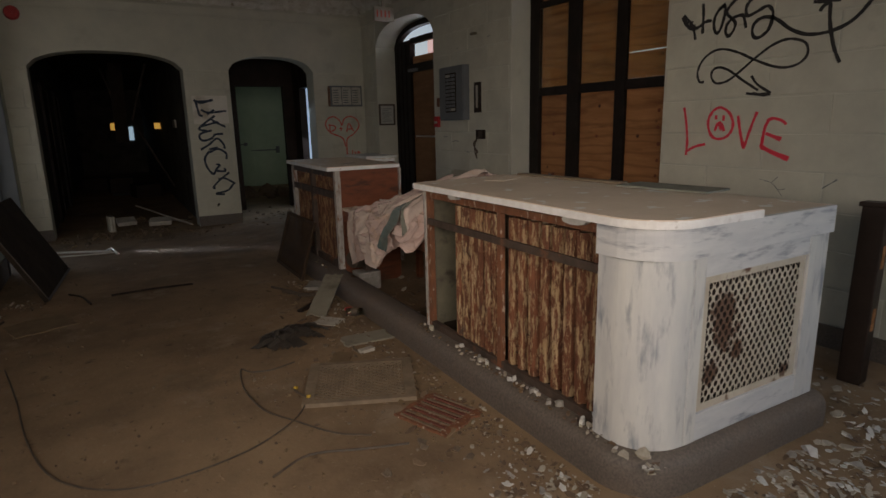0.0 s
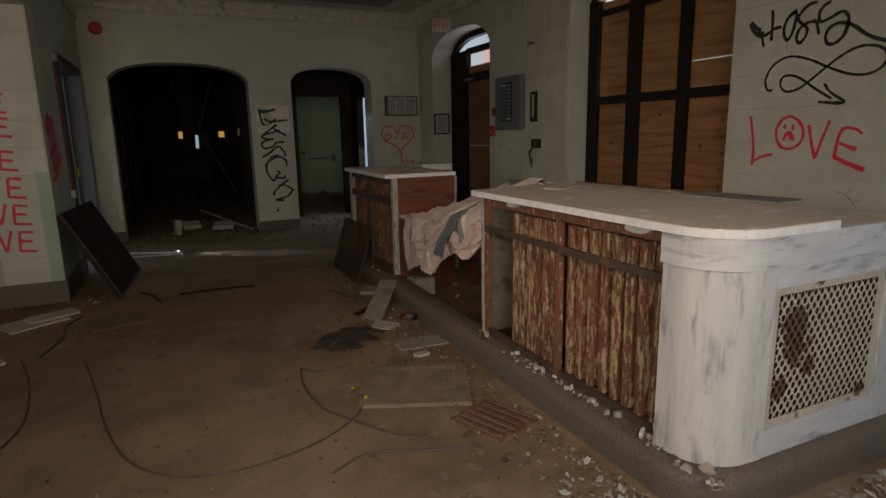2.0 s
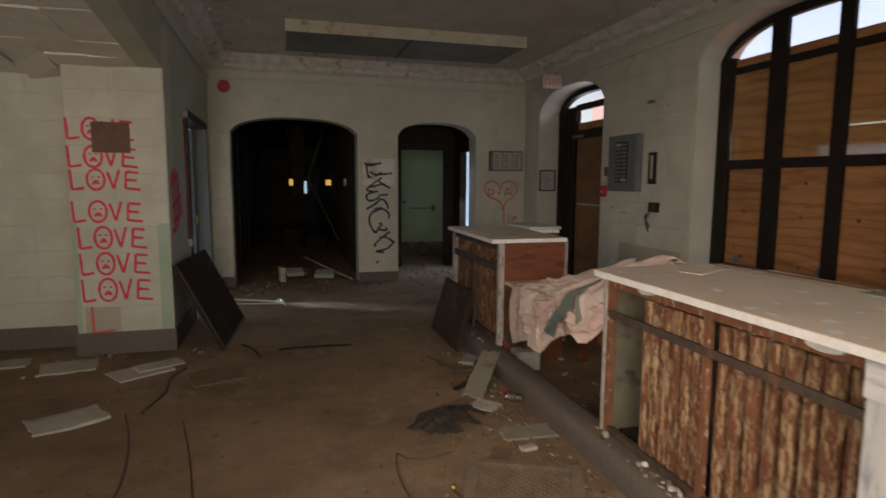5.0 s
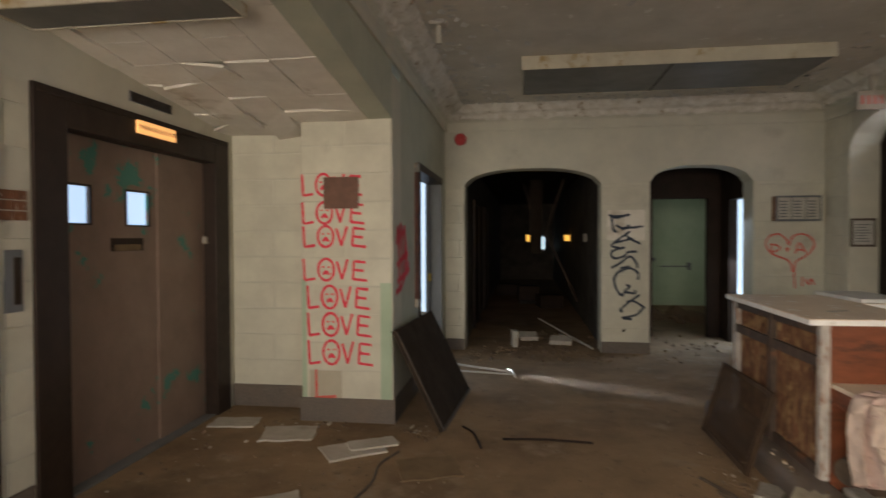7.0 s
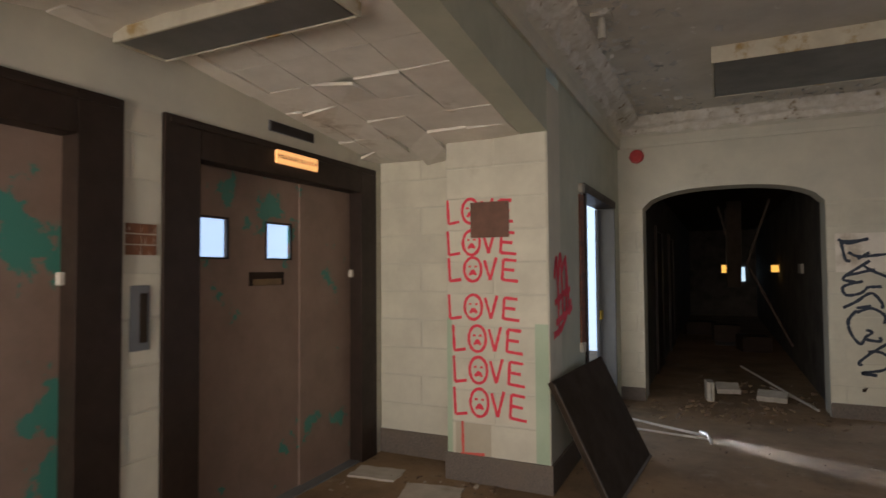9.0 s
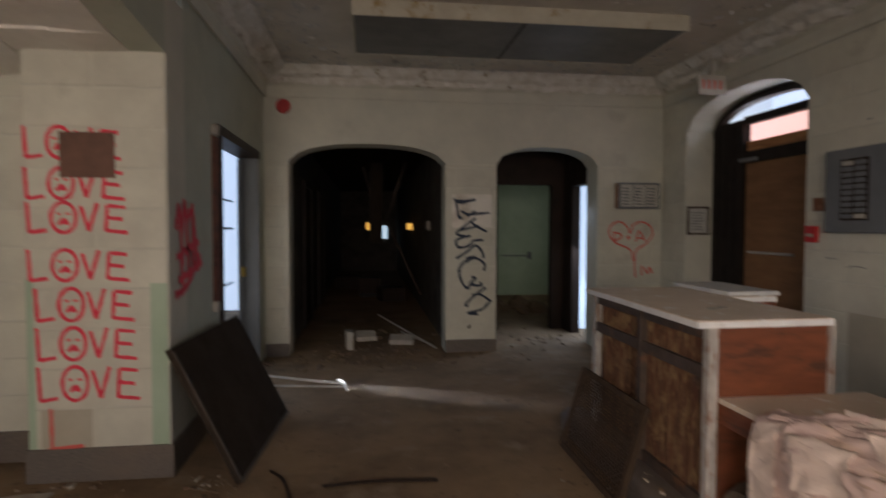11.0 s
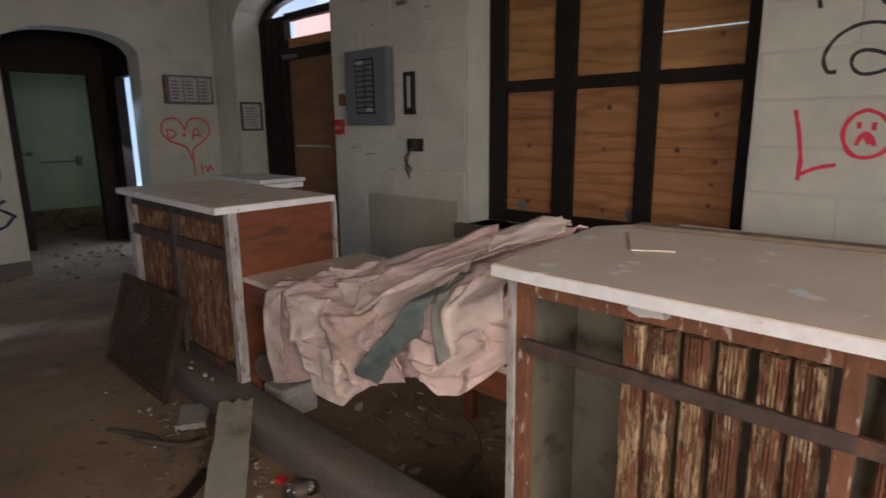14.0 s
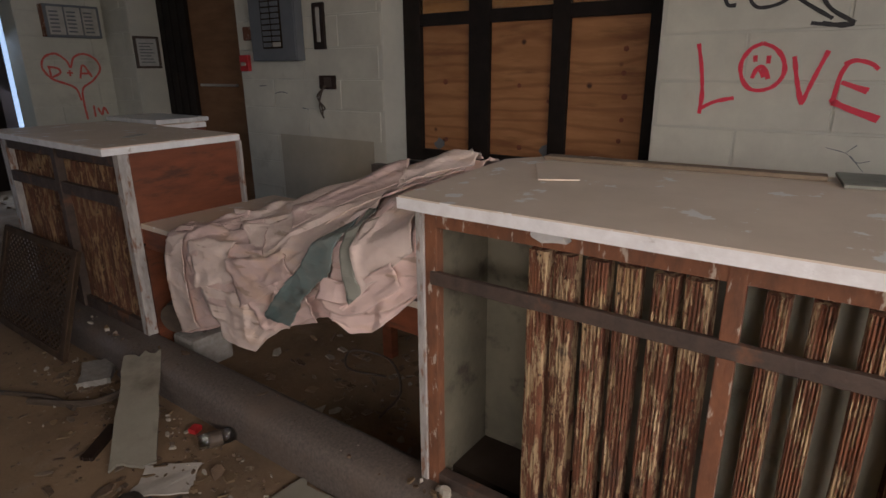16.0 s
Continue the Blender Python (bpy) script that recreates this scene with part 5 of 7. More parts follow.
def sheet(name, quad, lift, seed, mat, parent, label, amp=0.008, jag=0.014, curl=0.02, folds=7):
    """A torn sheet lying over the heap; quad: (y, t) of its four corners."""
    rnd = random.Random(seed)
    corner = [Vector((5.03 - q[0], q[1] * 1.4)) for q in quad]
    w = max((corner[1] - corner[0]).length, (corner[2] - corner[3]).length)
    h = max((corner[3] - corner[0]).length, (corner[2] - corner[1]).length)
    nu, nv = max(5, int(w / 0.012)), max(5, int(h / 0.014))
    own = [(cx + min(c.x for c in corner), cy + min(c.y for c in corner), *r) for cx, cy, *r in creases(seed + 50, folds, w, h, amp)]
    bm = bmesh.new()
    rows = []
    for i in range(nu + 1):
        row = []
        for j in range(nv + 1):
            u, v = i / nu, j / nv
            q = corner[0] * (1 - u) * (1 - v) + corner[1] * u * (1 - v) + corner[2] * u * v + corner[3] * (1 - u) * v
            edge = min(u * w, (1 - u) * w, v * h, (1 - v) * h)
            ragged = max(0.0, 1 - edge / 0.05)
            q += Vector((noise.noise(Vector((q.x * 14, q.y * 14, seed))) + 0.6 * noise.noise(Vector((q.x * 45, q.y * 45, seed))), noise.noise(Vector((q.x * 14, q.y * 14, seed + 9))) + 0.6 * noise.noise(Vector((q.x * 45, q.y * 45, seed + 5))))) * jag * ragged
            q.x, q.y = min(max(q.x, 0.01), 1.57), min(max(q.y, 0.0), 1.4)
            y, t = 5.03 - q.x, q.y / 1.4
            p, e = heap_point(y, t), 0.05
            nrm = (heap_point(y + e, t) - heap_point(y - e, t)).cross(heap_point(y, min(t + e, 1.0)) - heap_point(y, max(t - e, 0.0))).normalized()
            rise = 0.016 + lift + max(-0.012, fold_height(HEAP_FOLDS, q.x, q.y) + 0.010 * noise.noise(Vector((q.x * 4, q.y * 4, 1)))) + fold_height(own, q.x, q.y)
            rise += curl * ragged ** 2 * max(0.0, 0.35 + noise.noise(Vector((q.x * 6, q.y * 6, seed + 3))) * 1.6) + 0.0022 * noise.noise(Vector((q.x * 26 + q.y * 18, q.y * 60 - q.x * 30, seed)))
            row.append(bm.verts.new(p + nrm * rise))
        rows.append(row)
    for a, b in zip(rows, rows[1:]):
        for j in range(nv):
            bm.faces.new((a[j], b[j], b[j + 1], a[j + 1]))
    ob = part(name, bm, mat, parent, label, smooth=True)
    ob.data.set_sharp_from_angle(angle=radians(20))
    ob.modifiers.new("thickness", "SOLIDIFY").thickness = 0.0018
    return ob


papers = thing("crumpled_paper_heap", "heap of crumpled torn pinkish wallpaper sheets on the shelf", "paper heap")
sheet("sheet", ((4.88, 0.44), (3.66, 0.06), (3.52, 0.97), (4.88, 1.0)), 0.0, 1, PAPER, papers, "")
sheet("sheet", ((4.88, 0.48), (4.34, 0.32), (4.40, 0.97), (4.88, 1.0)), 0.008, 2, PAPER, papers, "large hanging sheet", 0.010, 0.008, 0.008, 12)
sheet("sheet", ((4.62, 0.40), (3.74, 0.22), (3.64, 0.42), (4.24, 0.68)), 0.014, 3, PAPERL, papers, "pale torn sheet", 0.006, 0.012, 0.018, 14)
sheet("sheet", ((4.42, 0.55), (3.86, 0.36), (3.80, 0.60), (4.12, 0.78)), 0.024, 4, PAPERL, papers, "pale torn sheet", 0.006, 0.012, 0.018, 10)
sheet("sheet", ((4.74, 0.60), (4.30, 0.54), (4.06, 0.82), (4.56, 0.87)), 0.020, 5, PAPER, papers, "", 0.010, 0.010, 0.018, 10)
sheet("sheet", ((4.58, 0.80), (4.20, 0.76), (4.10, 1.0), (4.50, 1.0)), 0.024, 6, PAPERL, papers, "pale torn sheet", 0.008, 0.022, 0.008, 8)
sheet("sheet", ((4.30, 0.78), (3.95, 0.72), (3.93, 0.97), (4.18, 0.98)), 0.028, 7, PAPER, papers, "", 0.010, 0.010, 0.016, 8)
sheet("sheet", ((3.86, 0.60), (3.52, 0.42), (3.52, 0.97), (3.88, 0.98)), 0.018, 8, PAPER, papers, "crumpled bundle", 0.014, 0.010, 0.010, 22)
sheet("sheet", ((3.98, 0.26), (3.70, 0.24), (3.62, 0.42), (3.80, 0.48)), 0.024, 9, PAPERL, papers, "pale torn sheet rising to a point", 0.008, 0.012, 0.016, 8)
sheet("sheet", ((4.19, 0.88), (3.83, 0.59), (3.85, 0.75), (4.07, 0.96)), 0.046, 10, TEAL, papers, "grey-teal painted scrap", 0.004, 0.012, 0.008, 4)
sheet("sheet", ((3.82, 0.57), (3.775, 0.57), (3.715, 0.80), (3.765, 0.84)), 0.052, 11, GREYPEEL, papers, "grey-green strip", 0.003, 0.006, 0.004, 2)
sheet("sheet", ((4.88, 0.68), (4.72, 0.62), (4.70, 0.98), (4.88, 1.0)), 0.020, 12, PAPERL, papers, "flat folded sheet", 0.005, 0.006, 0.008, 4)
sheet("sheet", ((3.76, 0.62), (3.56, 0.52), (3.54, 0.74), (3.72, 0.80)), 0.040, 13, PAPERL, papers, "crumpled scrap", 0.010, 0.010, 0.014, 9)
sheet("sheet", ((4.82, 0.46), (4.52, 0.40), (4.44, 0.58), (4.78, 0.64)), 0.020, 14, PAPER, papers, "", 0.007, 0.010, 0.016)
sheet("sheet", ((4.66, 0.66), (4.40, 0.62), (4.36, 0.74), (4.58, 0.80)), 0.030, 15, PAPERL, papers, "torn flap", 0.006, 0.010, 0.020, 5)
sheet("sheet", ((4.40, 0.68), (4.10, 0.64), (3.98, 0.76), (4.30, 0.82)), 0.034, 16, PAPER, papers, "torn flap", 0.006, 0.010, 0.020, 5)
sheet("sheet", ((4.24, 0.44), (3.90, 0.32), (3.84, 0.44), (4.14, 0.56)), 0.030, 17, PAPER, papers, "torn flap", 0.005, 0.010, 0.016, 5)
sheet("sheet", ((3.90, 0.76), (3.60, 0.74), (3.58, 0.86), (3.88, 0.90)), 0.040, 18, PAPER, papers, "rolled fold", 0.010, 0.008, 0.012, 6)


# ---- spray paint and small wall fittings ----
def smooth_line(pts, n=8):
    if len(pts) < 3:
        return [Vector(p) for p in pts]
    p = [Vector(q) for q in pts]
    p = [p[0] * 2 - p[1]] + p + [p[-1] * 2 - p[-2]]
    out = []
    for i in range(1, len(p) - 2):
        for k in range(n):
            t = k / n
            out.append(0.5 * (2 * p[i] + (p[i + 1] - p[i - 1]) * t + (2 * p[i - 1] - 5 * p[i] + 4 * p[i + 1] - p[i + 2]) * t * t + (3 * p[i] - p[i - 1] - 3 * p[i + 1] + p[i + 2]) * t ** 3))
    return out + [p[-2]]


def strokes(bm, lines, width, to, lift=0.0085, curved=True, wob=0.12):
    """Flat painted strokes on a wall; lines of (u, v) points; to maps (u, lift, v) into the world."""
    for k, ln in enumerate(lines):
        pts = smooth_line(ln) if curved and len(ln) > 2 else [Vector(ln[0]).lerp(Vector(ln[-1]), i / 6) for i in range(7)] if len(ln) == 2 else [Vector(q) for q in ln]
        prev = None
        h = lift + 0.0004 * (k % 5)
        for i, p in enumerate(pts):
            d = (pts[min(i + 1, len(pts) - 1)] - pts[max(i - 1, 0)])
            if d.length < 1e-6:
                continue
            nrm = Vector((-d.y, d.x)).normalized() * width / 2 * (1 + wob * noise.noise(Vector((p.x * 30, p.y * 30, k))))
            ring = [bm.verts.new(to(*(p + nrm), h)), bm.verts.new(to(*(p - nrm), h))]
            if prev:
                bm.faces.new((prev[0], ring[0], ring[1], prev[1]))
            prev = ring
    return bm


def word_love(u, v, w, h, skew=0.0):
    """The four letters, with a sad face for the O, in a box of w by h with its top left at (u, v)."""
    def q(a, b):
        return (u + a * w + skew * b, v - b * h)
    o = [(u + 0.36 * w + 0.125 * w * math.cos(radians(i * 30)), v - 0.5 * h + 0.5 * h * math.sin(radians(i * 30))) for i in range(13)]
    face = [[q(0.315, 0.34), q(0.315, 0.42)], [q(0.405, 0.34), q(0.405, 0.42)], [q(0.31, 0.74), q(0.36, 0.58), q(0.41, 0.74)], [q(0.36, 0.60), q(0.36, 0.72)]]
    return [[q(0, 0), q(0.02, 1.0)], [q(0.02, 1.0), q(0.19, 0.92)], o] + face + [[q(0.53, 0.12), q(0.61, 0.95)], [q(0.61, 0.95), q(0.70, 0.02)], [q(0.80, 0.10), q(0.78, 0.95)], [q(0.80, 0.10), q(0.98, 0.16)], [q(0.79, 0.50), q(0.95, 0.55)], [q(0.78, 0.93), q(1.0, 1.0)]]


ON_EAST = lambda u, v, h: (EAST - h, -u, v)
ON_PILLAR = lambda u, v, h: (u, PIL - h, v)
ON_FAR = lambda u, v, h: (u, FAR - h, v)
ON_WEST = lambda u, v, h: (LEFT + h, u, v)


def paint(name, lines, width, to, mat, label, wob=0.12, lift=0.0085, piece="stroke"):
    """Painted strokes, each a part of the one drawing."""
    g = thing(name, label, "graffiti")
    for k, ln in enumerate(lines):
        bm = bmesh.new()
        strokes(bm, [ln], width, to, lift + 0.0004 * (k % 5), True, wob)
        part(piece, bm, mat, g)
    return g


# the east wall: word with a sad face, loop with an arrow, black tag
love = [[(-3.330, 1.507), (-3.304, 1.394), (-3.286, 1.265), (-3.288, 1.158)], [(-3.290, 1.183), (-3.219, 1.221), (-3.132, 1.242)],
        [(-3.035, 1.501), (-3.084, 1.476), (-3.118, 1.416), (-3.111, 1.346), (-3.073, 1.292), (-3.017, 1.28), (-2.959, 1.304), (-2.926, 1.361), (-2.939, 1.428), (-2.981, 1.477), (-3.035, 1.501)],
        [(-3.061, 1.445), (-3.057, 1.415)], [(-3.001, 1.443), (-3.000, 1.406)], [(-3.063, 1.337), (-3.048, 1.377), (-3.026, 1.392), (-3.004, 1.369), (-2.991, 1.334)], [(-3.031, 1.379), (-3.011, 1.343)]]
love += [[(-2.893, 1.438), (-2.868, 1.331), (-2.833, 1.217)], [(-2.833, 1.217), (-2.797, 1.346), (-2.760, 1.461)], [(-2.674, 1.41), (-2.698, 1.346), (-2.709, 1.225)], [(-2.690, 1.4), (-2.647, 1.416), (-2.591, 1.402), (-2.558, 1.377)],
         [(-2.689, 1.321), (-2.635, 1.302), (-2.579, 1.289)], [(-2.664, 1.313), (-2.585, 1.277)], [(-2.721, 1.246), (-2.639, 1.206), (-2.519, 1.166)], [(-2.712, 1.229), (-2.609, 1.186), (-2.525, 1.154)]]
paint("love_graffiti", love, 0.020, ON_EAST, SPRAYR, "red spray-painted word LOVE with a sad face", 0.35)
loop = [(-3.178, 1.68), (-3.217, 1.686), (-3.237, 1.752), (-3.200, 1.832), (-3.121, 1.883), (-3.032, 1.887), (-2.920, 1.85), (-2.812, 1.797), (-2.681, 1.743), (-2.587, 1.729), (-2.512, 1.75), (-2.474, 1.797), (-2.486, 1.856),
        (-2.539, 1.888), (-2.617, 1.898), (-2.707, 1.87), (-2.812, 1.803), (-2.923, 1.719), (-2.997, 1.674), (-3.077, 1.664), (-3.120, 1.705), (-3.114, 1.754), (-3.066, 1.77), (-2.987, 1.743), (-2.873, 1.665), (-2.767, 1.599)]
paint("loop_graffiti", [loop, [(-2.823, 1.696), (-2.775, 1.637), (-2.680, 1.577)], [(-2.850, 1.584), (-2.776, 1.574), (-2.680, 1.575)], [(-2.806, 1.584), (-2.732, 1.566), (-2.684, 1.572)]], 0.017, ON_EAST, SPRAYK, "black spray-painted loop ending in an arrow", 0.3)
tag = [[(-3.386, 2.163), (-3.341, 2.121), (-3.298, 2.065), (-3.274, 1.98)], [(-3.394, 2.152), (-3.353, 2.088), (-3.281, 2.074)], [(-3.375, 2.131), (-3.324, 2.063), (-3.254, 2.058)], [(-3.352, 2.115), (-3.301, 2.1)],
       [(-3.228, 2.216), (-3.220, 2.153), (-3.218, 2.013)], [(-3.315, 2.057), (-3.254, 2.063), (-3.197, 2.091), (-3.151, 2.091)],
       [(-3.052, 2.184), (-3.101, 2.151), (-3.129, 2.102), (-3.130, 2.045), (-3.107, 2.002), (-3.080, 2.023), (-3.059, 2.091), (-3.055, 2.168), (-3.089, 2.16)],
       [(-2.918, 2.205), (-2.970, 2.201), (-3.015, 2.168), (-3.038, 2.123), (-3.000, 2.082), (-2.970, 2.049), (-2.980, 2.002), (-3.012, 1.971), (-3.036, 1.995), (-3.031, 2.044), (-2.988, 2.084), (-2.921, 2.09), (-2.903, 2.052), (-2.890, 2.005)]]
flourish = [[(-2.831, 2.195), (-2.878, 2.17), (-2.900, 2.127), (-2.884, 2.081), (-2.828, 2.094), (-2.760, 2.119), (-2.725, 2.097), (-2.713, 2.055), (-2.732, 1.979), (-2.777, 1.939), (-2.819, 1.935), (-2.843, 1.968), (-2.835, 2.021), (-2.788, 2.052),
             (-2.725, 2.047), (-2.669, 2.016), (-2.598, 1.96), (-2.518, 1.92), (-2.444, 1.906), (-2.351, 1.912), (-2.266, 1.941), (-2.199, 1.994), (-2.121, 2.10)],
            [(-2.471, 2.092), (-2.418, 2.087), (-2.315, 2.079)], [(-2.428, 2.033), (-2.409, 2.06), (-2.370, 2.077)], [(-2.375, 2.12), (-2.368, 1.987), (-2.350, 1.899), (-2.322, 1.805), (-2.285, 1.728)]]
paint("tag_graffiti", tag + flourish, 0.022, ON_EAST, SPRAYK, "black spray-painted tag on the block wall", 0.35)
# pillar: seven times the word
rows = ((-1.655, 2.080, 0.52, 0.18), (-1.655, 1.845, 0.54, 0.18), (-1.648, 1.645, 0.545, 0.175), (-1.648, 1.37, 0.55, 0.18), (-1.615, 1.145, 0.54, 0.19), (-1.612, 0.915, 0.55, 0.19), (-1.610, 0.685, 0.56, 0.20))
for i, (u, v, w, h) in enumerate(rows):
    paint("love_graffiti", word_love(u, v, w, h), 0.022, ON_PILLAR, SPRAYR, "red spray-painted word LOVE on the pillar", 0.3)
paint("graffiti_stroke", [[(-1.545, 0.44), (-1.54, 0.18)], [(-1.56, 0.20), (-1.37, 0.215)]], 0.02, ON_PILLAR, SPRAYF, "faded red stroke at the pillar foot", 0.3)
# far wall: heart and the vertical tag
H = lambda c, r: (3.235 + c * 0.0047, 1.575 - r * 0.0046)
heart = [[H(*p) for p in ((72, 105), (62, 75), (20, 55), (4, 30), (12, 8), (35, 0), (55, 15), (62, 30), (72, 8), (95, 0), (118, 12), (125, 35), (105, 60), (80, 78), (76, 110), (78, 150))]]
heart += [[H(18, 28), H(18, 50)], [H(14, 28), H(34, 32), H(38, 42), H(20, 52)], [H(52, 42), H(64, 42)], [H(58, 36), H(58, 50)], [H(78, 55), H(88, 25), H(104, 52)], [H(82, 44), H(98, 44)], [H(96, 118), H(96, 145)], [H(104, 124), H(112, 140), H(118, 124), H(126, 140)]]
paint("heart_graffiti", heart, 0.021, ON_FAR, SPRAYF, "red spray-painted heart on the far wall", 0.3)
G = lambda c, r: (1.31 + (c - 172) * 0.00208, 1.84 - (r - 268) * 0.0022)
vert = [[(172, 268), (215, 288), (295, 270)], [(178, 278), (250, 276), (298, 268)], [(185, 280), (200, 360), (222, 372)], [(212, 330), (260, 350), (380, 340)], [(250, 362), (300, 332)], [(300, 370), (190, 450), (240, 470)], [(265, 385), (300, 412), (365, 445)], [(200, 440), (320, 410)],
        [(270, 465), (190, 490), (200, 530), (260, 520), (290, 490)], [(290, 492), (345, 490)], [(185, 590), (240, 560), (300, 520), (340, 560), (345, 590)], [(240, 590), (300, 580)], [(240, 600), (205, 650), (215, 710), (250, 755), (270, 730)], [(240, 610), (300, 590), (350, 620), (350, 660)],
        [(275, 690), (300, 700), (270, 730), (330, 740), (330, 720)], [(360, 750), (300, 790), (245, 840), (255, 855)], [(280, 790), (330, 790), (395, 830)], [(380, 830), (340, 870), (255, 890), (315, 897)]]
paint("vertical_tag_graffiti", [[G(*p) for p in ln] for ln in vert], 0.030, ON_FAR, SPRAYB, "navy spray-painted tag running down the pier", 0.4)
Wg = lambda c, r: (6.47 + c * 0.006, 1.66 - r * 0.0058)
paint("red_scribble_graffiti", [[Wg(*p) for p in ln] for ln in ([(5, 30), (15, 5), (25, 70)], [(20, 40), (35, 0), (45, 80)], [(40, 20), (60, 10), (62, 75)], [(60, 0), (70, 40), (80, 80)], [(10, 85), (50, 78), (95, 70)], [(0, 100), (40, 92), (90, 60)], [(5, 60), (50, 50), (85, 45)], [(25, 95), (20, 60)])], 0.05, ON_WEST, SPRAYR, "red spray-painted scribble beside the side door", 0.4)


def patch_plate(name, u0, u1, z0, z1, to, mat, label, d=0.0062):
    bm = bmesh.new()
    c = [to(u0, z0, d), to(u1, z0, d), to(u1, z1, d), to(u0, z1, d)]
    b = [to(u0, z0, 0.001), to(u1, z0, 0.001), to(u1, z1, 0.001), to(u0, z1, 0.001)]
    v = [bm.verts.new(q) for q in c + b]
    for f in ((0, 1, 2, 3), (0, 4, 5, 1), (1, 5, 6, 2), (2, 6, 7, 3), (3, 7, 4, 0)):
        bm.faces.new([v[i] for i in f])
    return tagged(link(name, bm, mat), label, "paint patch", kind="structure")


patch_plate("trim", -0.985, LEFT - 0.004, 0.202, 1.17, ON_PILLAR, GREEN, "pale green painted strip")
patch_plate("trim", -1.666, -1.625, 0.202, 1.20, ON_PILLAR, GREEN, "pale green painted strip")
patch_plate("trim", -1.60, -1.32, 0.202, 0.43, ON_PILLAR, TANPAINT, "tan bare patch")
patch_plate("trim", 1.285, 1.77, 1.50, 1.90, ON_FAR, TILEC, "tan patch behind the tag")
patch_plate("trim", -6.72, -5.62, 0.15, 0.86, ON_EAST, TANPAINT, "beige repainted patch")

# scuffs and cracks in the paint
def marks(name, lines, width, to, mat, label):
    bm = bmesh.new()
    strokes(bm, lines, width, to, 0.0072, True, 0.8)
    return tagged(link(name, bm, mat), label, "wall mark", kind="structure")


marks("trim", [[(-2.70, 1.02), (-2.62, 1.00), (-2.57, 0.96), (-2.52, 0.97)], [(-2.62, 1.00), (-2.58, 1.04)], [(-2.60, 0.99), (-2.54, 0.92)]], 0.0035, ON_EAST, STEEL, "dark crack in the block paint")
marks("trim", [[(-6.75, 1.20), (-6.66, 1.215), (-6.58, 1.205)], [(-6.40, 1.09), (-6.33, 1.08)], [(-6.95, 1.26), (-6.85, 1.265)], [(-5.95, 2.35), (-5.88, 2.36)], [(-6.6, 2.3), (-6.55, 2.31)], [(-2.3, 0.99), (-2.22, 1.05)]], 0.007, ON_EAST, STEEL, "dark scuffs on the block paint")
marks("trim", [[(1.5, 0.32), (1.52, 0.31)], [(1.48, 0.30), (1.51, 0.295)]], 0.03, ON_FAR, DARKP, "dark spot on the pier")

# fittings
sign = thing("wall_plate", "rusty brown metal plate screwed to the pillar", "plate")
part("plate", obox((0.30, 0.004, 0.262), pose(-1.315, PIL - 0.013, 1.92), 0.001), PLATE, sign)
for a in (-0.13, 0.13):
    bm = bmesh.new()
    cyl(bm, 0.006, 0, 0.004, 10, m=pose(-1.315 + a, PIL - 0.015, 2.03, 90))
    part("screw", bm, IRON, sign)
bell = thing("alarm_bell", "round red fire alarm bell under the cornice", "alarm bell")
bm = bmesh.new()
cyl(bm, 0.085, 0, 0.05, 28, 0.07, m=pose(-0.665, FAR, 2.885, 90))
part("gong", bm, RED, bell)
bm = bmesh.new()
cyl(bm, 0.02, 0.05, 0.06, 14, m=pose(-0.665, FAR, 2.885, 90))
part("boss", bm, RED, bell)
heater = thing("intercom_panel", "grey metal annunciator panel with rows of labels", "panel")
part("case", boxes((3.33, 3.87, FAR - 0.10, FAR, 1.735, 2.055), bevel=0.008), STEEL, heater)
part("side", boxes((3.322, 3.331, FAR - 0.09, FAR, 1.74, 2.05), bevel=0.002), RUSTPOST, heater, "rusty side plate")
for j in range(3):
    f = part("panel", boxes((3.36 + j * 0.165, 3.51 + j * 0.165, FAR - 0.108, FAR - 0.1, 1.76, 2.03), bevel=0.003), CHALK, heater, "pale label panel")
    for i in range(6):
        part("label_bar", boxes((3.375 + j * 0.165, 3.46 + j * 0.165, FAR - 0.110, FAR - 0.108, 1.785 + i * 0.038, 1.80 + i * 0.038)), STEEL, f)
pic = thing("framed_notice", "small framed notice with a black frame in the door niche", "picture frame")
y = NICHE[1] - 0.008
part("frame", boxes((3.955, 4.23, y - 0.02, y + 0.006, 1.42, 1.445), (3.955, 4.23, y - 0.02, y + 0.006, 1.725, 1.75), (3.955, 3.98, y - 0.02, y + 0.006, 1.445, 1.725), (4.205, 4.23, y - 0.02, y + 0.006, 1.445, 1.725), bevel=0.003), CABLE, pic, "black frame")
part("sheet", boxes((3.98, 4.205, y - 0.006, y + 0.002, 1.445, 1.725)), PAPERW, pic)
for i in range(7):
    part("text_bar", boxes((4.01, 4.17 - 0.02 * (i % 3), y - 0.0075, y - 0.006, 1.48 + i * 0.032, 1.49 + i * 0.032)), STEEL, pic)
ebox = thing("breaker_panel", "grey steel breaker panel on the block wall", "electrical panel")
part("case", boxes((EAST - 0.085, EAST, 6.325, 6.89, 1.465, 2.10), bevel=0.006), STEEL, ebox)
part("cover", boxes((EAST - 0.095, EAST - 0.085, 6.335, 6.88, 1.475, 2.09), bevel=0.003), STEEL, ebox)
part("inset", boxes((EAST - 0.0975, EAST - 0.095, 6.48, 6.73, 1.56, 2.02), bevel=0.001), DARKP, ebox, "dark recess round the breakers")
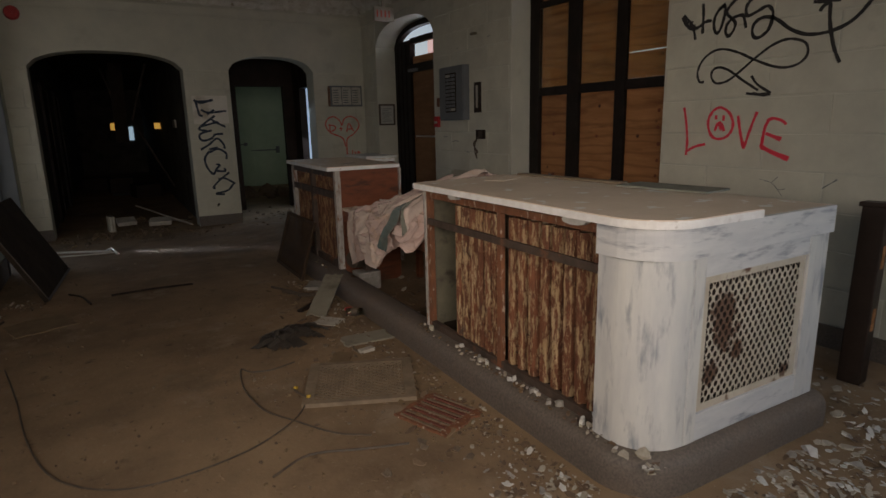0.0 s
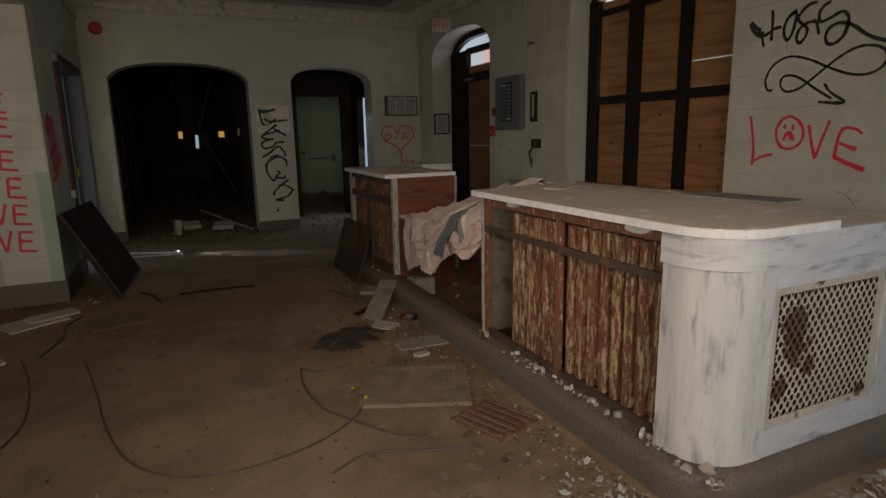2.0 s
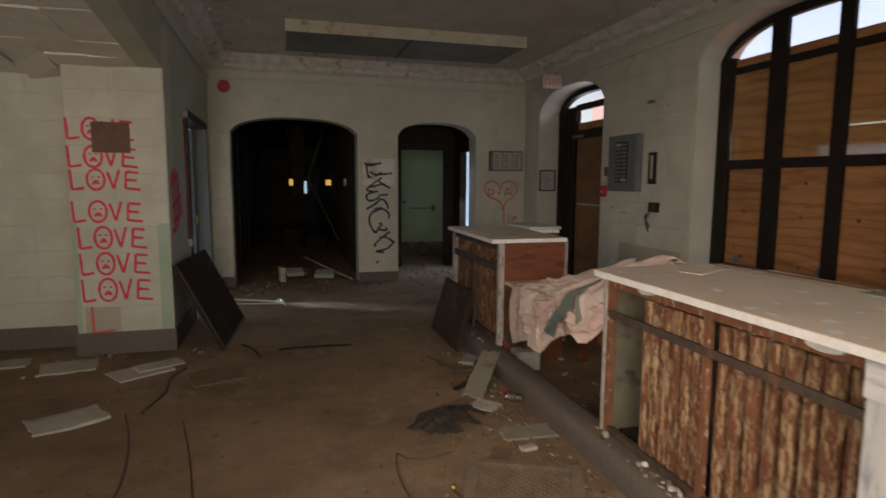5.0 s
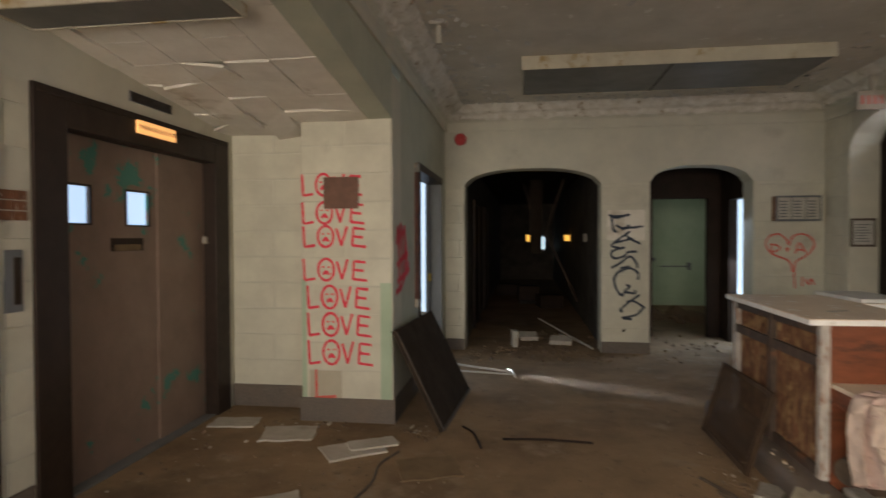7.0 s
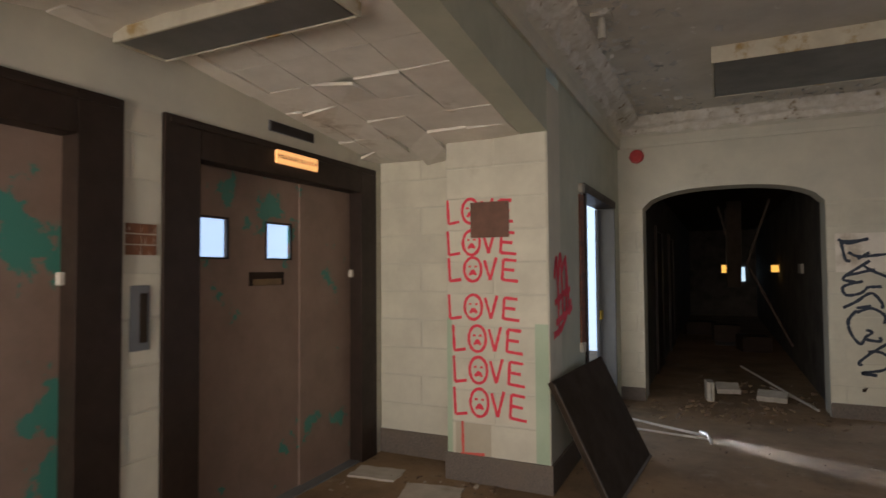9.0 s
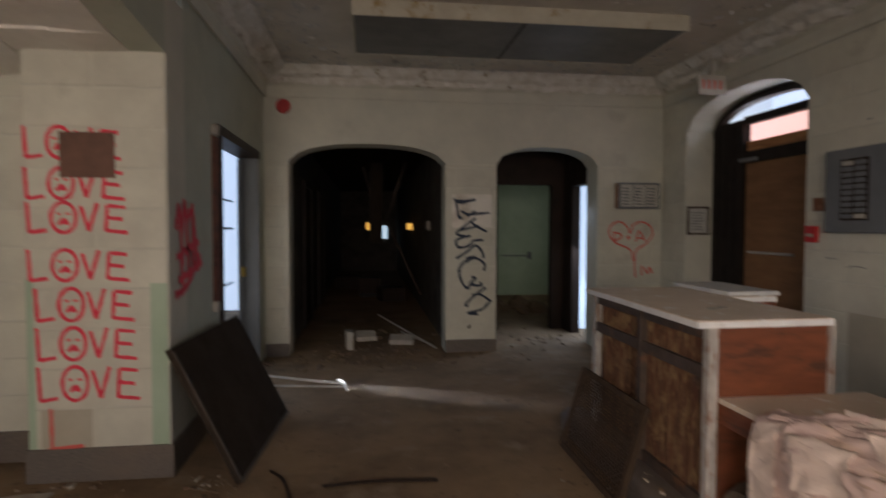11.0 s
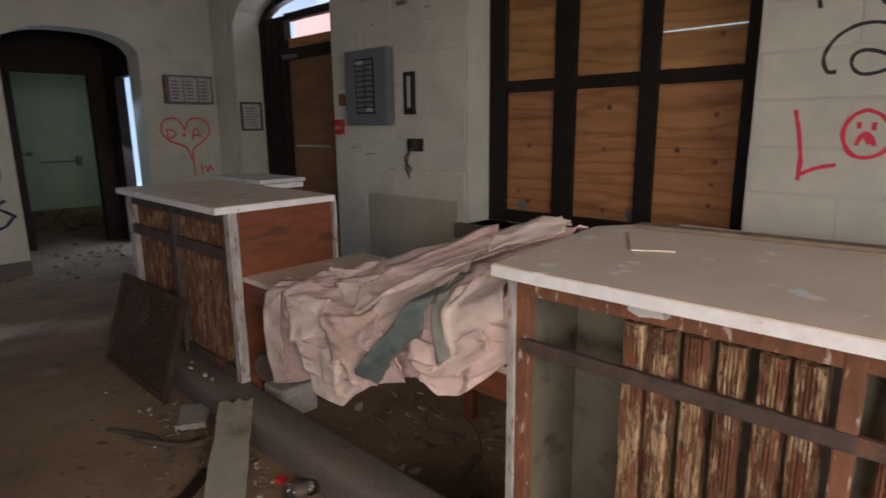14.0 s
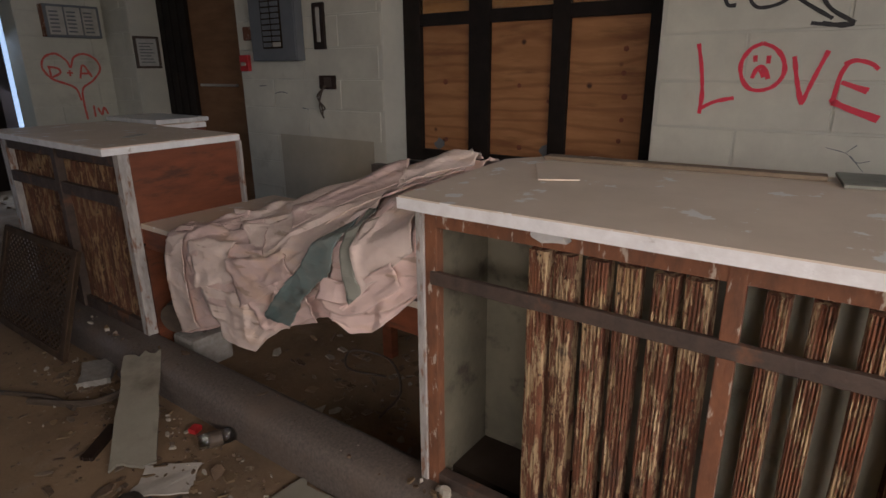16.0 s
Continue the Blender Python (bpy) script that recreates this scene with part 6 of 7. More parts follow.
for i in range(10):
    for j in range(2):
        part("breaker", boxes((EAST - 0.107, EAST - 0.0975, 6.50 + j * 0.115, 6.595 + j * 0.115, 1.575 + i * 0.044, 1.607 + i * 0.044), bevel=0.003), CHALK if (i * 7 + j * 3) % 11 == 0 else STEEL, ebox)
slot = thing("wall_slot", "narrow dark framed thermometer on the wall", "thermometer")
part("frame", boxes((EAST - 0.03, EAST, 6.07, 6.19, 1.545, 1.885), bevel=0.005), BROWN, slot)
part("gauge", boxes((EAST - 0.034, EAST - 0.03, 6.105, 6.145, 1.60, 1.85), bevel=0.002), CHALK, slot)
out = thing("outlet_box", "open electrical box with dangling wires", "outlet")
part("box", boxes((EAST - 0.03, EAST, 5.99, 6.16, 1.245, 1.35), bevel=0.005), NEARBLACK, out)
part("cover", boxes((EAST - 0.035, EAST - 0.03, 6.02, 6.10, 1.26, 1.335), bevel=0.002), IRON, out)
for k in range(3):
    bm = bmesh.new()
    tube(bm, smooth_line([(EAST - 0.035, 6.10 - 0.01 * k, 1.27), (EAST - 0.07, 6.11 + 0.02 * k, 1.19), (EAST - 0.05, 6.15 - 0.03 * k, 1.10), (EAST - 0.04, 6.12 + 0.01 * k, 1.02 + 0.03 * k)], 5), 0.006, 6)
    part("wire", bm, CABLE, out)
tagged(link("thermostat", boxes((EAST - 0.03, EAST, 6.95, 7.08, 1.64, 1.75), bevel=0.008), RUSTPOST), "small rusty thermostat beside the door", "thermostat")
fire = thing("fire_call_point", "small red fire call point", "fire alarm")
part("case", boxes((EAST - 0.04, EAST, 7.035, 7.15, 1.385, 1.52), bevel=0.006), RED, fire)
part("lever", boxes((EAST - 0.05, EAST - 0.04, 7.06, 7.125, 1.43, 1.46), bevel=0.003), CHALK, fire)
ex = thing("exit_sign", "small white exit sign hanging by the niche arch", "sign")
part("box", boxes((3.62, 3.92, 8.26, 8.32, 2.86, 3.05), bevel=0.006), CHALK, ex)
for i in range(4):
    part("letter_bar", boxes((3.655 + i * 0.06, 3.675 + i * 0.06, 8.255, 8.26, 2.91, 3.0)), SPRAYF, ex)
part("stem", boxes((3.75, 3.79, 8.27, 8.31, 3.05, 3.3), bevel=0.004), CHALK, ex)
stub = thing("ceiling_stub", "broken white ceiling fitting hanging from the ceiling", "ceiling fitting")
bm = bmesh.new()
cyl(bm, 0.03, 3.13, 3.30, 14, 0.02, m=pose(-0.50, 6.42, 0, 0, 0, 0))
part("tube", bm, CHALK, stub)
part("collar", boxes((-0.57, -0.43, 6.36, 6.48, 3.275, 3.302), bevel=0.005), CHALK, stub)
tagged(link("wall_stub", obox((0.04, 0.10, 0.03), pose(EAST - 0.02, 6.2, 2.42), 0.008), RECESS), "small stained bracket stub on the wall", "bracket")


# ---- the dark corridor ----
amb = tagged(link("corridor_sign", boxes((0.25, 0.44, 15.55, 15.6, 1.44, 1.60), bevel=0.006), AMBERFAR), "lit amber sign hanging far down the corridor", "sign")
tagged(link("corridor_sign", boxes((1.14, 1.27, 15.55, 15.6, 1.45, 1.59), bevel=0.006), AMBERFAR), "lit amber sign far down the corridor", "sign")
hang = boxes((0.32, 0.36, 15.56, 15.58, 1.60, 2.75))
link("sign_rod", hang, BROWN, amb)
pale = tagged(link("corridor_notice", boxes((1.235, 1.27, 11.9, 12.25, 1.46, 1.60), bevel=0.006), CHALK), "pale notice on the corridor wall", "notice")
tagged(link("window_2", boxes((0.78, 0.95, 22.96, 22.99, 1.10, 1.55)), FARPANE), "small bright window at the corridor end", "window", kind="structure")
# A pale panel given a dark colour, so that it looks unlit.
panel = tagged(link("hanging_panel", obox((0.24, 0.04, 1.55), pose(0.45, 14.0, 1.97, 0, 1, 8)), DARKP), "ceiling panel hanging in the corridor, coloured dark as if unlit", "panel")
for a, b in (((0.95, 13.0, 2.65), (0.62, 13.2, 1.62)), ((0.62, 13.2, 1.62), (1.18, 12.6, 0.35)), ((0.2, 14.5, 2.7), (0.35, 14.4, 2.1))):
    bm = bmesh.new()
    tube(bm, (a, b), 0.02, 6)
    tagged(link("ceiling_bar", bm, IRON), "bent ceiling bar fallen in the corridor", "bar")
for x0, y, z in ((-0.655, 11.5, 2.1), (-0.655, 14.0, 2.1)):
    t = thing("corridor_door", "dark closed door in the corridor wall", "door")
    part("door_leaf", boxes((x0, x0 + 0.02, y, y + 0.9, 0.0, z), bevel=0.004), NEARBLACK, t)
    part("frame", boxes((x0, x0 + 0.035, y - 0.08, y, 0, z + 0.08), (x0, x0 + 0.035, y + 0.9, y + 0.98, 0, z + 0.08), (x0, x0 + 0.035, y, y + 0.9, z, z + 0.08), bevel=0.004), BROWN, t)
lampc = thing("corridor_lamp", "small dead lamp on the corridor ceiling", "ceiling lamp")
bm = bmesh.new()
cyl(bm, 0.10, 2.66, 2.75, 20, 0.13, m=pose(0.35, 10.6, 0))
part("shade", bm, CHALK, lampc)
part("bulb", boxes((0.32, 0.38, 10.57, 10.63, 2.58, 2.66), bevel=0.02), CHALK, lampc)
tagged(link("floor_puddle", boxes((0.1, 0.75, 15.2, 17.6, 0.0, 0.004)), STEEL), "wet shiny patch on the corridor floor", "puddle")
# Near-black boxes: the corridor's shade is in their colour.
for x, y, w, d, h in ((0.3, 16.0, 0.5, 0.4, 0.35), (0.75, 14.6, 0.5, 0.5, 0.28), (-0.2, 17.2, 0.6, 0.4, 0.3)):
    tagged(link("broken_box", obox((w, d, h), pose(x, y, h / 2, 0, 0, 17 * x), 0.02), NEARBLACK), "broken box on the corridor floor, coloured dark as if unlit", "box")

push = thing("push_bar", "grey steel push bar on the green wall", "push bar")
part("bar", boxes((3.20, 3.84, 15.14, 15.165, 0.865, 0.895), bevel=0.006), STEEL, push)
part("end_bracket", boxes((3.80, 3.88, 15.13, 15.20, 0.80, 0.965), bevel=0.008), STEEL, push)
part("end_bracket", boxes((3.18, 3.22, 15.14, 15.20, 0.855, 0.905), bevel=0.006), STEEL, push)


# ---- things on the floor ----
def lay(name, w, d, t, x, y, rz, mat, label, category, z=0.0, rx=0.0, ry=0.0, bend=0.0):
    """A thin board or tile lying on the floor, with ragged edges."""
    bm = bmesh.new()
    k, rr = 7, random.Random(int(abs(x * 91 + y * 37) * 10))
    per = []
    for i in range(k):
        per.append((-w / 2 + w * i / k + rr.uniform(-.1, .1) * w / k, -d / 2 + rr.uniform(-.01, .015) * d * 3))
    for i in range(k):
        per.append((w / 2 + rr.uniform(-.015, .01) * w * 2, -d / 2 + d * i / k + rr.uniform(-.1, .1) * d / k))
    for i in range(k):
        per.append((w / 2 - w * i / k + rr.uniform(-.1, .1) * w / k, d / 2 + rr.uniform(-.015, .01) * d * 3))
    for i in range(k):
        per.append((-w / 2 + rr.uniform(-.01, .015) * w * 2, d / 2 - d * i / k + rr.uniform(-.1, .1) * d / k))
    a = [bm.verts.new((*p, bend * (p[0] / w) ** 2)) for p in per]
    b = [bm.verts.new((*p, t + bend * (p[0] / w) ** 2)) for p in per]
    n = len(per)
    bm.faces.new(a[::-1])
    bm.faces.new(b)
    for i in range(n):
        bm.faces.new((a[i], a[(i + 1) % n], b[(i + 1) % n], b[i]))
    ob = link(name, bm, mat)
    ob.matrix_world = pose(x, y, z, rx, ry, rz)
    return tagged(ob, label, category)


lay("ceiling_tile", 0.42, 0.30, 0.014, -1.27, 4.80, 30, CHALK, "pale fallen ceiling tile on the floor", "ceiling tile", bend=0.05)
lay("ceiling_tile", 0.42, 0.32, 0.014, -1.64, 6.02, 12, CHALK, "pale fallen ceiling tile on the floor", "ceiling tile")
lay("ceiling_tile", 0.44, 0.30, 0.014, -1.04, 5.75, 35, CHALK, "broken pale ceiling tile on the floor", "ceiling tile")
lay("ceiling_tile", 0.36, 0.16, 0.014, -0.92, 5.84, 28, CHALK, "broken pale ceiling tile resting on another", "ceiling tile", z=0.016, rx=3)
lay("ceiling_tile", 0.38, 0.24, 0.014, -2.20, 6.22, 8, CHALK, "pale fallen ceiling tile by the elevator", "ceiling tile")
lay("cardboard_sheet", 0.40, 0.36, 0.008, -0.44, 5.50, 20, CARD, "flat brown cardboard on the floor", "cardboard")
lay("broken_board", 0.155, 0.64, 0.012, 1.56, 4.79, -33, BOARD, "grey-green broken board leaning on the plinth", "board", z=0.086, rx=14.5)
lay("broken_board", 0.18, 0.33, 0.012, 1.545, 3.90, 88, BOARD, "grey-green broken board on the floor", "board")
lay("wood_chip", 0.05, 0.22, 0.015, 1.40, 4.79, -52, BROWN, "dark wood offcut on the floor", "wood")
lay("paper_scrap", 0.16, 0.20, 0.006, 1.43, 4.37, 40, CHALK, "pale torn paper scrap on the floor", "paper", bend=0.03)
lay("wood_chip", 0.10, 0.05, 0.02, 1.46, 3.69, 10, CHALK, "yellowish wood chip on the floor", "wood")
lay("broken_board", 0.30, 0.34, 0.012, 1.45, 2.72, 20, RUSTPOST, "red ribbed mat piece on the floor", "mat")
for i in range(11):
    lay("mat_rib", 0.012, 0.26, 0.006, 1.325 + 0.0245 * i, 2.68 + 0.009 * i, 20 + (i % 3) * 2, MATRED if i % 2 else LITTER, "torn stripe of a red and white ribbed mat", "mat strip", z=0.0125)
lay("broken_tile", 0.16, 0.12, 0.012, 1.28, 3.66, 60, CARD, "brown broken tile on the floor", "tile")
lay("white_block", 0.26, 0.20, 0.06, 0.26, 10.45, 8, CHALK, "white fallen tile block in the arch", "tile", z=0.03, rx=16)
lay("white_block", 0.30, 0.20, 0.06, 0.72, 10.15, -8, CHALK, "white fallen tile block in the arch", "tile", z=0.03, rx=14)
lay("white_block", 0.08, 0.22, 0.22, 0.06, 9.95, 8, CHALK, "white broken bracket in the arch", "tile")
lay("plaster_lump", 0.22, 0.14, 0.03, 1.64, 5.35, 60, FLAKE, "white plaster lump by the plinth", "plaster", bend=0.02)

# black plastic heap
bm = bmesh.new()
bmesh.ops.create_grid(bm, x_segments=26, y_segments=18, size=0.5)
for v in bm.verts:
    x, y = v.co.x * 0.62, v.co.y * 0.40
    r = max(0.0, 1 - ((x / 0.31) ** 2 + (y / 0.20) ** 2))
    v.co = Vector((x * (1 + 0.25 * noise.noise(Vector((x * 7, y * 7, 2)))), y * (1 + 0.3 * noise.noise(Vector((x * 6, y * 6, 5)))), 0.003 + 0.07 * r * (0.6 + 0.9 * abs(noise.noise(Vector((x * 13, y * 13, 1)))))))
gone = [f for f in bm.faces if (f.calc_center_median().x / 0.31) ** 2 + (f.calc_center_median().y / 0.20) ** 2 > 0.75 + 0.8 * noise.noise(f.calc_center_median() * 9)]
bmesh.ops.delete(bm, geom=gone, context="FACES")
bm.transform(pose(1.10, 4.20, 0, 0, 0, 28))
ob = link("plastic_sheet", bm, BLACKFILM)
ob.modifiers.new("thickness", "SOLIDIFY").thickness = 0.003
tagged(ob, "crumpled black plastic sheet on the floor", "plastic sheet")

# grille lying on the floor, and one leaning on the far counter
g = thing("floor_grille", "dusty pierced metal grille lying on the floor", "grille")
bm = pierced(0.60, 0.50, 0.046, 0.0185, 0.0165, 0.0092, 0.03)
bm.transform(pose(0, 0, 0, 90))
bm.transform(pose(1.07, 3.61, 0.033, 1.5, 0, -23))
tagged(part("sheet", bm, DUSTYGRILLE, g), kind="stuff")
bm = boxes((0, 0.60, -0.50, -0.48, 0, 0.032), (0, 0.60, -0.02, 0, 0, 0.032), (0, 0.02, -0.48, -0.02, 0, 0.032), (0.58, 0.60, -0.48, -0.02, 0, 0.032), bevel=0.002)
bm.transform(pose(1.07, 3.61, 0.002, 1.5, 0, -23))
part("rim", bm, DUSTYGRILLE, g)
g2 = thing("leaning_grille", "dark pierced metal grille leaning against the counter", "grille")
LEAN = pose(1.60, 5.60, 0.015, 0, 17, 0) @ pose(0, 0, 0, 0, 0, 90)
bm = lattice(0.92, 0.56, 0.050, 0.010)
bm.transform(LEAN)
tagged(part("sheet", bm, DARKGRILLE, g2), kind="stuff")
bm = boxes((0, 0.92, -0.012, 0.014, 0, 0.035), (0, 0.92, -0.012, 0.014, 0.53, 0.56), (0, 0.05, -0.012, 0.014, 0.035, 0.53), (0.88, 0.92, -0.012, 0.014, 0.035, 0.53), bevel=0.003)
bm.transform(LEAN)
part("rim", bm, DARKGRILLE, g2)

# dark board leaning on the side wall
bl, br, tl = Vector((-0.465, 6.19, 0.0)), Vector((-0.375, 7.45, 0.0)), Vector((-0.862, 6.17, 0.79))
ux, uz = (br - bl).normalized(), (tl - bl).normalized()
un = ux.cross(uz).normalized()
uz = un.cross(ux).normalized()
m = Matrix((ux, un, uz)).transposed().to_4x4()
m.translation = bl
lb = thing("leaning_board", "dark grey door panel leaning against the wall", "board")
bm = boxes((0, 1.28, -0.002, 0.034, 0.002, 0.885), bevel=0.004)
bm.transform(m)
part("panel", bm, DARKP, lb)
bm = boxes((0.0, 1.28, 0.0342, 0.040, 0.0, 0.02), (0.0, 0.02, 0.0342, 0.040, 0.02, 0.865), bevel=0.002)
bm.transform(m)
part("edging", bm, CABLE, lb)

# newel post by the east wall
post = thing("newel_post", "dark stained wooden post with two bare mortices", "post", m=pose(3.56, 1.84, 0, 0, 3, 8))
part("shaft", boxes((-0.055, 0.055, -0.055, 0.055, 0.0, 0.96), bevel=0.006), BROWN, post)
part("cap", boxes((-0.068, 0.068, -0.068, 0.068, 0.96, 0.985), bevel=0.006), BROWN, post)
for z in (0.36, 0.70):
    part("mortice", boxes((-0.02, 0.02, -0.0585, -0.054, z - 0.06, z + 0.06), bevel=0.001), PLY, post, "bare orange wood mortice")

# glass bottle and red cap
bot = thing("glass_bottle", "small clear glass bottle lying in the debris", "bottle", m=pose(1.60, 4.44, 0.03, 90, 0, 62))
bm = bmesh.new()
prev = None
for r, z in ((0.0, 0.0), (0.028, 0.002), (0.030, 0.02), (0.030, 0.11), (0.024, 0.135), (0.012, 0.155), (0.011, 0.175), (0.014, 0.178), (0.014, 0.188), (0.009, 0.19)):
    ring = [bm.verts.new((max(r, 0.0005) * math.cos(a * math.tau / 18), max(r, 0.0005) * math.sin(a * math.tau / 18), z)) for a in range(18)]
    if prev:
        for i in range(18):
            bm.faces.new((prev[i], prev[(i + 1) % 18], ring[(i + 1) % 18], ring[i]))
    prev = ring
part("body", bm, GLASS, bot, smooth=True)
bm = bmesh.new()
cyl(bm, 0.0315, 0.04, 0.09, 18)
part("paper_label", bm, CABLE, bot, "grey worn label")
lay("red_scrap", 0.04, 0.035, 0.02, 1.66, 4.56, 20, RED, "small red plastic scrap", "scrap")

# cables and sticks
def cable(pts, r, mat, label, category="cable"):
    bm = bmesh.new()
    tube(bm, smooth_line(pts, 6), r, 7)
    return tagged(link("cable" if category == "cable" else category, bm, mat), label, category)


cable([(-0.55, 4.6, 0.009), (-0.43, 4.04, 0.009), (-0.33, 3.5, 0.009), (-0.2, 3.1, 0.009), (0.0, 2.88, 0.009), (0.24, 2.82, 0.009), (0.56, 2.88, 0.009), (0.80, 3.03, 0.012), (0.93, 3.2, 0.02)], 0.0045, CABLE, "black cable looping over the dirty floor")
cable([(0.93, 3.2, 0.02), (0.89, 3.32, 0.03), (0.92, 3.40, 0.012)], 0.007, CABLE, "frayed black cable end on the floor")
for x, y in ((0.90, 3.34), (0.93, 3.20)):
    tagged(link("wire_cap", obox((0.03, 0.016, 0.016), pose(x, y, 0.035, 0, 20, 50), 0.005), YELLOW), "small yellow wire cap", "wire cap")
cable([(1.01, 3.76, 0.006), (0.865, 3.72, 0.006), (0.75, 3.75, 0.006), (0.70, 3.82, 0.006), (0.665, 3.55, 0.006), (0.70, 3.24, 0.006), (0.80, 3.05, 0.006), (0.94, 2.82, 0.006), (1.08, 2.71, 0.006)], 0.005, CABLE, "thin black wire on the floor")
cable([(-0.94, 4.83, 0.006), (-0.81, 4.36, 0.006), (-0.73, 3.84, 0.006), (-0.76, 3.55, 0.006), (-0.88, 3.25, 0.006)], 0.006, CABLE, "black cable on the dirty floor")
cable([(1.2, 2.55, 0.006), (1.0, 2.62, 0.006), (0.78, 2.70, 0.006), (0.6, 2.62, 0.006)], 0.006, CABLE, "thin black wire on the floor")
cable([(-0.84, 4.81, 0.008), (-0.76, 5.2, 0.008), (-0.78, 5.5, 0.008), (-0.70, 5.75, 0.008)], 0.009, CABLE, "black cable by the fallen tiles")
cable([(-1.6, 4.6, 0.008), (-1.9, 4.75, 0.008), (-2.2, 4.5, 0.008)], 0.009, CABLE, "black cable in the lobby")
cable([(1.35, 5.35, 0.012), (1.50, 5.10, 0.017), (1.66, 5.08, 0.03), (1.70, 5.25, 0.02)], 0.016, CABLE, "black rubber hose by the plinth")
cable([(1.30, 5.55, 0.012), (1.42, 5.30, 0.012), (1.44, 5.12, 0.012)], 0.011, CABLE, "black rubber hose by the plinth")
cable([(2.15, 4.0, 0.01), (2.35, 4.05, 0.02), (2.50, 4.25, 0.05), (2.45, 4.45, 0.06), (2.35, 4.38, 0.03), (2.42, 4.2, 0.01)], 0.006, CABLE, "thin black wire behind the plinth")
cable([(0.03, 6.10, 0.01), (0.35, 6.13, 0.01), (0.70, 6.10, 0.01)], 0.010, BROWN, "dark stick on the floor", "stick")
cable([(-0.30, 6.35, 0.01), (-0.20, 6.2, 0.01), (-0.12, 5.9, 0.01)], 0.009, BROWN, "bent dark stick on the floor", "stick")
cable([(0.45, 11.6, 0.16), (0.80, 10.6, 0.09), (1.12, 9.75, 0.02)], 0.014, CHALK, "pale pole lying in the arch", "pole")
cable([(0.75, 10.9, 0.02), (1.0, 10.2, 0.02), (1.1, 9.9, 0.02)], 0.012, CHALK, "pale pole lying in the arch", "pole")
cable([(-0.75, 8.68, 0.012), (-0.3, 8.45, 0.012), (0.05, 8.28, 0.015)], 0.014, CHALK, "pale strip on the floor by the side door", "strip")
cable([(-0.70, 8.30, 0.012), (-0.2, 8.22, 0.012), (0.10, 8.18, 0.012)], 0.011, CHALK, "pale strip on the floor by the side door", "strip")
cable([(0.0, 8.42, 0.01), (0.06, 8.20, 0.05), (0.10, 8.05, 0.012)], 0.013, CHALK, "pale strip on the floor by the side door", "strip")
cable([(3.0, 1.75, 0.012), (3.3, 1.95, 0.012), (3.75, 2.3, 0.012)], 0.010, CABLE, "black cable behind the counter")
lay("rag", 0.34, 0.20, 0.03, 4.02, 4.55, 82, CABLE, "dark rag on the window sill", "rag", z=0.701, bend=0.02)


# ---- rubble and flakes ----
def chips(name, spots, n, lo, hi, mats, label, seed, flat=0.25):
    """Loose angular crumbs scattered round the spots (x, y, sx, sy, weight)."""
    rr = random.Random(seed)
    verts, faces, mi = [], [], []
    tot = sum(s[4] for s in spots)
    for _ in range(n):
        q = rr.random() * tot
        for s in spots:
            q -= s[4]
            if q <= 0:
                break
        x, y = rr.gauss(s[0], s[2]), rr.gauss(s[1], s[3])
        z0 = 0.0
        if 1.68 < x < 1.93 and 1.6 < y < 6.9 and not 1.74 < x < 1.87:
            continue
        if 1.70 < x < 1.88 and 1.65 < y < 6.86:
            z0 = 0.167
            if 3.55 < y < 5.15 and rr.random() < 0.75:
                continue
            if y > 5.15 or y < 3.55:
                if x > 1.82:
                    continue
        if x > EAST - 0.05 or (x < LEFT + 0.05 and y > PIL - 0.05) or (1.99 < x < 2.95 and 1.6 < y < 3.55):
            continue
        if x < LIFT + 0.05:
            continue
        r = lo + (hi - lo) * rr.random() ** 2.2
        k, h, a0 = rr.choice((4, 5, 6, 7, 8)), r * flat * rr.uniform(0.5, 1.6), rr.random() * 6
        tilt = rr.uniform(-0.35, 0.35), rr.uniform(-0.35, 0.35)
        b = len(verts)
        long, cut = rr.uniform(0.35, 1.0), rr.random() * 6
        ring = []
        for i in range(k):
            q, f = a0 + i * math.tau / k, rr.uniform(0.5, 1.0)
            u, v = r * f * math.cos(q), r * f * long * math.sin(q)
            ring.append((u * math.cos(cut) - v * math.sin(cut), u * math.sin(cut) + v * math.cos(cut)))
        zs = [p[0] * tilt[0] + p[1] * tilt[1] for p in ring]
        low = min(zs)
        for lev in (0.0, h):
            for p, zz in zip(ring, zs):
                f = 0.85 if lev else 1.0
                verts.append((x + p[0] * f, y + p[1] * f, z0 + zz - low + lev))
        faces.append([b + k + i for i in range(k)])
        for i in range(k):
            faces.append([b + i, b + (i + 1) % k, b + k + (i + 1) % k, b + k + i])
        mm = rr.randrange(len(mats))
        mi += [mm] * (k + 1)
    me = bpy.data.meshes.new(name)
    me.from_pydata(verts, [], faces)
    for q in mats:
        me.materials.append(q)
    me.polygons.foreach_set("material_index", mi)
    ob = new(name, me)
    return tagged(ob, label, "debris", kind="stuff")


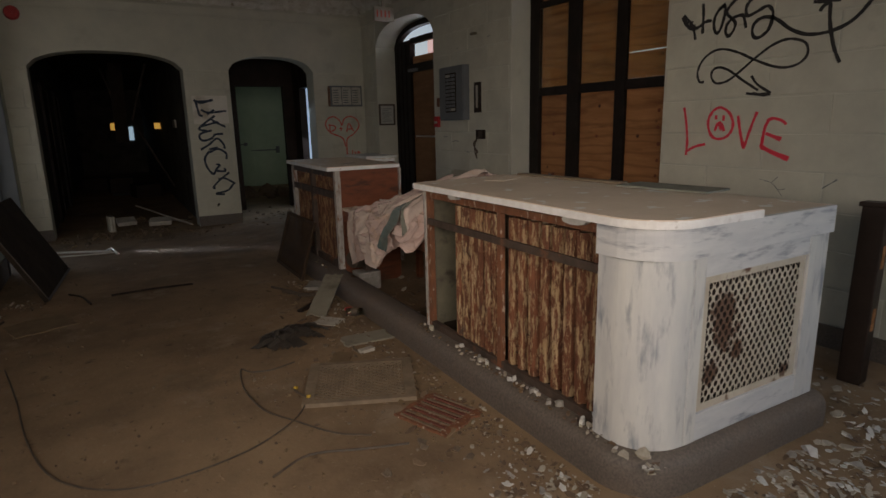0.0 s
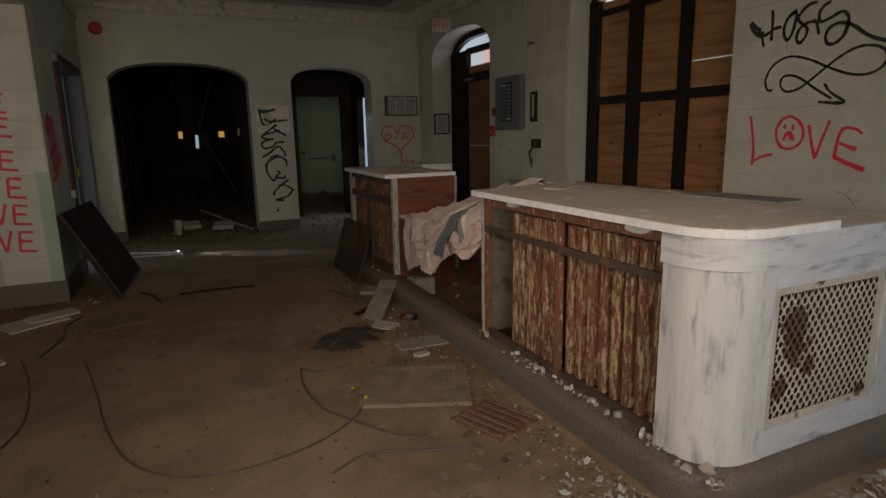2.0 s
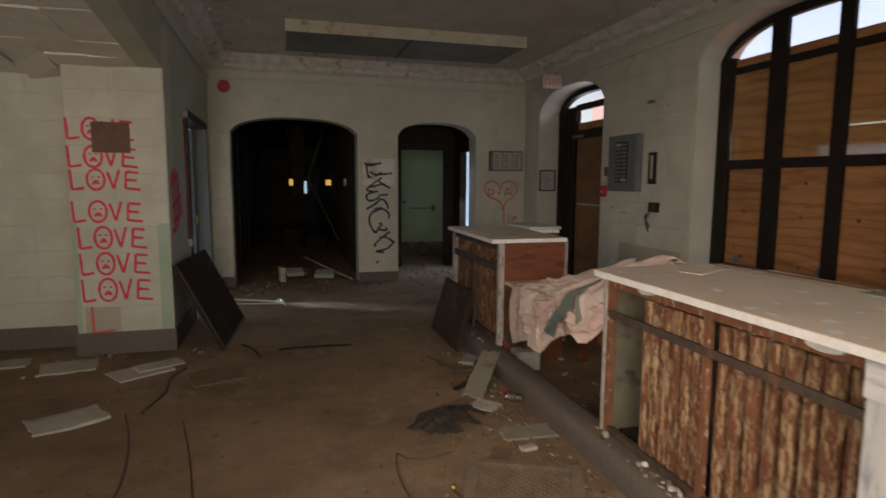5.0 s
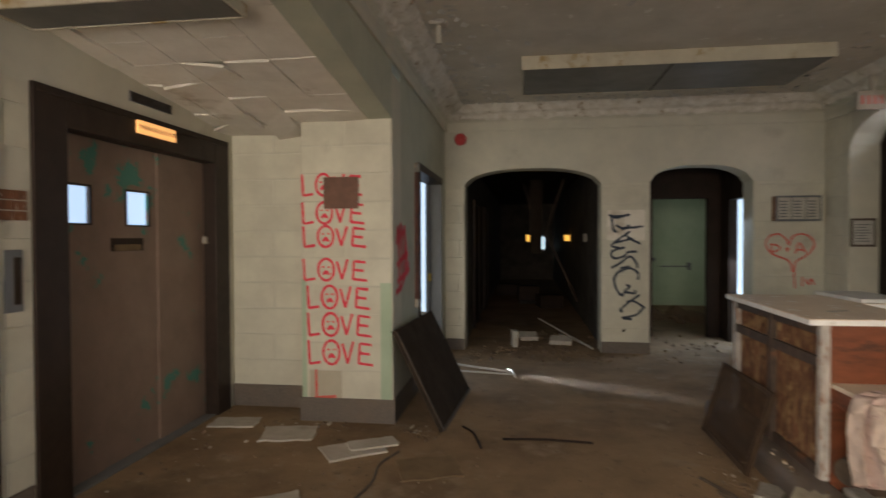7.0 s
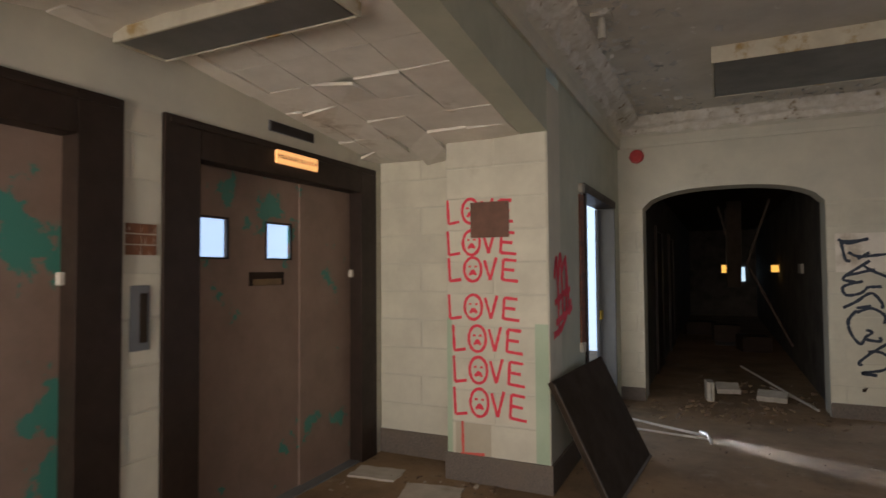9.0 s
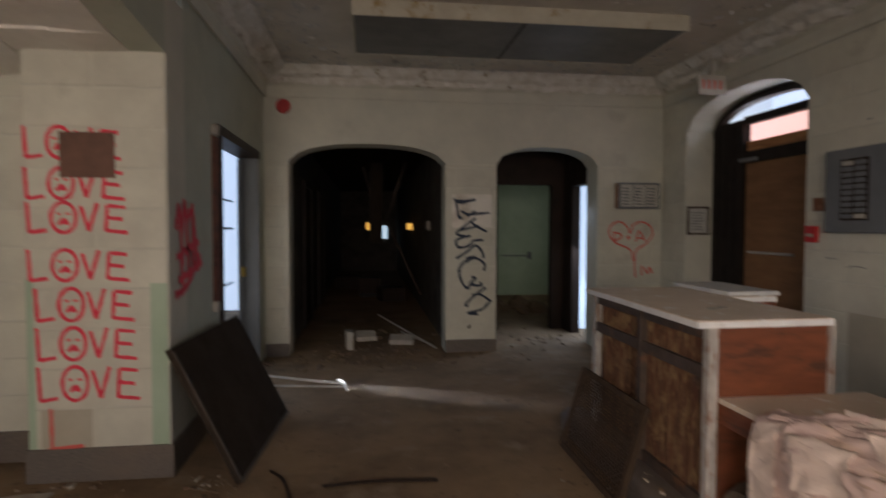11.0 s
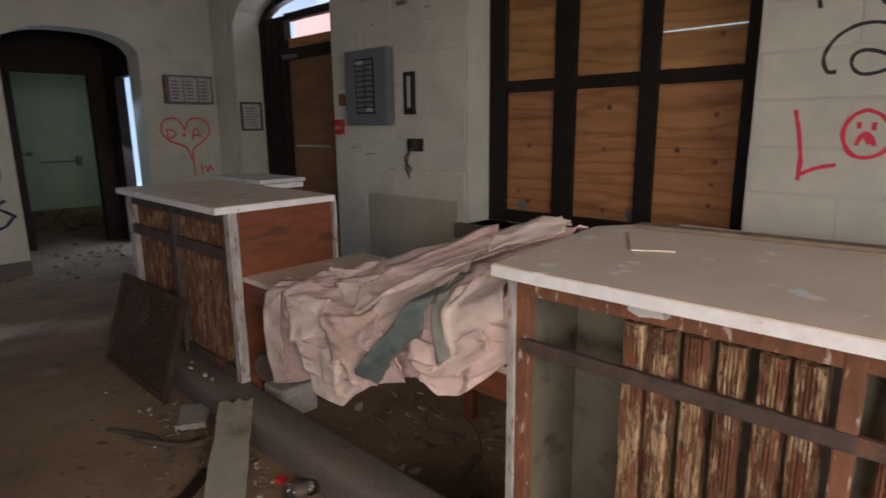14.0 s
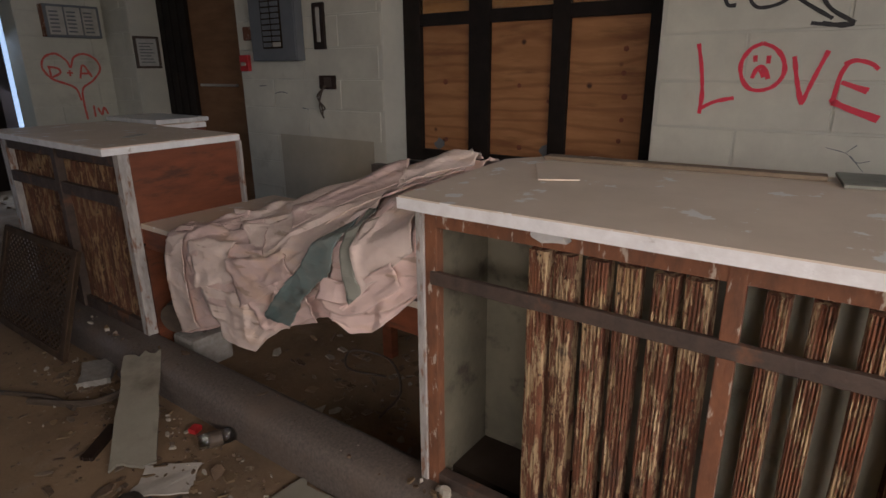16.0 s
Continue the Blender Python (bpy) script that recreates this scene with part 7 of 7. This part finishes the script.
ALONG = [(1.60, y, 0.10, 0.14, w) for y, w in ((1.75, 1.6), (2.0, 2), (2.25, 2.2), (2.5, 2), (2.8, 1.6), (3.1, 1.4), (3.5, 1.5), (3.9, 1.6), (4.3, 1.8), (4.7, 1.6), (5.1, 1.8), (5.5, 1.6), (5.9, 0.8))]
chips("rubble", ALONG, 1500, 0.003, 0.020, (DEBRIS_A, DEBRIS_B, DEBRIS_B, DEBRIS_B, CARD), "plaster rubble along the plinth", 1, 0.4)
chips("plaster_flakes", [(2.3, 1.45, 0.45, 0.16, 2), (2.75, 1.35, 0.4, 0.25, 2), (1.75, 1.55, 0.14, 0.14, 1), (3.2, 1.7, 0.3, 0.3, 0.8), (1.5, 1.8, 0.15, 0.2, 1.2), (2.5, 1.1, 0.5, 0.3, 1.5)], 2600, 0.004, 0.042, (DEBRIS_C, DEBRIS_A, DEBRIS_A, DEBRIS_B, FLAKE), "white paint flakes beside the marble end", 2, 0.10)
chips("plaster_flakes", [(1.74, y, 0.03, 0.09, 1) for y in (1.95, 2.2, 2.45, 2.7, 2.95, 3.2, 3.45, 5.3, 5.7, 6.0)], 260, 0.004, 0.020, (DEBRIS_B, DEBRIS_A, CARD), "white plaster crumbs on the plinth", 3, 0.5)
chips("plaster_lumps", [(1.785, y, 0.012, 0.05, w) for y, w in ((2.0, 1.4), (2.12, 1.2), (2.36, 1.5), (2.62, 1.3), (2.78, 1.5), (2.9, 0.8), (3.1, 0.5), (3.42, 0.8))], 46, 0.010, 0.036, (DEBRIS_C, DEBRIS_A, FLAKE), "white plaster lumps fallen on the plinth under the slats", 13, 0.75)
chips("rubble", [(2.3, 4.2, 0.25, 0.5, 2), (2.2, 3.8, 0.2, 0.2, 1), (2.9, 4.6, 0.5, 0.6, 1)], 480, 0.004, 0.045, (DEBRIS_A, DEBRIS_B, LITTER, DIRT, CARD, LITTER), "rubble under the writing shelf", 4, 0.12)
chips("rubble", [(1.38, y, 0.16, 0.22, 1) for y in (2.3, 2.8, 3.3, 3.8, 4.3, 4.8, 5.2)], 300, 0.008, 0.050, (DEBRIS_B, LITTER, CARD, DIRT, LITTER), "brown crumbling debris along the counters", 11, 0.07)
chips("floor_crumbs", [(0.6, 2.6, 0.8, 0.6, 3), (-0.4, 3.6, 0.7, 0.8, 2), (0.3, 5.0, 0.9, 0.9, 2), (-1.2, 5.6, 0.6, 0.5, 1.6), (0.9, 7.2, 1.0, 0.7, 1.5), (1.0, 3.4, 0.3, 0.3, 1.5), (0.9, 4.4, 0.4, 0.6, 1.5), (0.5, 1.9, 0.6, 0.4, 1.5)], 2600, 0.002, 0.013, (CARD, DEBRIS_B, DEBRIS_B, DIRT, LITTER), "fine crumbs over the floor", 5, 0.5)
chips("rubble", [(0.3, 9.3, 0.7, 0.25, 2), (0.5, 10.4, 0.5, 0.5, 1), (2.6, 10.3, 0.3, 0.3, 0.6)], 420, 0.006, 0.05, (DEBRIS_B, CARD, DEBRIS_B), "rubble in the arch", 6, 0.4)
chips("rubble", [(-2.1, 5.6, 0.12, 0.7, 1), (-1.6, 6.3, 0.3, 0.1, 1), (-0.6, 6.2, 0.1, 0.15, 1)], 200, 0.005, 0.03, (DEBRIS_A, DEBRIS_B, DEBRIS_B), "rubble at the elevator doors", 7, 0.4)
# paint curls hanging from the ceiling
rr = random.Random(9)
verts, faces = [], []
for _ in range(520):
    side = rr.random()
    if side < 0.45:
        x, y = LEFT + 0.25 + abs(rr.gauss(0, 0.25)), rr.uniform(3.5, FAR - 0.2)
    elif side < 0.75:
        x, y = rr.uniform(LEFT + 0.2, EAST - 0.2), FAR - 0.27 - abs(rr.gauss(0, 0.25))
    elif side < 0.92:
        x, y = EAST - 0.27 - abs(rr.gauss(0, 0.35)), rr.uniform(4.0, FAR - 0.2)
    else:
        x, y = rr.uniform(LEFT + 0.2, EAST - 0.2), rr.uniform(4, FAR - 0.3)
    if 0.15 < x < 3.02 and 7.38 < y < 8.46:
        continue
    r, a, dz = rr.uniform(0.012, 0.045), rr.random() * 6.3, rr.uniform(0.004, 0.03)
    c, s = math.cos(a), math.sin(a)
    b = len(verts)
    for u, v, w in ((-1, -.6, 0), (1, -.5, 0), (1.1, .6, 0.6), (-.9, .7, 1)):
        verts.append((x + r * (u * c - v * s), y + r * (u * s + v * c), CEILZ + 0.001 - dz * w))
    for u, v, w in ((-1, -.6, 0), (1, -.5, 0), (1.1, .6, 0.6), (-.9, .7, 1)):
        verts.append((x + r * (u * c - v * s), y + r * (u * s + v * c), CEILZ + 0.003 - dz * w))
    faces += [[b, b + 3, b + 2, b + 1], [b + 4, b + 5, b + 6, b + 7], [b + 2, b + 3, b + 7, b + 6], [b + 1, b + 2, b + 6, b + 5], [b, b + 4, b + 7, b + 3]]
me = bpy.data.meshes.new("ceiling_flakes")
me.from_pydata(verts, [], faces)
me.materials.append(DEBRIS_C)
tagged(new("ceiling_flakes", me), "white paint flakes peeling off the ceiling", "debris", kind="stuff")


# blocks of the painted walls
NOHOLE = []
block_courses(wall_east, 0.6, FAR, 0.146, 2.97, [WIN, NICHE, (3.3, 5.62, 0.58, 0.71, 0.71)], EASTMAP, CREAM, shift=0.33, tag="e")
block_courses(wall_north, LEFT, EAST, 0.15, 2.26, [ARCH1, ARCH2], FARMAP, CREAM, shift=0.2, base=0.10, tag="n")
block_courses(wall_lift, 2.02, BACK, 0.20, 2.40, [(LIFT1[0] - 0.23, LIFT1[1] + 0.22, 0, 2.41, 2.41), (LIFT2[0] - 0.23, LIFT2[1] + 0.22, 0, 2.41, 2.41), (4.31, 4.52, 1.63, 1.83, 1.83)], LIFTMAP, CREAM, shift=0.1, tag="l")
block_courses(wall_recess, LIFT, -1.67, 0.20, 2.5, NOHOLE, lambda u, w, z: (u, BACK + w, z), CREAM, shift=0.0, base=0.20, tag="r")
block_courses(pillar, -1.668, LEFT, 0.20, 2.54, NOHOLE, lambda u, w, z: (u, PIL + w, z), CREAM, shift=0.02, base=0.20, tag="p")
